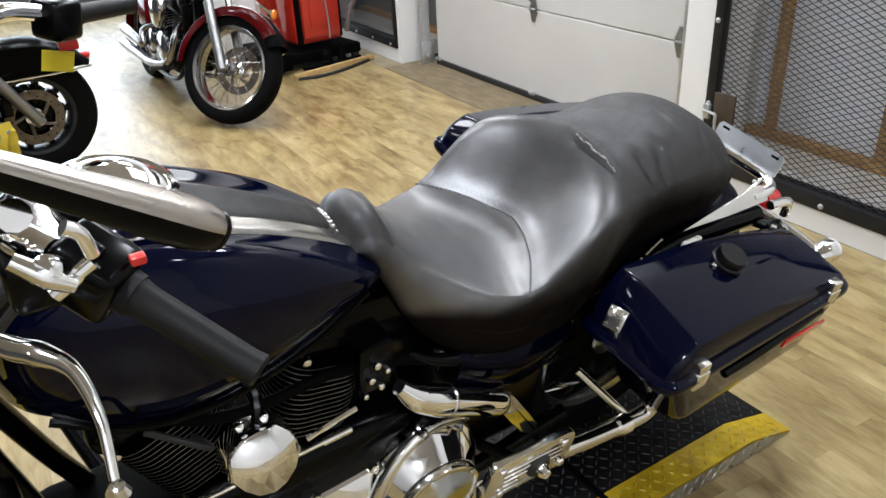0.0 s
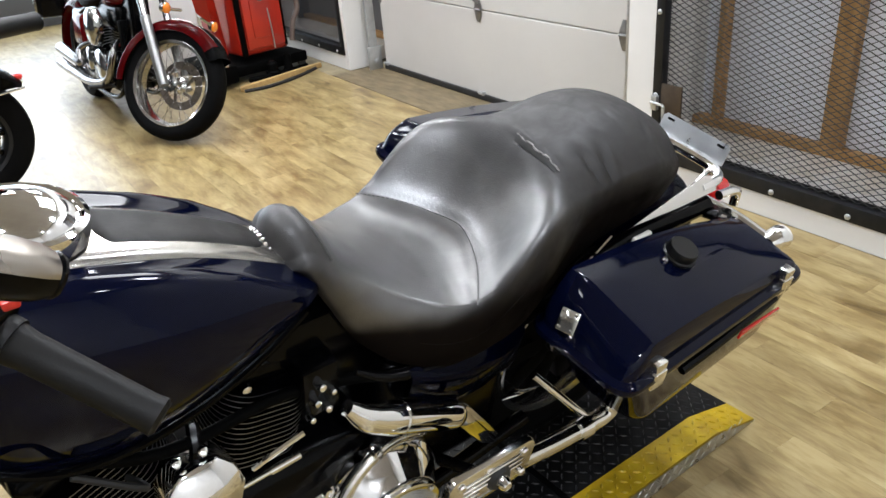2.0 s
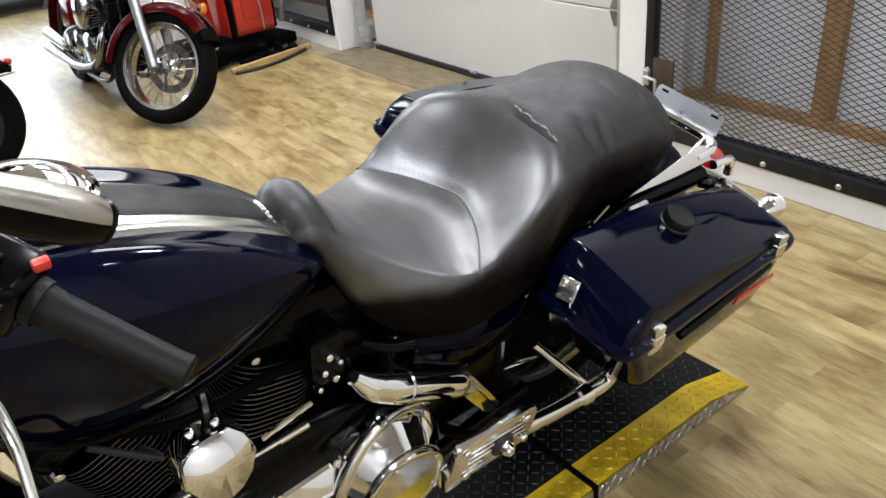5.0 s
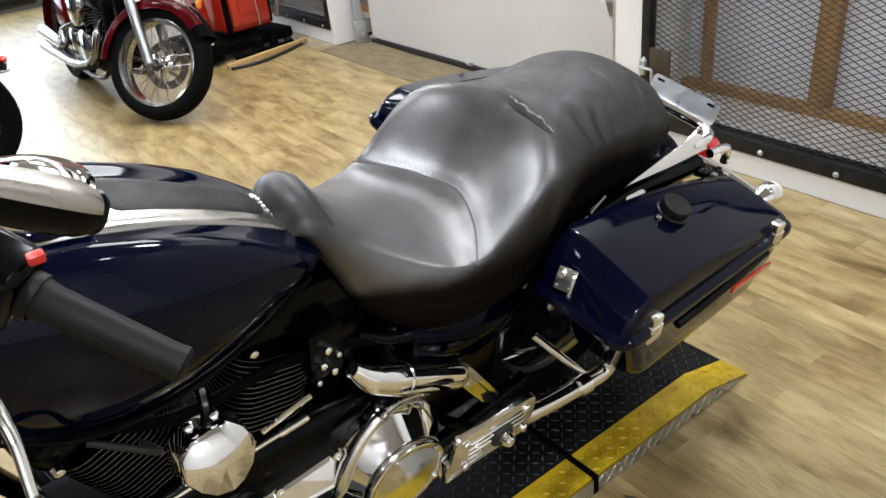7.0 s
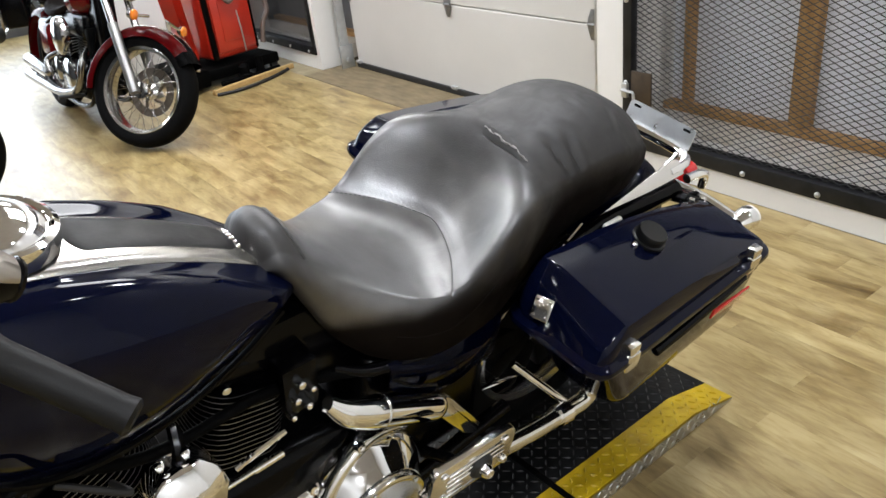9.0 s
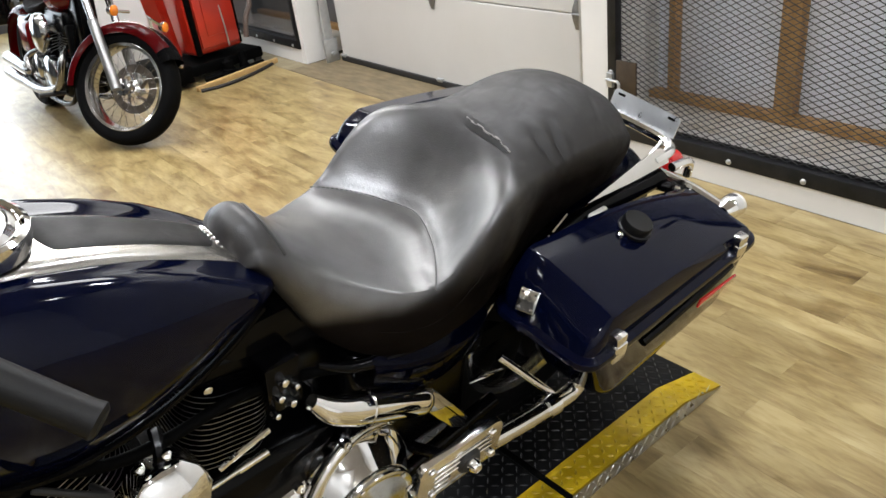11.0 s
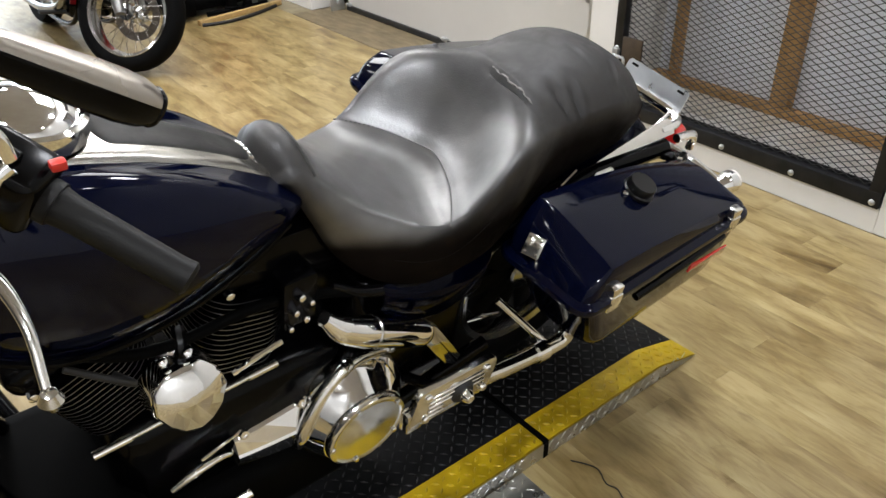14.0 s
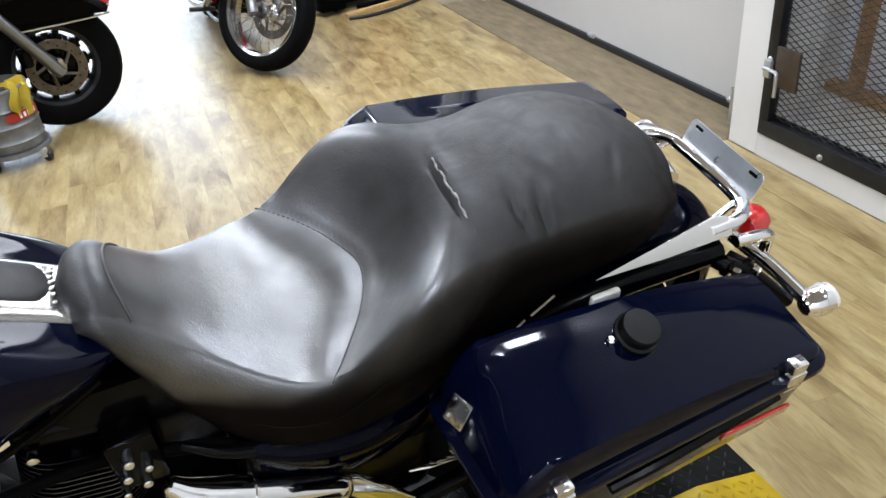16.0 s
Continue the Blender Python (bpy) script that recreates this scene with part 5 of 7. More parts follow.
# side cover, blue: a lip that stands out below the seat
bm = bmesh.new()
rows = []
for i in range(25):
    f = i / 24
    u = -0.570 + 0.265 * f
    k = math.sin(math.pi * (0.04 + 0.92 * f)) ** 0.7
    top = 0.668 - 0.030 * f
    rows.append([(u, -(0.150 + (0.018 + d * k)), top + dz * (0.35 + 0.65 * k)) for d, dz in ((0.0, 0.0), (0.016, -0.008), (0.032, -0.019), (0.038, -0.028), (0.038, -0.040), (0.030, -0.075), (0.012, -0.125))])
grid(bm, rows)
bmesh.ops.solidify(bm, geom=bm.faces[:], thickness=0.006)
part("side_cover", bm, BLUE, bike, "dark blue side cover under the seat")
bm = bmesh.new()
tube(bm, [(-0.66, -0.140, 0.690), (-0.60, -0.158, 0.660), (-0.50, -0.172, 0.648), (-0.40, -0.172, 0.648), (-0.32, -0.165, 0.660), (-0.26, -0.155, 0.680)], [0.006, 0.011, 0.014, 0.014, 0.012, 0.006], 10)
part("seat_pan", bm, BLACK, bike, "gloss black seat pan edge")

# exhaust cover under the seat
bm = tubed([(-0.692, -0.165, 0.648), (-0.66, -0.175, 0.612), (-0.61, -0.180, 0.580), (-0.54, -0.182, 0.540), (-0.475, -0.182, 0.500), (-0.455, -0.18, 0.485)], [0.014, 0.026, 0.031, 0.031, 0.030, 0.020], 18)
pipe = part("heat_shield", bm, CHROME, bike, "chrome exhaust heat shield")
part("clamp_band", tubed([(-0.598, -0.181, 0.5745), (-0.594, -0.181, 0.5722)], 0.0325, 20, round_path=False), POLISHED, pipe)
bm = bmesh.new()
plate(bm, [(-0.465, 0.515), (-0.435, 0.50), (-0.335, 0.345), (-0.345, 0.315), (-0.385, 0.345), (-0.455, 0.455)], 0.012, aim((0, -0.172, 0), (0, -1, 0), (1, 0, 0)), 0.004)
part("pipe_bracket", bm, CHROME, bike, "flat chrome bracket")

part("pipe_strip", tubed([(-0.350, -0.190, 0.468), (-0.315, -0.192, 0.466), (-0.285, -0.190, 0.455), (-0.252, -0.188, 0.440)], [0.003, 0.008, 0.006, 0.003], 10, flat=0.6), CHROME, bike, "thin chrome strip on the exhaust")
# folded passenger footboard with its rail
fm = Matrix.Translation((-0.485, -0.306, 0.470)) @ Matrix.Rotation(radians(1.5), 4, "Y") @ aim((0, 0, 0), (0, -1, 0.05), (1, 0, 0))
bm = bmesh.new()
out = []
for cx, cy, a0, r in ((1, 1, 0, 0.02), (-1, 1, 90, 0.02), (-1, -1, 180, 0.02), (1, -1, 270, 0.02)):
    for k in range(5):
        a = radians(a0 + 22.5 * k)
        out.append((cx * (0.10 - r) + r * math.cos(a) - (0.012 if cy < 0 else 0), cy * (0.046 - r) + r * math.sin(a)))
plate(bm, out, 0.016, fm, 0.005)
board = part("footboard", bm, POLISHED, bike, "polished folded passenger footboard")
for k in range(5):
    part("board_rib", boxed((-0.07, -0.030 + 0.0125 * k, 0.0155), (0.07 if k > 1 else -0.03, -0.0255 + 0.0125 * k, 0.0195), 0.0015, 1, fm), POLISHED, board)
part("pivot_boss", turned([(0.027, 0.012), (0.027, 0.02), (0.021, 0.026), (0, 0.027)], 24, fm @ Matrix.Translation((0.012, -0.004, 0))), RUBBER, board, "black pivot boss")
part("pivot_bolt", turned([(0.014, 0.024), (0.014, 0.036), (0.009, 0.044), (0, 0.046)], 16, fm @ Matrix.Translation((0.012, -0.004, 0))), CHROME, board, "chrome pivot bolt")
for x, y in ((-0.075, -0.03), (0.07, -0.028), (0.07, 0.028), (-0.075, 0.03)):
    part("board_screw", turned([(0.0085, 0.015), (0.0085, 0.020), (0.006, 0.023), (0, 0.023)], 12, fm @ Matrix.Translation((x, y, 0))), CHROME, board)
part("footboard_lip", boxed((-0.115, -0.058, -0.012), (-0.075, -0.005, 0.014), 0.006, 2, fm), POLISHED, board)
part("footboard_arm", tubed([(-0.47, -0.16, 0.33), (-0.47, -0.24, 0.39), (-0.475, -0.30, 0.44)], 0.013, 10), BLACK, board)
guard = part("bag_guard", tubed([(-0.40, -0.296, 0.424), (-0.30, -0.295, 0.402), (-0.175, -0.290, 0.376), (-0.132, -0.288, 0.372), (-0.115, -0.287, 0.392), (-0.130, -0.284, 0.440), (-0.150, -0.281, 0.470)], 0.019, 14), POLISHED, bike, "chrome saddlebag guard rail")
part("guard_rod", tubed([(-0.275, -0.195, 0.497), (-0.176, -0.283, 0.380)], 0.0085, 10, round_path=False), CHROME, guard)
part("guard_collar", tubed([(-0.225, -0.2925, 0.3865), (-0.190, -0.291, 0.379)], 0.0235, 14, round_path=False), CHROME, guard)
part("guard_tube", tubed([(-0.148, -0.281, 0.468), (-0.172, -0.275, 0.515), (-0.215, -0.25, 0.575), (-0.25, -0.18, 0.62)], 0.0095, 12), CHROME, guard, "chrome upper guard tube")
for pts in ([(-0.205, -0.176, 0.700), (-0.165, -0.172, 0.716), (-0.145, -0.170, 0.730)], [(-0.135, -0.169, 0.733), (-0.095, -0.166, 0.757)]):
    part("trim_strip", tubed(pts, 0.0042, 8), CHROME, bike, "thin chrome trim strip")
part("lid_clip", boxed((-0.030, -0.180, 0.702), (0.022, -0.168, 0.730), 0.004), SHELF, bike, "small bright clip")
part("seat_strut", tubed([(-0.26, -0.15, 0.64), (-0.05, -0.15, 0.70), (0.24, -0.15, 0.70)], 0.022, 12), BLACK, bike, "black fender strut")
part("seat_strut", tubed([(-0.26, 0.15, 0.64), (-0.05, 0.15, 0.70), (0.24, 0.15, 0.70)], 0.022, 12), BLACK, bike, "black fender strut")
part("tail_bracket", tubed([(0.24, -0.17, 0.69), (0.30, -0.20, 0.655), (0.36, -0.235, 0.60)], 0.013, 10), BLACK, bike, "black bag rail")

# handlebar and controls
def control(side):
    """The left-hand and right-hand ends of the bar differ by where the bar is turned."""
    if side < 0:
        a, b = Vector((-1.102, -0.400, 1.232)), Vector((-1.033, -0.479, 1.183))
    else:
        a, b = Vector((-0.995, 0.345, 1.152)), Vector((-0.893, 0.428, 1.122))
    d = (b - a).normalized()
    grip = part("grip", tubed([a, a + d * 0.012, b - d * 0.012, b - d * 0.003, b], [0.0165, 0.0148, 0.0140, 0.0150, 0.0115], 20, round_path=False), SATIN_RUBBER, bike, "black rubber handgrip")
    part("grip_flange", tubed([a - d * 0.008, a + d * 0.001], 0.0185, 20, round_path=False), SATIN_RUBBER, grip)
    m = aim(a - d * 0.036, d, (0, 0, 1))
    house = part("switch_housing", boxed((-0.030, -0.026, -0.030), (0.028, 0.026, 0.028), 0.010, 3, m), BLACK, bike, "black switch housing")
    if side < 0:
        part("signal_button", boxed((-0.006, -0.0045, -0.004), (0.006, 0.0045, 0.004), 0.002, 2, Matrix.Translation((-1.094, -0.402, 1.268))), RED_PLASTIC, house, "red button")
        part("switch_lever", boxed((-0.006, -0.004, -0.004), (0.006, 0.004, 0.010), 0.002, 2, m @ Matrix.Translation((0.03, 0.005, -0.005))), BLACK, house)
    else:
        part("stop_button", boxed((-0.014, -0.010, -0.008), (0.014, 0.010, 0.008), 0.003, 2, Matrix.Translation((-1.016, 0.325, 1.118))), RED_PLASTIC, house, "red stop button")
        part("paper_tag", boxed((-0.023, -0.0006, -0.034), (0.023, 0.0006, 0.0), 0.0004, 1, Matrix.Translation((-1.030, 0.335, 1.104)) @ Matrix.Rotation(radians(14), 4, "Y")), mat("yellow_card", (0.70, 0.55, 0.02), 0.5, vary=0.1), house, "yellow paper tag")
    return grip, house


control(-1)
control(1)
bar = part("handlebar", tubed([(-1.145, -0.37, 1.268), (-1.21, -0.26, 1.26), (-1.27, -0.12, 1.16), (-1.275, 0.0, 1.14), (-1.24, 0.12, 1.15), (-1.12, 0.25, 1.20), (-1.03, 0.32, 1.17)], 0.013, 14), CHROME, bike, "chrome handlebar")
part("clutch_lever", tubed([(-1.205, -0.373, 1.208), (-1.192, -0.392, 1.209), (-1.177, -0.409, 1.212), (-1.159, -0.434, 1.208), (-1.153, -0.47, 1.188), (-1.157, -0.502, 1.156)], [0.008, 0.0100, 0.0105, 0.0064, 0.0046, 0.0042], 12, flat=0.8), POLISHED, bike, "polished clutch lever")
bm = turned([(0, -0.010), (0.006, -0.008), (0.0095, 0), (0.006, 0.008), (0, 0.010)], 16, Matrix.Translation((-1.157, -0.509, 1.15)))
part("lever_ball", bm, POLISHED, bike, "polished lever ball end")
part("lever_perch", boxed((-1.185, -0.385, 1.225), (-1.140, -0.345, 1.275), 0.010, 3), BLACK, bike, "black lever perch")
part("mirror_stalk", tubed([(-1.165, -0.365, 1.275), (-1.180, -0.40, 1.32), (-1.178, -0.48, 1.385), (-1.165, -0.560, 1.440)], [0.009, 0.0085, 0.008, 0.008], 10), CHROME, bike, "chrome mirror stalk")
# clamps and pivots at the left end of the bar
part("mirror_clamp", tubed([(-1.123, -0.395, 1.272), (-1.155, -0.395, 1.252)], 0.0075, 12, round_path=False), CHROME, bike, "chrome mirror clamp")
part("perch_bolt", turned([(0.011, -0.006), (0.012, 0.0), (0.010, 0.008), (0.004, 0.011), (0, 0.011)], 14, aim((-1.155, -0.395, 1.276), (0.1, -0.7, 0.7))), CHROME, bike, "chrome perch bolt")
part("lever_pivot", tubed([(-1.175, -0.39, 1.288), (-1.155, -0.40, 1.272), (-1.14, -0.405, 1.262)], [0.007, 0.009, 0.006], 12), POLISHED, bike, "polished lever pivot")
part("mirror_stem", tubed([(-1.138, -0.40, 1.312), (-1.128, -0.40, 1.302), (-1.124, -0.40, 1.282)], 0.006, 10), CHROME, bike, "chrome mirror stem")
# mirror: a deep chrome bowl seen from its back, glass to the rear
ax = Vector((0.93, 0.02, -0.68)).normalized()
mm = aim((-1.082, -0.576, 1.414), ax, (0, 1, 0)) @ Matrix.Diagonal((1.1, 0.85, 1.1, 1))
MIRROR_PROFILE = ((0.02, -0.152), (0.34, -0.150), (0.42, -0.130), (0.52, -0.100), (0.66, -0.072), (0.84, -0.046), (0.97, -0.028), (1.0, -0.016), (0.92, -0.006), (0.72, 0.0), (0.52, 0.001))


def mirror_half(lo, hi):
    bm = bmesh.new()
    angles = [radians(lo + (hi - lo) * k / 20) for k in range(21)]
    grid(bm, [[mm @ Vector((0.0125 * f * math.copysign(abs(math.cos(a)) ** 0.85, math.cos(a)), 0.0150 * f ** 0.8 * math.copysign(abs(math.sin(a)) ** 0.9, math.sin(a)), z)) for a in angles] for f, z in MIRROR_PROFILE])
    return bm


mirror = part("mirror", mirror_half(-10, 160), MIRROR_BACK, bike, "chrome rear-view mirror, dark reflection painted on its underside")
# lower chrome painted black to imitate the darkness it would reflect
part("mirror_dark_reflection", mirror_half(160, 350), BLACK, mirror, "mirror underside painted black as a dark reflection")
bm = bmesh.new()
vs = grid(bm, [[mm @ Vector((0.0064 * f * math.copysign(abs(math.cos(a)) ** 0.85, math.cos(a)), 0.0088 * f * math.copysign(abs(math.sin(a)) ** 0.9, math.sin(a)), z)) for a in (2 * math.pi * k / 36 for k in range(36))] for f, z in ((1.0, -0.004), (1.0, 0.001), (0.5, 0.0012))], False, True)
bm.faces.new(vs[-1])
part("mirror_glass", bm, mat("mirror_glass", (0.55, 0.56, 0.57), 0.03, metal=1.0), mirror, "mirror glass")
part("mirror_rim", tubed([mm @ Vector((0.0066 * math.copysign(abs(math.cos(a)) ** 0.85, math.cos(a)), 0.0093 * math.copysign(abs(math.sin(a)) ** 0.9, math.sin(a)), 0.001)) for a in (2 * math.pi * k / 36 for k in range(37))], 0.0028, 8, round_path=False), BLACK, mirror, "black mirror rim")
for pts, r in (([(-1.15, -0.33, 1.24), (-1.20, -0.31, 1.18), (-1.24, -0.20, 1.05), (-1.27, -0.08, 0.95)], 0.006), ([(-1.155, -0.34, 1.235), (-1.23, -0.30, 1.12), (-1.25, -0.16, 0.98)], 0.0045), ([(-1.16, -0.36, 1.25), (-1.25, -0.33, 1.20), (-1.30, -0.2, 1.1)], 0.007)):
    part("control_cable", tubed(pts, r, 8), RUBBER, bike, "black control cable")


# wheels ----------------------------------------------------------------
def ring_mesh(name, prof, sides, material, parent, label="", m=None):
    """Turn a closed profile of (radius, offset) about the wheel's axle, which lies along y."""
    bm = bmesh.new()
    rows = [[(r * math.cos(a), o, r * math.sin(a)) for r, o in prof] for a in (2 * math.pi * k / sides for k in range(sides))]
    grid(bm, rows, True, True)
    return part(name, bm, material, parent, label, m=m)


def wheel(parent, m, r, w, rim_r, spokes, name="wheel", label="", rim_mat=None, disc=True):
    """Tyre, rim, hub and spokes, as one part with its own parts."""
    tyre_prof = [(rim_r - 0.004, -w * 0.36), (rim_r + 0.012, -w * 0.44), ((r + rim_r) / 2, -w * 0.5), (r - 0.020, -w * 0.44), (r - 0.006, -w * 0.28), (r, 0.0), (r - 0.006, w * 0.28), (r - 0.020, w * 0.44), ((r + rim_r) / 2, w * 0.5), (rim_r + 0.012, w * 0.44), (rim_r - 0.004, w * 0.36), (rim_r - 0.006, 0)]
    wh = ring_mesh(name, tyre_prof, 64, TYRE, parent, label, m)
    rm = rim_mat or AGED
    ring_mesh("rim", [(rim_r + 0.010, -w * 0.40), (rim_r + 0.004, -w * 0.43), (rim_r - 0.012, -w * 0.38), (rim_r - 0.020, -w * 0.18), (rim_r - 0.022, 0), (rim_r - 0.020, w * 0.18), (rim_r - 0.012, w * 0.38), (rim_r + 0.004, w * 0.43), (rim_r + 0.010, w * 0.40), (rim_r - 0.008, 0)], 64, rm, wh)
    part("hub", turned([(0, -0.07), (0.018, -0.07), (0.022, -0.058), (0.048, -0.052), (0.050, -0.044), (0.026, -0.03), (0.026, 0.03), (0.050, 0.044), (0.048, 0.052), (0.022, 0.058), (0.018, 0.07), (0, 0.07)], 28, aim((0, 0, 0), (0, 1, 0))), AGED, wh)
    if spokes == "wire":
        for k in range(48):
            a0 = 2 * math.pi * k / 48
            s = -1 if k % 2 else 1
            lean = 0.55 * (1 if (k // 2) % 2 else -1)
            p = Vector((0.046 * math.cos(a0 + lean), s * 0.047, 0.046 * math.sin(a0 + lean)))
            q = Vector(((rim_r - 0.018) * math.cos(a0), s * 0.006, (rim_r - 0.018) * math.sin(a0)))
            part("spoke", tubed([p, q], 0.0013, 6, round_path=False), EXHAUST, wh)
    else:
        for k in range(10):
            a = 2 * math.pi * k / 10
            bm = bmesh.new()
            ma = Matrix.Rotation(-a, 4, "Y")
            box(bm, (0.045, -0.030, -0.030), (rim_r - 0.040, 0.030, 0.030), 0.006, 2, ma)
            box(bm, (rim_r - 0.050, -0.028, -0.014), (rim_r - 0.010, 0.028, 0.014), 0.006, 2, ma)
            part("spoke", bm, BLACK if rim_mat else DARK, wh)
    if disc:
        for s in ((1,) if spokes == "wire" else (-1, 1)):
            d = ring_mesh("brake_disc", [(0.146, s * 0.060 - 0.002), (0.146, s * 0.060 + 0.002), (0.098, s * 0.060 + 0.002), (0.098, s * 0.060 - 0.002)], 48, DISC, wh, "drilled steel brake disc")
            for k in range(5):
                a = 2 * math.pi * k / 5 + 0.2
                part("disc_arm", tubed([(0.045 * math.cos(a), s * 0.058, 0.045 * math.sin(a)), (0.104 * math.cos(a + 0.5), s * 0.060, 0.104 * math.sin(a + 0.5))], 0.009, 8, round_path=False), DISC, d)
            for k in range(20):
                a = 2 * math.pi * k / 20
                rr = 0.112 + 0.02 * (k % 2)
                part("disc_hole", turned([(0.0045, -0.0026), (0.0045, 0.0026), (0, 0.0026)], 8, aim((rr * math.cos(a), s * 0.060, rr * math.sin(a)), (0, s, 0))), DARK, d)
    return wh


wheel(bike, Matrix.Translation((0.0, 0, 0.322)), 0.322, 0.14, 0.215, "cast", "rear_wheel", "black cast rear wheel", disc=False)
front = wheel(bike, Matrix.Translation((-1.60, -0.02, 0.322)) @ Matrix.Rotation(radians(-9), 4, "Z"), 0.322, 0.13, 0.215, "cast", "front_wheel", "black cast front wheel")
for s in (-1, 1):
    part("fork_leg", tubed([(-1.60, s * 0.10, 0.33), (-1.28, s * 0.10, 1.02)], 0.026, 14, round_path=False), CHROME, bike, "chrome fork leg")
part("fork_crown", boxed((-1.35, -0.13, 0.96), (-1.22, 0.13, 1.05), 0.02, 3), BLACK, bike, "black fork crown")
part("side_stand", tubed([(-0.98, -0.13, 0.22), (-0.96, -0.20, 0.12), (-0.90, -0.25, 0.0645), (-0.86, -0.26, 0.068)], [0.013, 0.012, 0.010, 0.012], 10), CHROME, bike, "chrome side stand resting on the platform")
for s in (-1, 1):
    part("engine_guard", tubed([(-1.28, s * 0.08, 0.70), (-1.26, s * 0.26, 0.62), (-1.22, s * 0.36, 0.48), (-1.20, s * 0.34, 0.36), (-1.14, s * 0.14, 0.24)], 0.0165, 12), BLACK, bike, "black engine guard")
# ---- the red cruiser by the door ----
def cruiser():
    """Local frame: x to the front, y to its left, z up; the rear wheel's foot at the origin."""
    base = Matrix.Translation((1.245, 7.10, 0)) @ Matrix.Rotation(math.atan2(-1.55, 0.13), 4, "Z") @ Matrix.Rotation(radians(-7), 4, "X")
    root = empty("red_motorcycle", base, "dark red cruiser motorcycle with wire wheels on plank floor", "motorcycle")
    wheel(root, Matrix.Translation((0, 0, 0.315)), 0.315, 0.13, 0.215, "wire", "rear_wheel", "wire-spoked rear wheel", disc=False)
    # steering: fork, front wheel, fender and lamps turn together
    st = Matrix.Translation((1.18, 0, 0.86)) @ Matrix.Rotation(radians(-31), 4, "Y") @ Matrix.Rotation(radians(38), 4, "Z") @ Matrix.Rotation(radians(31), 4, "Y") @ Matrix.Translation((-1.18, 0, -0.86))
    C = Vector((1.55, 0, 0.335))
    wheel(root, st @ Matrix.Translation(C), 0.335, 0.125, 0.248, "wire", "front_wheel", "wire-spoked front wheel with a black tyre")
    top = Vector((1.17, 0, 1.03))

    def s3(pts):
        return [st @ Vector(p) for p in pts]

    for s in (-1, 1):
        d = (top - C)
        off = Vector((0.0, s * 0.115, 0))
        part("fork_slider", tubed(s3([C + off + d * -0.03, C + off + d * 0.50]), 0.029, 16, round_path=False), SATIN_ALLOY, root, "polished fork slider")
        part("fork_tube", tubed(s3([C + off + d * 0.5, C + off + d * 1.05]), 0.0215, 16, round_path=False), AGED, root, "chrome fork tube")
        sig = tubed(s3([C + Vector((0.03, s * 0.10, 0.42)), C + Vector((0.03, s * 0.22, 0.40))]), 0.009, 8, round_path=False)
        arm = part("signal_arm", sig, AGED, root)
        part("turn_signal", turned([(0, -0.03), (0.022, -0.025), (0.032, 0), (0.032, 0.008), (0, 0.008)], 18, st @ aim(C + Vector((0.03, s * 0.24, 0.40)), (1, 0, 0))), AGED, arm)
        part("signal_lens", turned([(0.031, 0.0082), (0.029, 0.016), (0.016, 0.022), (0, 0.023)], 18, st @ aim(C + Vector((0.03, s * 0.24, 0.40)), (1, 0, 0))), AMBER, arm, "amber turn signal lens")
    part("fork_clamp", boxed((-0.05, -0.15, -0.02), (0.05, 0.15, 0.03), 0.012, 3, st @ Matrix.Translation(C + (top - C) * 0.80)), AGED, root, "chrome fork clamp")
    # fender: black body with a red side panel
    for nm, m_, w1, r, a0, a1 in (("front_fender", BLACK, 0.082, 0.348, 32, 186), ("fender_panel", RED_PAINT, 0.085, 0.3495, 44, 186)):
        for s in ((-1, 1) if nm == "fender_panel" else (0,)):
            bm = bmesh.new()
            rows = []
            for i in range(33):
                a = radians(a0 + (a1 - a0) * i / 32)
                row = []
                ks = (-1, -0.97, -0.85, -0.6, -0.3, 0, 0.3, 0.6, 0.85, 0.97, 1) if s == 0 else tuple(s * (0.45 + 0.55 * q / 6) for q in range(7))
                for k in ks:
                    rr = r + 0.028 * (1 - abs(k) ** 2.5) - (0.045 * max(0, abs(k) - 0.9) * 10)
                    row.append(st @ (C + Vector((rr * math.cos(a), w1 * k, rr * math.sin(a)))))
                rows.append(row)
            grid(bm, rows)
            bmesh.ops.solidify(bm, geom=bm.faces[:], thickness=0.003)
            fend = part(nm, bm, m_, root, "black front fender" if s == 0 else "dark red fender side")
            if s:
                part("pinstripe", tubed([st @ (C + Vector(((r + 0.019) * math.cos(radians(a)), s * 0.040, (r + 0.024) * math.sin(radians(a))))) for a in range(46, 187, 8)], 0.0022, 6), POLISHED, fend, "pale pinstripe")
    hl = part("headlamp", turned([(0, -0.13), (0.03, -0.125), (0.07, -0.09), (0.090, -0.03), (0.095, 0.0), (0.095, 0.02), (0.086, 0.024)], 32, st @ aim(C + Vector((-0.20, 0, 0.60)), (1, 0, -0.05))), AGED, root, "round chrome headlamp")
    part("headlamp_glass", turned([(0.087, 0.020), (0.075, 0.030), (0.04, 0.040), (0, 0.043)], 32, st @ aim(C + Vector((-0.20, 0, 0.60)), (1, 0, -0.05))), GLASSY, hl, "clear headlamp glass")
    part("handlebar", tubed(s3([(0.95, 0.40, 1.14), (1.08, 0.30, 1.17), (1.14, 0.10, 1.08), (1.14, -0.10, 1.08), (1.08, -0.30, 1.17), (0.95, -0.40, 1.14)]), 0.013, 12), AGED, root, "chrome handlebar")
    # tank
    bm = bmesh.new()
    rows = []
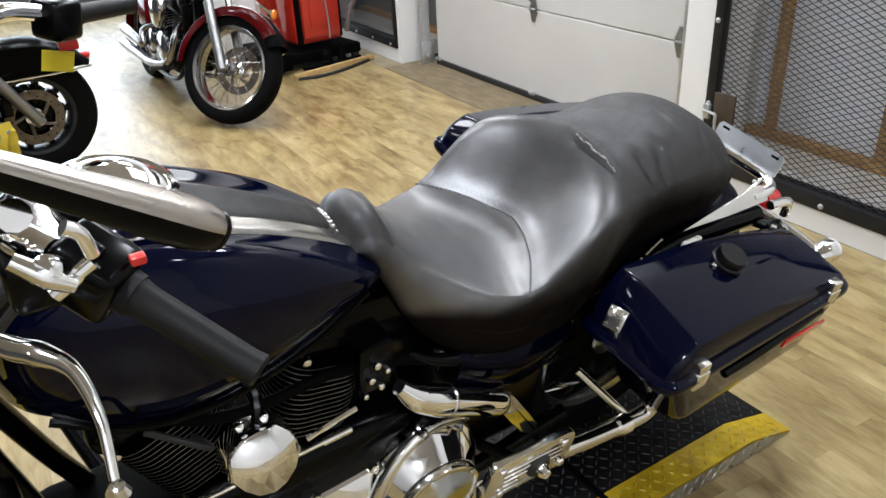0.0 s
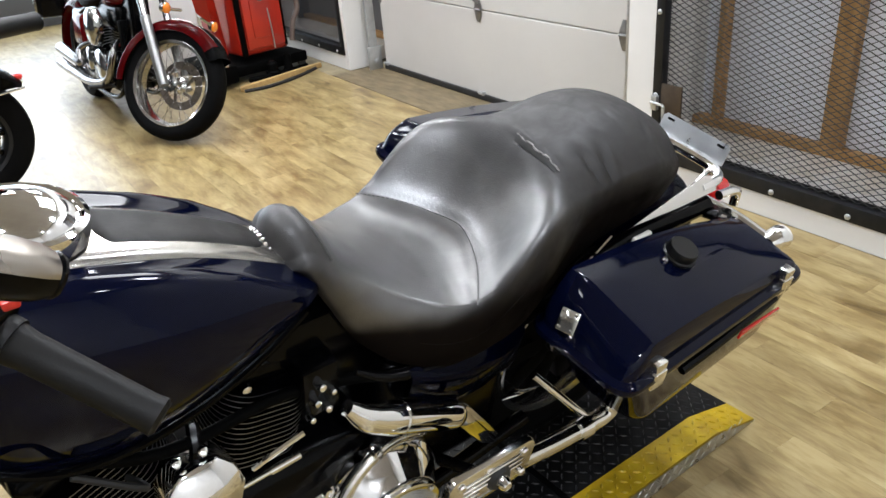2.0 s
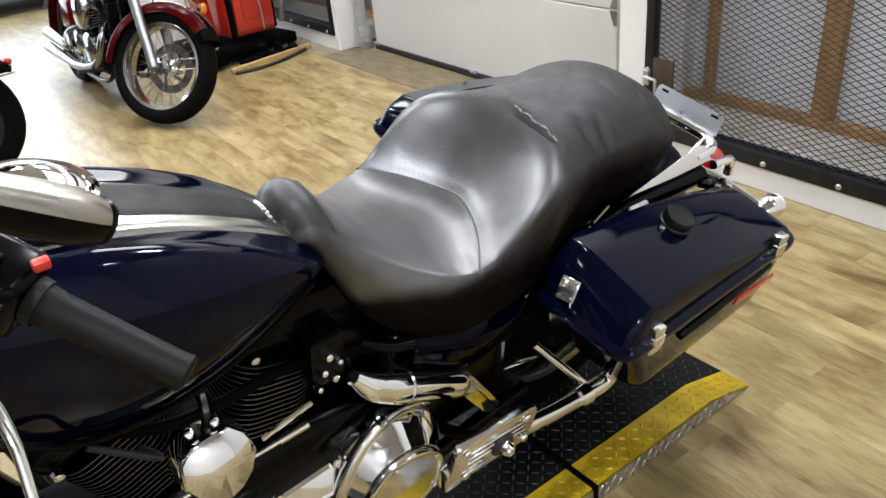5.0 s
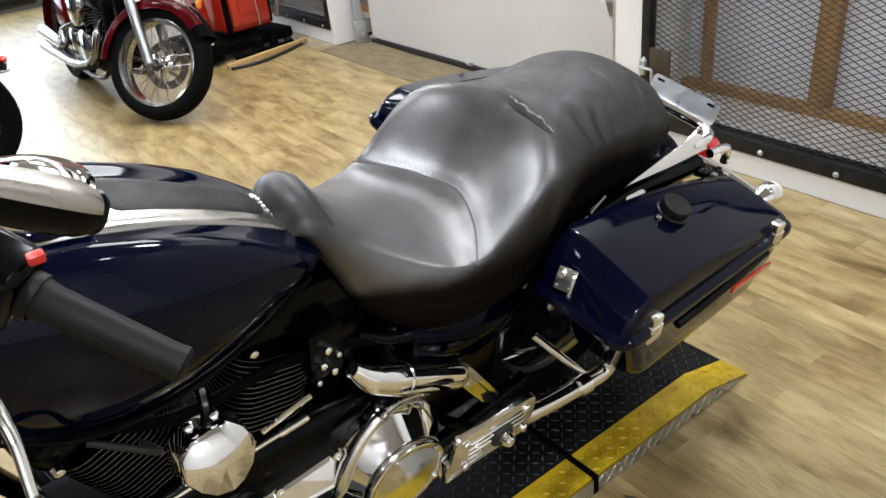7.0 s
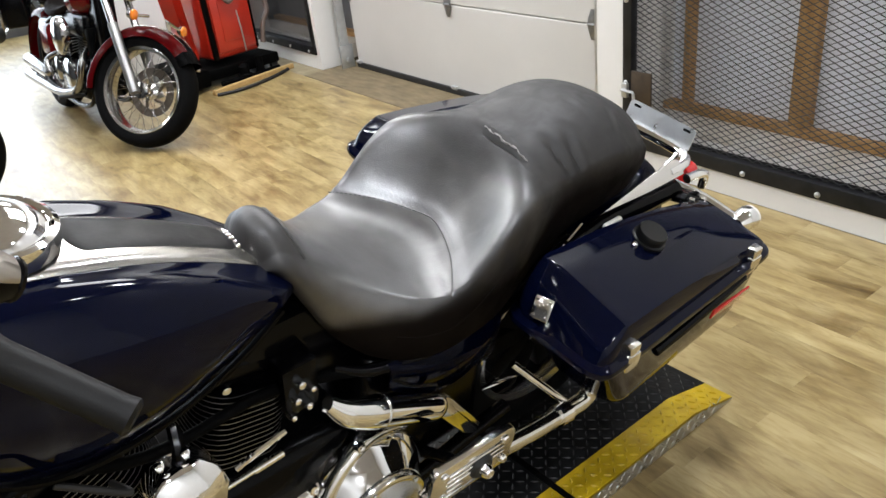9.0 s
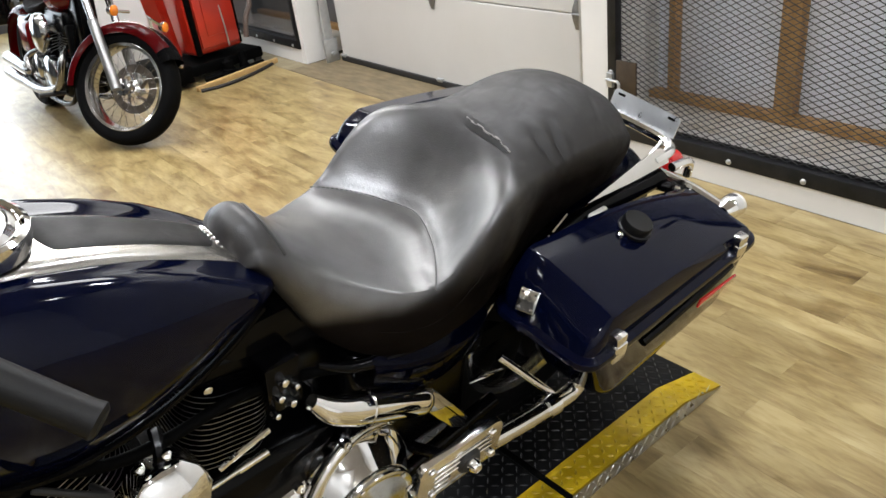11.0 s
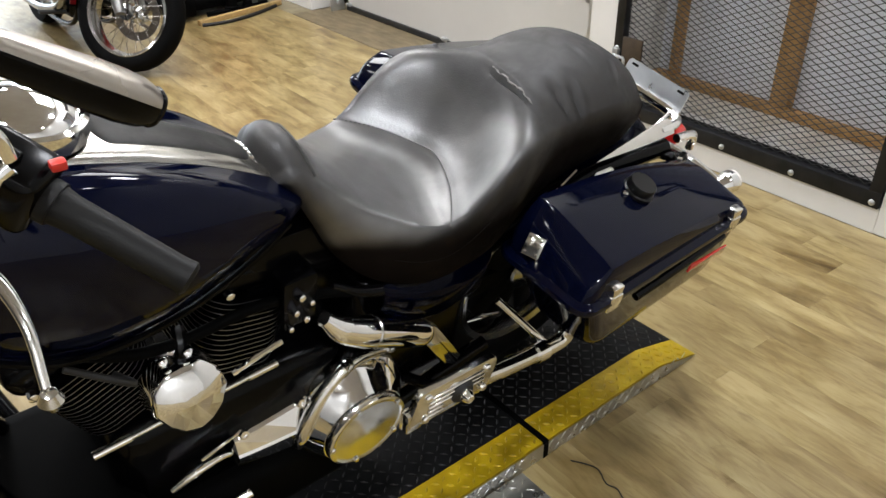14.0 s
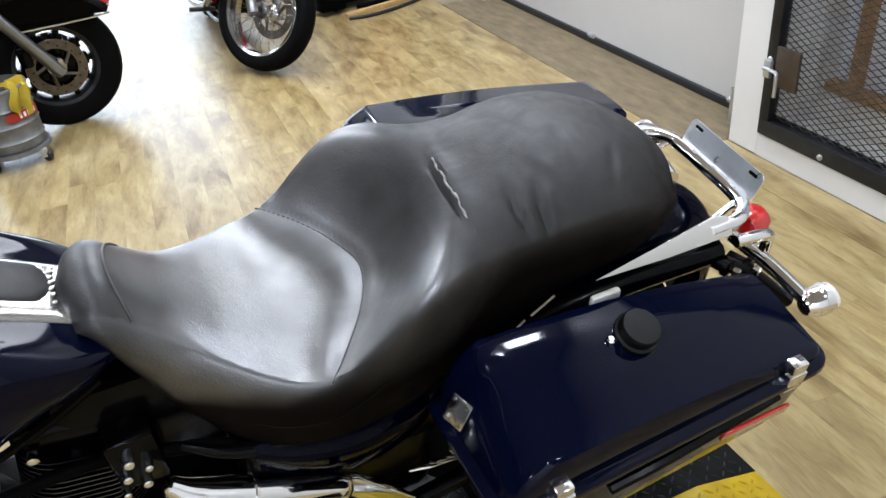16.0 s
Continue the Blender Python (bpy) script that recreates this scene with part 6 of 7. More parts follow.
    for i in range(25):
        f = i / 24
        x = 0.66 + 0.44 * f
        w = 0.135 * (math.sin(math.pi * (0.10 + 0.72 * f))) ** 0.8
        zc, hh = 0.80 + 0.05 * f, 0.125 * (math.sin(math.pi * (0.12 + 0.74 * f))) ** 0.6
        rows.append([(x, w * math.copysign(abs(math.cos(a)) ** 0.8, math.cos(a)), zc + hh * math.copysign(abs(math.sin(a)) ** 0.8, math.sin(a))) for a in (2 * math.pi * k / 28 for k in range(28))])
    vs = grid(bm, rows, False, True)
    bm.faces.new(vs[0]), bm.faces.new(vs[-1])
    tank = part("fuel_tank", bm, RED_PAINT, root, "dark red fuel tank with a black panel")
    for s in (-1, 1):
        bm = bmesh.new()
        grid(bm, [[(0.76 + 0.26 * i / 10, s * (0.138 - 0.012 * abs(i - 5) / 5 * abs(i - 5) / 5 - 0.03 * (j / 6) ** 2), 0.83 + 0.02 * i / 10 + 0.075 * (j / 6) * (1 - 0.3 * abs(i - 5) / 5)) for j in range(7)] for i in range(11)])
        bmesh.ops.solidify(bm, geom=bm.faces[:], thickness=0.004)
        part("tank_panel", bm, BLACK, tank, "black tank panel")
    # seats
    for nm, x0, x1, h, w in (("rider_seat", 0.30, 0.72, 0.70, 0.15), ("pillion_seat", -0.05, 0.32, 0.775, 0.125)):
        bm = bmesh.new()
        rows = []
        for i in range(17):
            f = i / 16
            ww = w * math.sin(math.pi * (0.12 + 0.72 * (1 - f))) ** 0.6
            zz = h + (0.05 * (1 - f) ** 3 + 0.06 * f ** 4 if nm == "rider_seat" else 0.01)
            rows.append([(x0 + (x1 - x0) * f, ww * math.cos(a), zz + (0.045 if math.sin(a) > 0 else 0.03) * math.copysign(abs(math.sin(a)) ** 0.6, math.sin(a))) for a in (2 * math.pi * k / 20 for k in range(20))])
        vs = grid(bm, rows, False, True)
        bm.faces.new(vs[0]), bm.faces.new(vs[-1])
        part(nm, bm, LEATHER, root, "black leather saddle")
    bm = bmesh.new()
    rows = []
    for i in range(25):
        a = radians(20 + 165 * i / 24)
        rows.append([((0.36 + 0.02 * (1 - k * k)) * math.cos(a), 0.10 * k, 0.33 + (0.36 + 0.02 * (1 - k * k)) * math.sin(a) - 0.03 * k ** 8) for k in (-1, -0.95, -0.8, -0.5, 0, 0.5, 0.8, 0.95, 1)])
    grid(bm, rows)
    bmesh.ops.solidify(bm, geom=bm.faces[:], thickness=0.004)
    part("rear_fender", bm, RED_PAINT, root, "dark red rear fender")
    part("frame_cover", boxed((0.50, -0.10, 0.58), (1.05, 0.10, 0.74), 0.03, 3), BLACK, root, "black frame under the tank")
    part("battery_box", boxed((0.12, -0.13, 0.26), (0.52, 0.13, 0.66), 0.04, 3), BLACK, root, "black battery box")
    part("neck_cover", boxed((1.02, -0.06, 0.50), (1.20, 0.06, 0.92), 0.03, 3), BLACK, root, "black steering neck")
    # engine: cases, two finned cylinders, oval air cleaner, chrome covers and pipes on its right
    part("engine_case", boxed((0.45, -0.14, 0.20), (0.98, 0.14, 0.44), 0.05, 3), BLACK, root)
    part("cam_cover", turned([(0, -0.02), (0.12, -0.02), (0.12, 0.02), (0.10, 0.035), (0, 0.04)], 28, aim((0.80, -0.15, 0.34), (0, -1, 0))), AGED, root, "chrome cam cover")
    part("clutch_cover", turned([(0, -0.02), (0.085, -0.02), (0.085, 0.02), (0.07, 0.03), (0, 0.035)], 28, aim((0.56, -0.15, 0.36), (0, -1, 0))), AGED, root)
    fin = fin_mesh(0.075, 0.09, 0.004)
    for bx, tilt in ((0.60, -22), (0.84, 22)):
        cm = Matrix.Translation((bx, 0, 0.53)) @ Matrix.Rotation(radians(tilt), 4, "Y")
        cyl = part("cylinder", turned([(0, -0.12), (0.065, -0.12), (0.065, 0.09), (0, 0.09)], 20, cm), BLACK, root, "black finned cylinder")
        for k in range(9):
            f = new("cooling_fin", fin)
            f.matrix_basis = cm @ Matrix.Translation((0, 0, -0.08 + 0.018 * k))
            f.parent = cyl
        part("rocker_cover", boxed((-0.075, -0.085, 0.08), (0.075, 0.085, 0.14), 0.02, 3, cm), AGED, cyl, "chrome rocker cover")
    bm = turned([(0, 0.045), (0.04, 0.044), (0.075, 0.038), (0.092, 0.024), (0.097, 0.0), (0.095, -0.03), (0, -0.03)], 36, aim((0.80, -0.175, 0.60), (0, -1, 0)) @ Matrix.Diagonal((1.0, 1.25, 1, 1)))
    air = part("air_cleaner", bm, AGED, root, "oval chrome air cleaner")
    part("air_badge", turned([(0, 0.047), (0.035, 0.046), (0.05, 0.041), (0, 0.040)], 28, aim((0.80, -0.177, 0.60), (0, -1, 0)) @ Matrix.Diagonal((1.0, 1.25, 1, 1))), POLISHED, air)
    part("exhaust_pipe", tubed([(0.96, -0.08, 0.52), (1.06, -0.16, 0.46), (1.02, -0.19, 0.32), (0.86, -0.20, 0.26), (0.62, -0.21, 0.235), (0.40, -0.215, 0.25), (0.20, -0.22, 0.262), (0.02, -0.22, 0.275)], [0.020, 0.021, 0.022, 0.023, 0.029, 0.034, 0.035, 0.036], 18), EXHAUST, root, "chrome exhaust pipe")
    part("exhaust_pipe", tubed([(0.55, -0.10, 0.48), (0.46, -0.19, 0.42), (0.50, -0.205, 0.34), (0.42, -0.21, 0.345), (0.26, -0.215, 0.365), (0.08, -0.22, 0.385)], [0.020, 0.022, 0.026, 0.034, 0.038, 0.039], 18), EXHAUST, root, "chrome exhaust pipe")
    part("oil_tank", boxed((0.22, -0.16, 0.42), (0.46, 0.16, 0.64), 0.04, 3), RED_PAINT, root, "dark red side box")
    part("radiator", boxed((1.02, -0.10, 0.30), (1.08, 0.10, 0.66), 0.015, 2), DARK, root, "black frame front")
    for s in (-1, 1):
        part("frame_tube", tubed([(1.16, 0, 0.88), (1.08, s * 0.07, 0.55), (1.00, s * 0.12, 0.20), (0.5, s * 0.12, 0.16), (0.1, s * 0.12, 0.28), (0.30, s * 0.12, 0.62), (0.9, s * 0.05, 0.78)], 0.016, 10), BLACK, root)
    part("foot_peg", tubed([(0.92, -0.14, 0.24), (0.93, -0.30, 0.25)], 0.014, 10, round_path=False), RUBBER, root)
    part("side_stand", tubed([(0.75, 0.12, 0.20), (0.70, 0.22, 0.11), (0.66, 0.30, 0.045)], 0.012, 10), AGED, root)
    part("reflector", boxed((1.20, -0.075, 0.50), (1.205, -0.055, 0.57), 0.002), AMBER, root, "amber reflector")
    return root


cruiser()


# ---- the black touring motorcycle behind ----
def black_tourer():
    """Local frame: x to the front, y to its left, z up; the front wheel's foot at the origin."""
    base = Matrix.Translation((0.300, 5.38, 0)) @ Matrix.Rotation(radians(6), 4, "Z") @ Matrix.Rotation(radians(5), 4, "X")
    root = empty("black_motorcycle", base, "black touring motorcycle with cast wheels on the plank floor", "motorcycle")
    C = Vector((0, 0, 0.325))
    turn = Matrix.Rotation(radians(4), 4, "Z")
    wheel(root, turn @ Matrix.Translation(C), 0.325, 0.135, 0.200, "cast", "front_wheel", "black cast front wheel with twin discs", rim_mat=STEEL_BLACK)
    for s in (-1, 1):
        part("fork_slider", tubed([C + Vector((0.02, s * 0.105, -0.02)), C + Vector((-0.24, s * 0.105, 0.42))], 0.030, 16, round_path=False), SATIN_ALLOY, root, "polished fork slider")
        part("fork_tube", tubed([C + Vector((-0.24, s * 0.105, 0.42)), C + Vector((-0.42, s * 0.105, 0.74))], 0.023, 14, round_path=False), CHROME, root, "chrome fork tube")
        part("brake_caliper", boxed((-0.15, s * 0.075 - 0.02, 0.36), (-0.09, s * 0.075 + 0.02, 0.47), 0.012, 2), BLACK, root)
    bm = bmesh.new()
    rows = []
    for i in range(33):
        a = radians(38 + 130 * i / 32)
        drop = 0.11
        row = []
        for k in (-1, -0.99, -0.96, -0.9, -0.75, -0.45, 0, 0.45, 0.75, 0.9, 0.96, 0.99, 1):
            rr = 0.368 + 0.03 * (1 - abs(k) ** 3)
            z = C.z + rr * math.sin(a)
            if abs(k) > 0.985:
                z = max(C.z + 0.235, z - drop) if math.sin(a) > 0.55 else z - 0.02
            row.append((C.x + rr * math.cos(a) * 1.06, 0.098 * k, z))
        rows.append(row)
    grid(bm, rows)
    bmesh.ops.solidify(bm, geom=bm.faces[:], thickness=0.004)
    fend = part("front_fender", bm, BLACK, root, "gloss black valanced front fender")
    part("fender_trim", tubed([(0.325, -0.100, 0.553), (0.22, -0.104, 0.547), (0.08, -0.104, 0.545), (-0.15, -0.104, 0.545)], 0.006, 8, round_path=False), CHROME, fend, "chrome fender trim")
    part("fender_lamp", boxed((0.285, -0.03, 0.577), (0.345, 0.03, 0.604), 0.010, 3), RED_LENS, fend, "red fender tip lamp")
    part("fender_lamp_trim", boxed((0.27, -0.034, 0.558), (0.34, 0.034, 0.578), 0.006, 2), CHROME, fend)
    part("fairing", boxed((-0.62, -0.38, 0.92), (-0.38, 0.38, 1.30), 0.10, 4), BLACK, root, "gloss black fork fairing")
    part("headlamp", turned([(0, -0.05), (0.10, -0.04), (0.105, 0.0), (0.098, 0.02), (0.05, 0.04), (0, 0.045)], 32, aim((-0.38, 0, 1.06), (1, 0, 0))), GLASSY, root)
    part("engine", boxed((-1.15, -0.14, 0.22), (-0.62, 0.14, 0.68), 0.06, 3), DARK, root, "black engine")
    part("fuel_tank", boxed((-1.12, -0.16, 0.72), (-0.58, 0.16, 0.96), 0.09, 4), BLACK, root)
    part("saddle", boxed((-1.85, -0.17, 0.68), (-1.08, 0.17, 0.82), 0.06, 4), LEATHER, root)
    for s in (-1, 1):
        part("saddlebag", boxed((-2.05, s * 0.33 - 0.11, 0.36), (-1.42, s * 0.33 + 0.11, 0.68), 0.05, 3), BLACK, root)
        part("frame_tube", tubed([(-0.46, s * 0.05, 0.9), (-0.60, s * 0.12, 0.3), (-0.9, s * 0.13, 0.18), (-1.5, s * 0.13, 0.25)], 0.018, 10), BLACK, root)
    wheel(root, Matrix.Translation((-1.62, 0, 0.32)), 0.32, 0.14, 0.215, "cast", "rear_wheel", "black cast rear wheel", disc=False)
    part("side_stand", tubed([(-0.9, 0.13, 0.2), (-0.86, 0.24, 0.06), (-0.84, 0.28, -0.018)], 0.012, 8), CHROME, root)
    return root


black_tourer()


# ---- another parked motorcycle beyond the cruiser ----
def parked_bike():
    """Local frame: x to its rear, y to its right, z up; the rear wheel's foot at the origin."""
    root = empty("parked_motorcycle", Matrix.Translation((1.66, 8.80, 0)) @ Matrix.Rotation(radians(-104), 4, "Z"), "black touring motorcycle with hard saddlebags parked behind the cruiser", "motorcycle")
    wheel(root, Matrix.Translation((0, 0, 0.32)), 0.32, 0.14, 0.215, "cast", "rear_wheel", "black cast rear wheel", disc=False)
    wheel(root, Matrix.Translation((-1.60, 0, 0.32)), 0.32, 0.13, 0.215, "cast", "front_wheel", "black cast front wheel", disc=False)
    for s in (-1, 1):
        bag = part("saddlebag", boxed((-0.30, s * 0.30 - 0.12, 0.40), (0.30, s * 0.30 + 0.12, 0.72), 0.05, 3), BLACK, root, "gloss black hard saddlebag")
        part("bag_lid", boxed((-0.31, s * 0.30 - 0.125, 0.66), (0.31, s * 0.30 + 0.125, 0.745), 0.03, 3), BLACK, bag)
        part("bag_guard", tubed([(-0.28, s * 0.44, 0.36), (0.20, s * 0.45, 0.36), (0.34, s * 0.42, 0.42), (0.35, s * 0.40, 0.64), (0.25, s * 0.44, 0.70), (-0.28, s * 0.44, 0.70)], 0.012, 10), AGED, bag, "chrome saddlebag guard")
        part("fork_leg", tubed([(-1.60, s * 0.10, 0.33), (-1.28, s * 0.10, 1.02)], 0.026, 12, round_path=False), AGED, root)
        part("frame_tube", tubed([(-1.22, s * 0.06, 0.9), (-1.10, s * 0.12, 0.3), (-0.5, s * 0.13, 0.2), (-0.1, s * 0.13, 0.32)], 0.018, 8), BLACK, root)
    part("saddle", boxed((-0.70, -0.17, 0.66), (0.10, 0.17, 0.82), 0.06, 4), RUBBER, root, "black saddle")
    part("fuel_tank", boxed((-1.20, -0.16, 0.72), (-0.68, 0.16, 0.98), 0.09, 4), BLACK, root)
    part("engine", boxed((-1.12, -0.18, 0.2), (-0.55, 0.18, 0.68), 0.06, 3), AGED, root, "chrome and black engine")
    part("rear_fender", boxed((-0.15, -0.10, 0.55), (0.40, 0.10, 0.76), 0.08, 4), BLACK, root)
    part("side_stand", tubed([(-0.9, -0.13, 0.2), (-0.86, -0.24, 0.06), (-0.84, -0.28, 0.012)], 0.012, 8), AGED, root)
    return root


parked_bike()


# ---- tilted red body panel stored against the wall, with hoses, on a dolly ----
def red_machine():
    root = empty("red_machine", pose(2.30, 6.80, 0, 0, 0, 8), "tall red sheet-metal machine with hanging hoses and black base", "machine")
    part("base", boxed((-0.35, -0.28, 0.05), (0.42, 0.42, 0.13), 0.015), DARK, root, "black steel base")
    for x in (-0.28, 0.38):
        for y in (-0.24, 0.36):
            part("castor", turned([(0, -0.015), (0.03, -0.015), (0.032, 0), (0.03, 0.015), (0, 0.015)], 16, aim((x, y, 0.032), (0, 1, 0))), RUBBER, root)
    # folded door-like panel with a pressed bevel
    bm = bmesh.new()
    prof = [(0.0, 0.0), (0.025, 0.02), (0.03, 0.30), (0.10, 0.38), (0.11, 0.62), (0.045, 0.70), (0.03, 1.35), (0.0, 1.40)]
    rows = []
    for y, k in ((-0.0, 0.0), (0.02, 1.0), (0.26, 1.0), (0.28, 0.8), (0.30, 0.0)):
        rows.append([(-0.30 - d * k + y * 0.55 - 0.10 * z / 1.4, -0.28 + y * 0.75, 0.18 + z) for d, z in prof])
    grid(bm, rows)
    bmesh.ops.solidify(bm, geom=bm.faces[:], thickness=0.02)
    part("side_panel", bm, RED_BODY, root, "glossy red pressed panel")
    part("cabinet", boxed((-0.12, -0.24, 0.175), (0.30, 0.36, 1.55), 0.035, 3), RED_BODY, root, "red sheet-metal cabinet")
    part("cabinet_door", boxed((-0.06, -0.262, 0.22), (0.26, -0.238, 0.78), 0.012, 2), RED_BODY, root, "red lower door")
    part("tray", boxed((-0.10, -0.30, 0.95), (0.28, -0.235, 1.12), 0.02, 2), RED_BODY, root)
    # black bars paint in the shade of the gaps round panel and door
    part("gap_shade_strip", boxed((-0.118, -0.272, 0.18), (-0.078, -0.245, 1.5), 0.004), DARK, root, "black strip painted for the shaded gap beside the cabinet")
    part("door_gap", boxed((-0.070, -0.2595, 0.785), (0.275, -0.2405, 0.80), 0.002), DARK, root, "dark gap over the lower door")
    part("door_gap", boxed((0.262, -0.2595, 0.20), (0.275, -0.2405, 0.785), 0.002), DARK, root, "dark gap beside the lower door")
    part("grip_bar", tubed([(-0.05, -0.30, 0.93), (0.10, -0.315, 0.93), (0.26, -0.30, 0.93)], 0.014, 10), DARK, root, "black grip bar")
    part("pressed_rib", boxed((0.0, -0.272, 0.30), (0.20, -0.2615, 0.72), 0.006, 2), RED_BODY, root, "raised red pressing")
    part("pump", turned([(0, 0.0), (0.055, 0.0), (0.055, 0.05), (0.04, 0.06), (0.04, 0.11), (0.02, 0.13), (0, 0.13)], 20, Matrix.Translation((0.06, -0.34, 0.0))), DARK, root, "small black pump")
    part("pump", turned([(0, 0.0), (0.04, 0.0), (0.045, 0.03), (0.03, 0.07), (0.03, 0.15), (0, 0.16)], 20, Matrix.Translation((0.20, -0.335, 0.0))), DARK, root, "small black pump")
    part("foot_rail", tubed([(-0.15, -0.345, 0.03), (0.1, -0.37, 0.03), (0.36, -0.345, 0.03)], 0.018, 10), DARK, root, "black foot rail")
    for pts, r in (([(0.02, -0.31, 1.25), (0.04, -0.33, 0.95), (0.10, -0.34, 0.66), (0.06, -0.33, 0.58), (0.0, -0.31, 0.66)], 0.016), ([(0.20, -0.30, 1.30), (0.20, -0.33, 0.90), (0.23, -0.34, 0.70), (0.18, -0.32, 0.66)], 0.016), ([(0.31, -0.10, 0.70), (0.42, -0.16, 0.62), (0.44, -0.20, 0.45), (0.36, -0.24, 0.36), (0.32, -0.25, 0.22)], 0.020)):
        part("hose", tubed(pts, r, 12), mat("grey_brown_hose", (0.12, 0.085, 0.07), 0.5, vary=0.2) if "grey_brown_hose" not in bpy.data.materials else bpy.data.materials["grey_brown_hose"], root, "grey-brown rubber hose")
    part("chain", tubed([(0.14, -0.27, 0.50), (0.145, -0.28, 0.35), (0.15, -0.275, 0.20)], 0.006, 6), GALV, root, "hanging steel chain")
    part("jack_foot", boxed((-0.42, -0.34, 0.03), (-0.22, -0.18, 0.16), 0.02, 2), DARK, root)
    part("chrome_edge", tubed([(-0.43, -0.33, 0.17), (-0.36, -0.345, 0.20), (-0.30, -0.34, 0.17)], 0.018, 10), POLISHED, root)
    return root


red_machine()
tb = part("timber_batten", boxed((-0.38, -0.018, 0.0), (0.38, 0.018, 0.036), 0.003), PALE_TIMBER, m=pose(2.44, 6.385, 0.0, 0, 0, 15.5))
tagged(tb, "pale timber batten lying on the plank floor", "timber batten")
hose = part("floor_hose", tubed([(2.08, 6.235, 0.0125), (2.24, 6.215, 0.0125), (2.42, 6.26, 0.0125), (2.58, 6.335, 0.0125), (2.74, 6.43, 0.0125)], 0.012, 10), RUBBER)
tagged(hose, "black rubber hose lying on the floor by the batten", "hose")
cable = part("thin_cable", tubed([(1.243, 1.765, 0.0032), (1.262, 1.738, 0.0032), (1.275, 1.705, 0.0032), (1.258, 1.663, 0.0032), (1.266, 1.636, 0.0032), (1.255, 1.600, 0.0032), (1.262, 1.54, 0.0032)], 0.0017, 8), RUBBER)
tagged(cable, "thin black cable lying on the plank floor", "cable")
wb = part("white_board", boxed((0, -0.30, 0.0), (0.02, 0.30, 1.5), 0.003), WHITE_PAINT, m=pose(1.86, 7.35, 0.0, 0, 8, 55))
tagged(wb, "white board leaning behind the red machine", "board")


# ---- galvanised drum on castors with a yellow cloth ----
def drum():
    root = empty("waste_drum", pose(0.045, 4.99, 0), "galvanised steel drum on a wheeled dolly on the plank floor", "drum")
    prof = [(0, 0.085), (0.145, 0.085), (0.150, 0.092)]
    for k in range(3):
        z = 0.12 + 0.075 * k
        prof += [(0.150, z), (0.156, z + 0.008), (0.150, z + 0.016)]
    prof += [(0.150, 0.36), (0.157, 0.365), (0.155, 0.375), (0.147, 0.375), (0.146, 0.10), (0, 0.095)]
    body = part("body", turned(prof, 40), DULL_ZINC, root, "ribbed galvanised drum")
    bm = bmesh.new()
    rows = [[(0.1585 * math.cos(a), 0.1585 * math.sin(a), z) for a in (radians(-75 + 70 * k / 12) for k in range(13))] for z in (0.228, 0.268)]
    grid(bm, rows)
    bmesh.ops.solidify(bm, geom=bm.faces[:], thickness=0.002)
    lab = part("label", bm, mat("red_label", (0.55, 0.05, 0.03), 0.5, vary=0.15, scale=20), body, "red label")
    for k in range(5):
        a = radians(-52 + 8 * k)
        part("label_bar", boxed((-0.006, -0.001, -0.010), (0.006, 0.001, 0.012), 0.0, 1, Matrix.Translation((0.1610 * math.cos(a), 0.1610 * math.sin(a), 0.248)) @ Matrix.Rotation(a + math.pi / 2, 4, "Z")), WHITE_PAINT, lab)
    part("dolly", turned([(0.10, 0.062), (0.165, 0.062), (0.165, 0.082), (0.10, 0.082), (0.10, 0.062)], 32), DULL_ZINC, root, "steel dolly ring")
    for k in range(4):
        a = radians(-38 + 90 * k)
        x, y = 0.165 * math.cos(a), 0.165 * math.sin(a)
        part("castor_fork", boxed((x - 0.014, y - 0.012, 0.022), (x + 0.014, y + 0.012, 0.066), 0.004), GALV, root)
        part("castor_wheel", turned([(0, -0.010), (0.023, -0.010), (0.025, 0), (0.023, 0.010), (0, 0.010)], 16, aim((x + 0.010, y, 0.025), (math.sin(a), -math.cos(a), 0))), RUBBER, root)
    return root


drum()
bm = bmesh.new()
rows = []
for i in range(15):
    row = []
    for j in range(13):
        f, g = i / 14, j / 12
        a = radians(-58 + 48 * g + 6 * math.sin(f * 5))
        over = f * 0.19 - 0.07
        wob = 0.012 * noise.noise(Vector((f * 5, g * 6, 1.3)))
        if over < 0:
            r, z = 0.152 + over, 0.382 + 0.02 * math.sin(g * 9)
        else:
            r, z = 0.164 + 0.01 * math.sin(g * 11), 0.382 - over * (0.75 + 0.5 * math.sin(g * 3.1))
        row.append(((r + wob) * math.cos(a) + 0.045, (r + wob) * math.sin(a) + 4.99, z + wob))
    rows.append(row)
grid(bm, rows)
bmesh.ops.solidify(bm, geom=bm.faces[:], thickness=0.003)
tagged(part("cleaning_cloth", bm, FABRIC_YELLOW), "crumpled yellow cloth over the drum rim", "cloth")
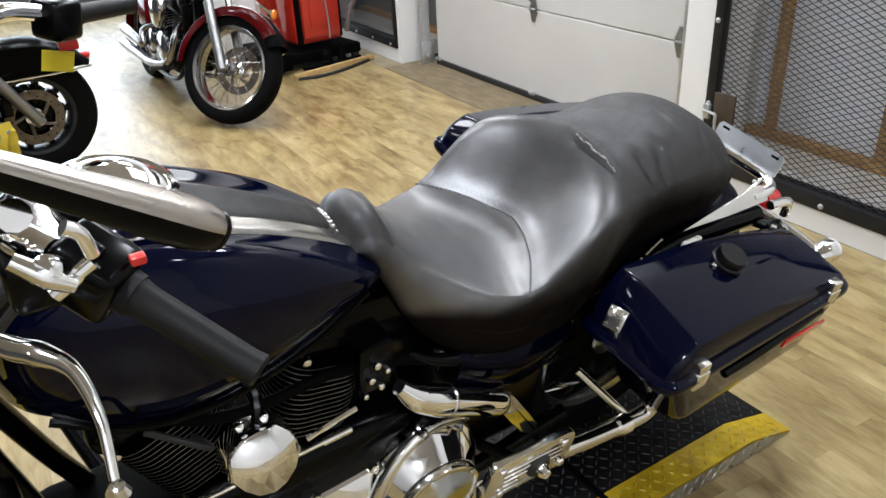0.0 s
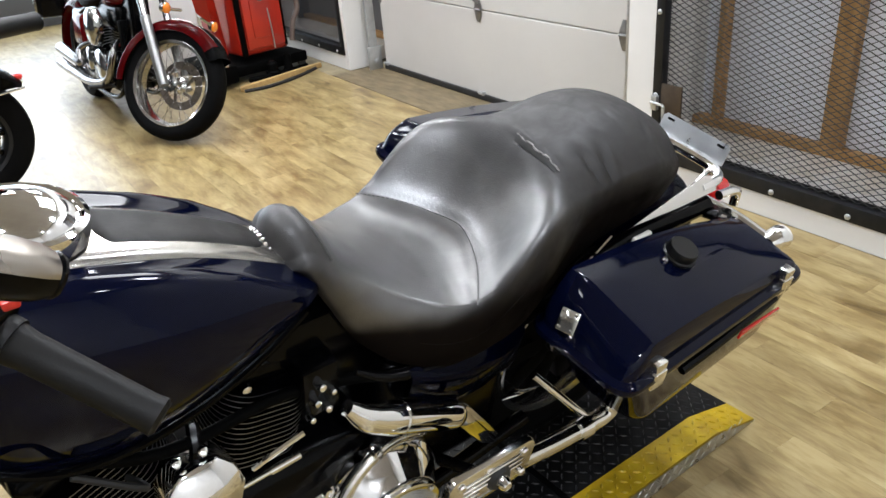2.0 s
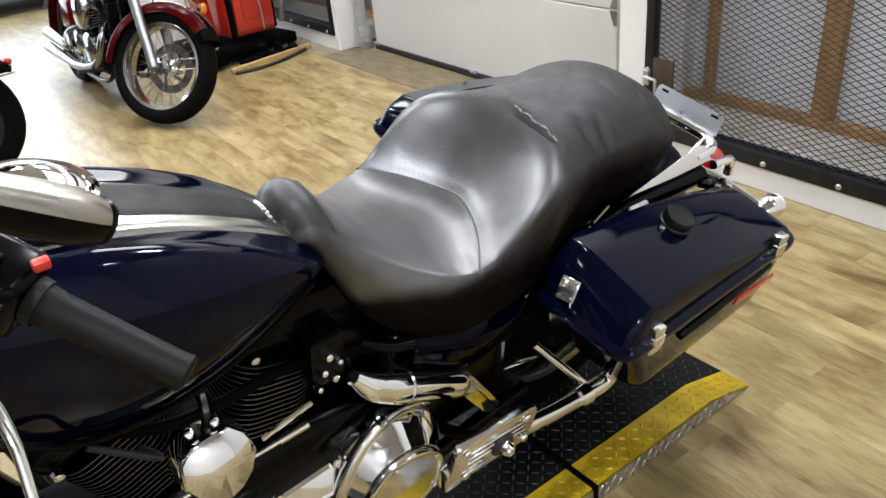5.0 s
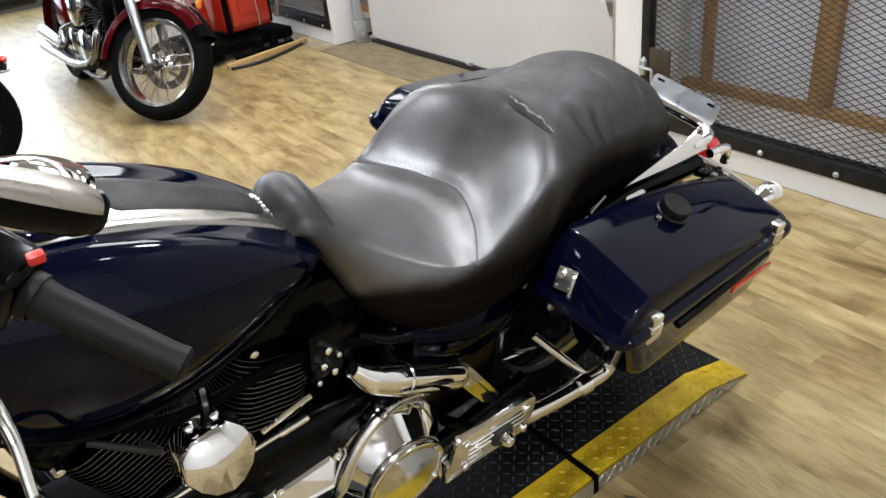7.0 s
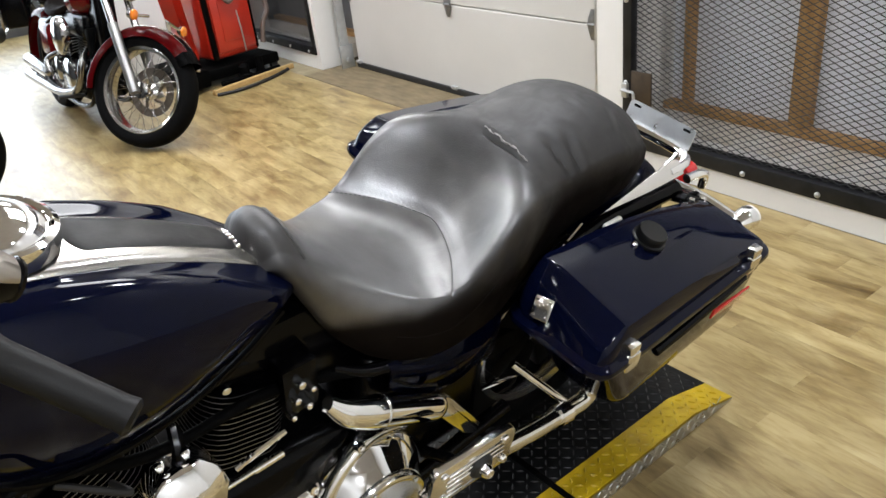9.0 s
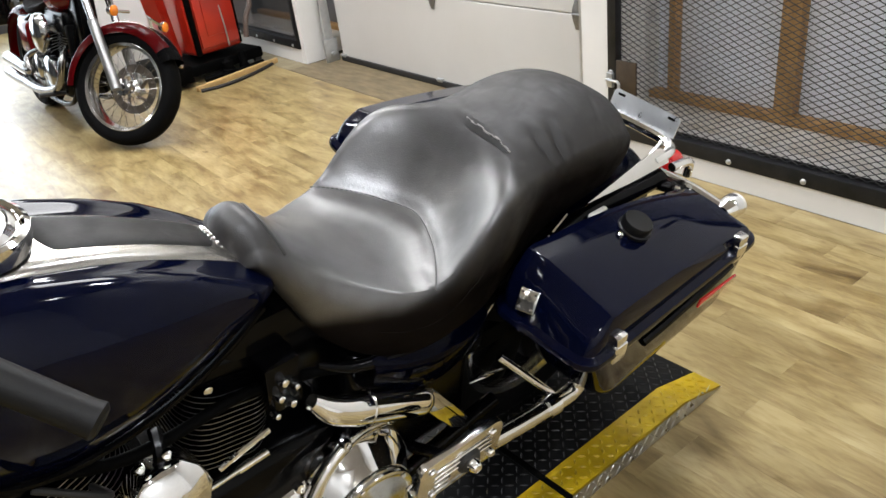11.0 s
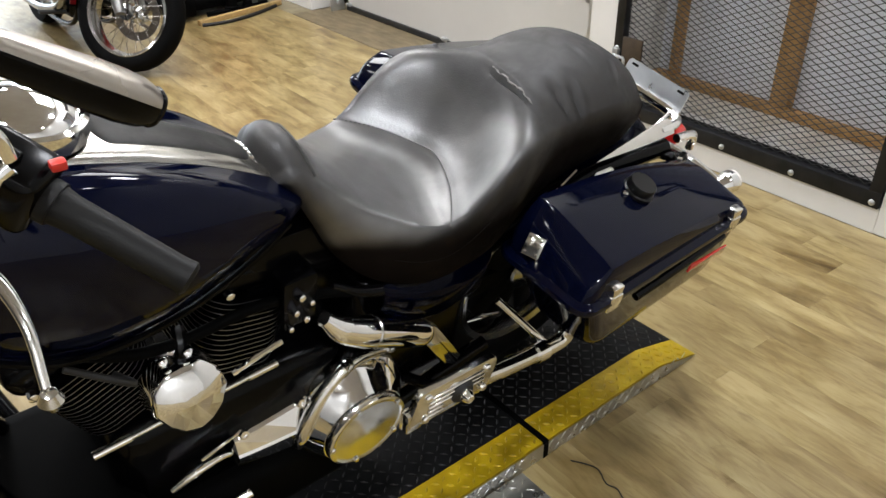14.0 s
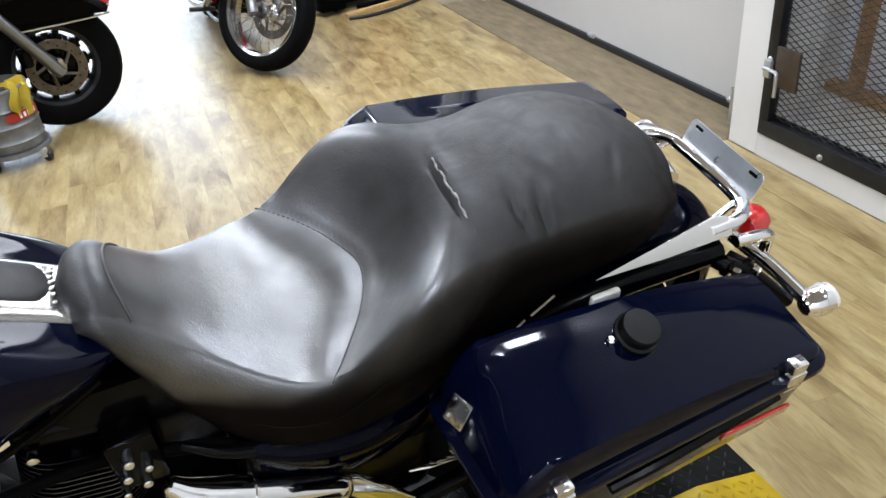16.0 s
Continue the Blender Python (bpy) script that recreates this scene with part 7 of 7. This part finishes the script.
# ---- floor planks ----
def floor_planks():
    fl = bpy.data.objects["floor"]
    wid, ln, gap = 0.112, 0.92, 0.0004
    meshes = {}

    def plank_mesh(w, l):
        key = (round(w, 3), round(l, 3))
        if key not in meshes:
            bm = boxed((-w / 2, -l / 2, -0.004), (w / 2, l / 2, 0.0))
            for f in list(bm.faces):
                if f.normal.z < -0.9:
                    bm.faces.remove(f)
            me = bm_mesh("plank", bm, False)
            me.materials.append(PLANK)
            meshes[key] = me
        return meshes[key]

    rng = random.Random(7)
    x = 2.74
    rest_v, rest_f = [], []
    while x > -4.9:
        y = -2.9 + rng.random() * ln
        while y < 10.9:
            if y + ln < Y0 + 0.02:
                y += ln
                continue
            near = x > -0.6 and 0.9 < y + ln and y < 6.9
            l0, l1 = y, min(y + ln, 10.95)
            if near:
                ob = new("plank", plank_mesh(wid - gap, l1 - l0 - gap))
                ob.location = (x - wid / 2, (l0 + l1) / 2, 0)
                ob.parent = fl
            else:
                k = len(rest_v)
                l0 = max(l0, Y0)
                rest_v += [(x - wid + gap, l0, -0.0003), (x, l0, -0.0003), (x, l1 - gap, -0.0003), (x - wid + gap, l1 - gap, -0.0003)]
                rest_f.append((k, k + 1, k + 2, k + 3))
            y += ln
        x -= wid
    # boards along the wall and the door sill
    y = 0.4
    while y < 3.35:
        l1 = min(y + 0.92, 3.36)
        ob = new("plank", plank_mesh(0.158 - gap, l1 - y - gap))
        ob.location = (2.821, (y + l1) / 2, -0.0005)
        ob.parent = fl
        y = l1
    y = 3.362
    while y < 6.1:
        l1 = min(y + 1.4, 6.165)
        ob = part("threshold_board", boxed((2.743, y, -0.004), (3.117, l1 - 0.002, 0.001), 0.001, 1), THRESHOLD, fl, "stained brown board along the door sill", smooth=False)
        y = l1
    me = bpy.data.meshes.new("far_planks")
    me.from_pydata(rest_v, [], rest_f)
    me.materials.append(PLANK)
    ob = new("far_planks", me)
    ob.parent = fl
    tagged(ob, "pale oak vinyl planks", kind="stuff")


floor_planks()
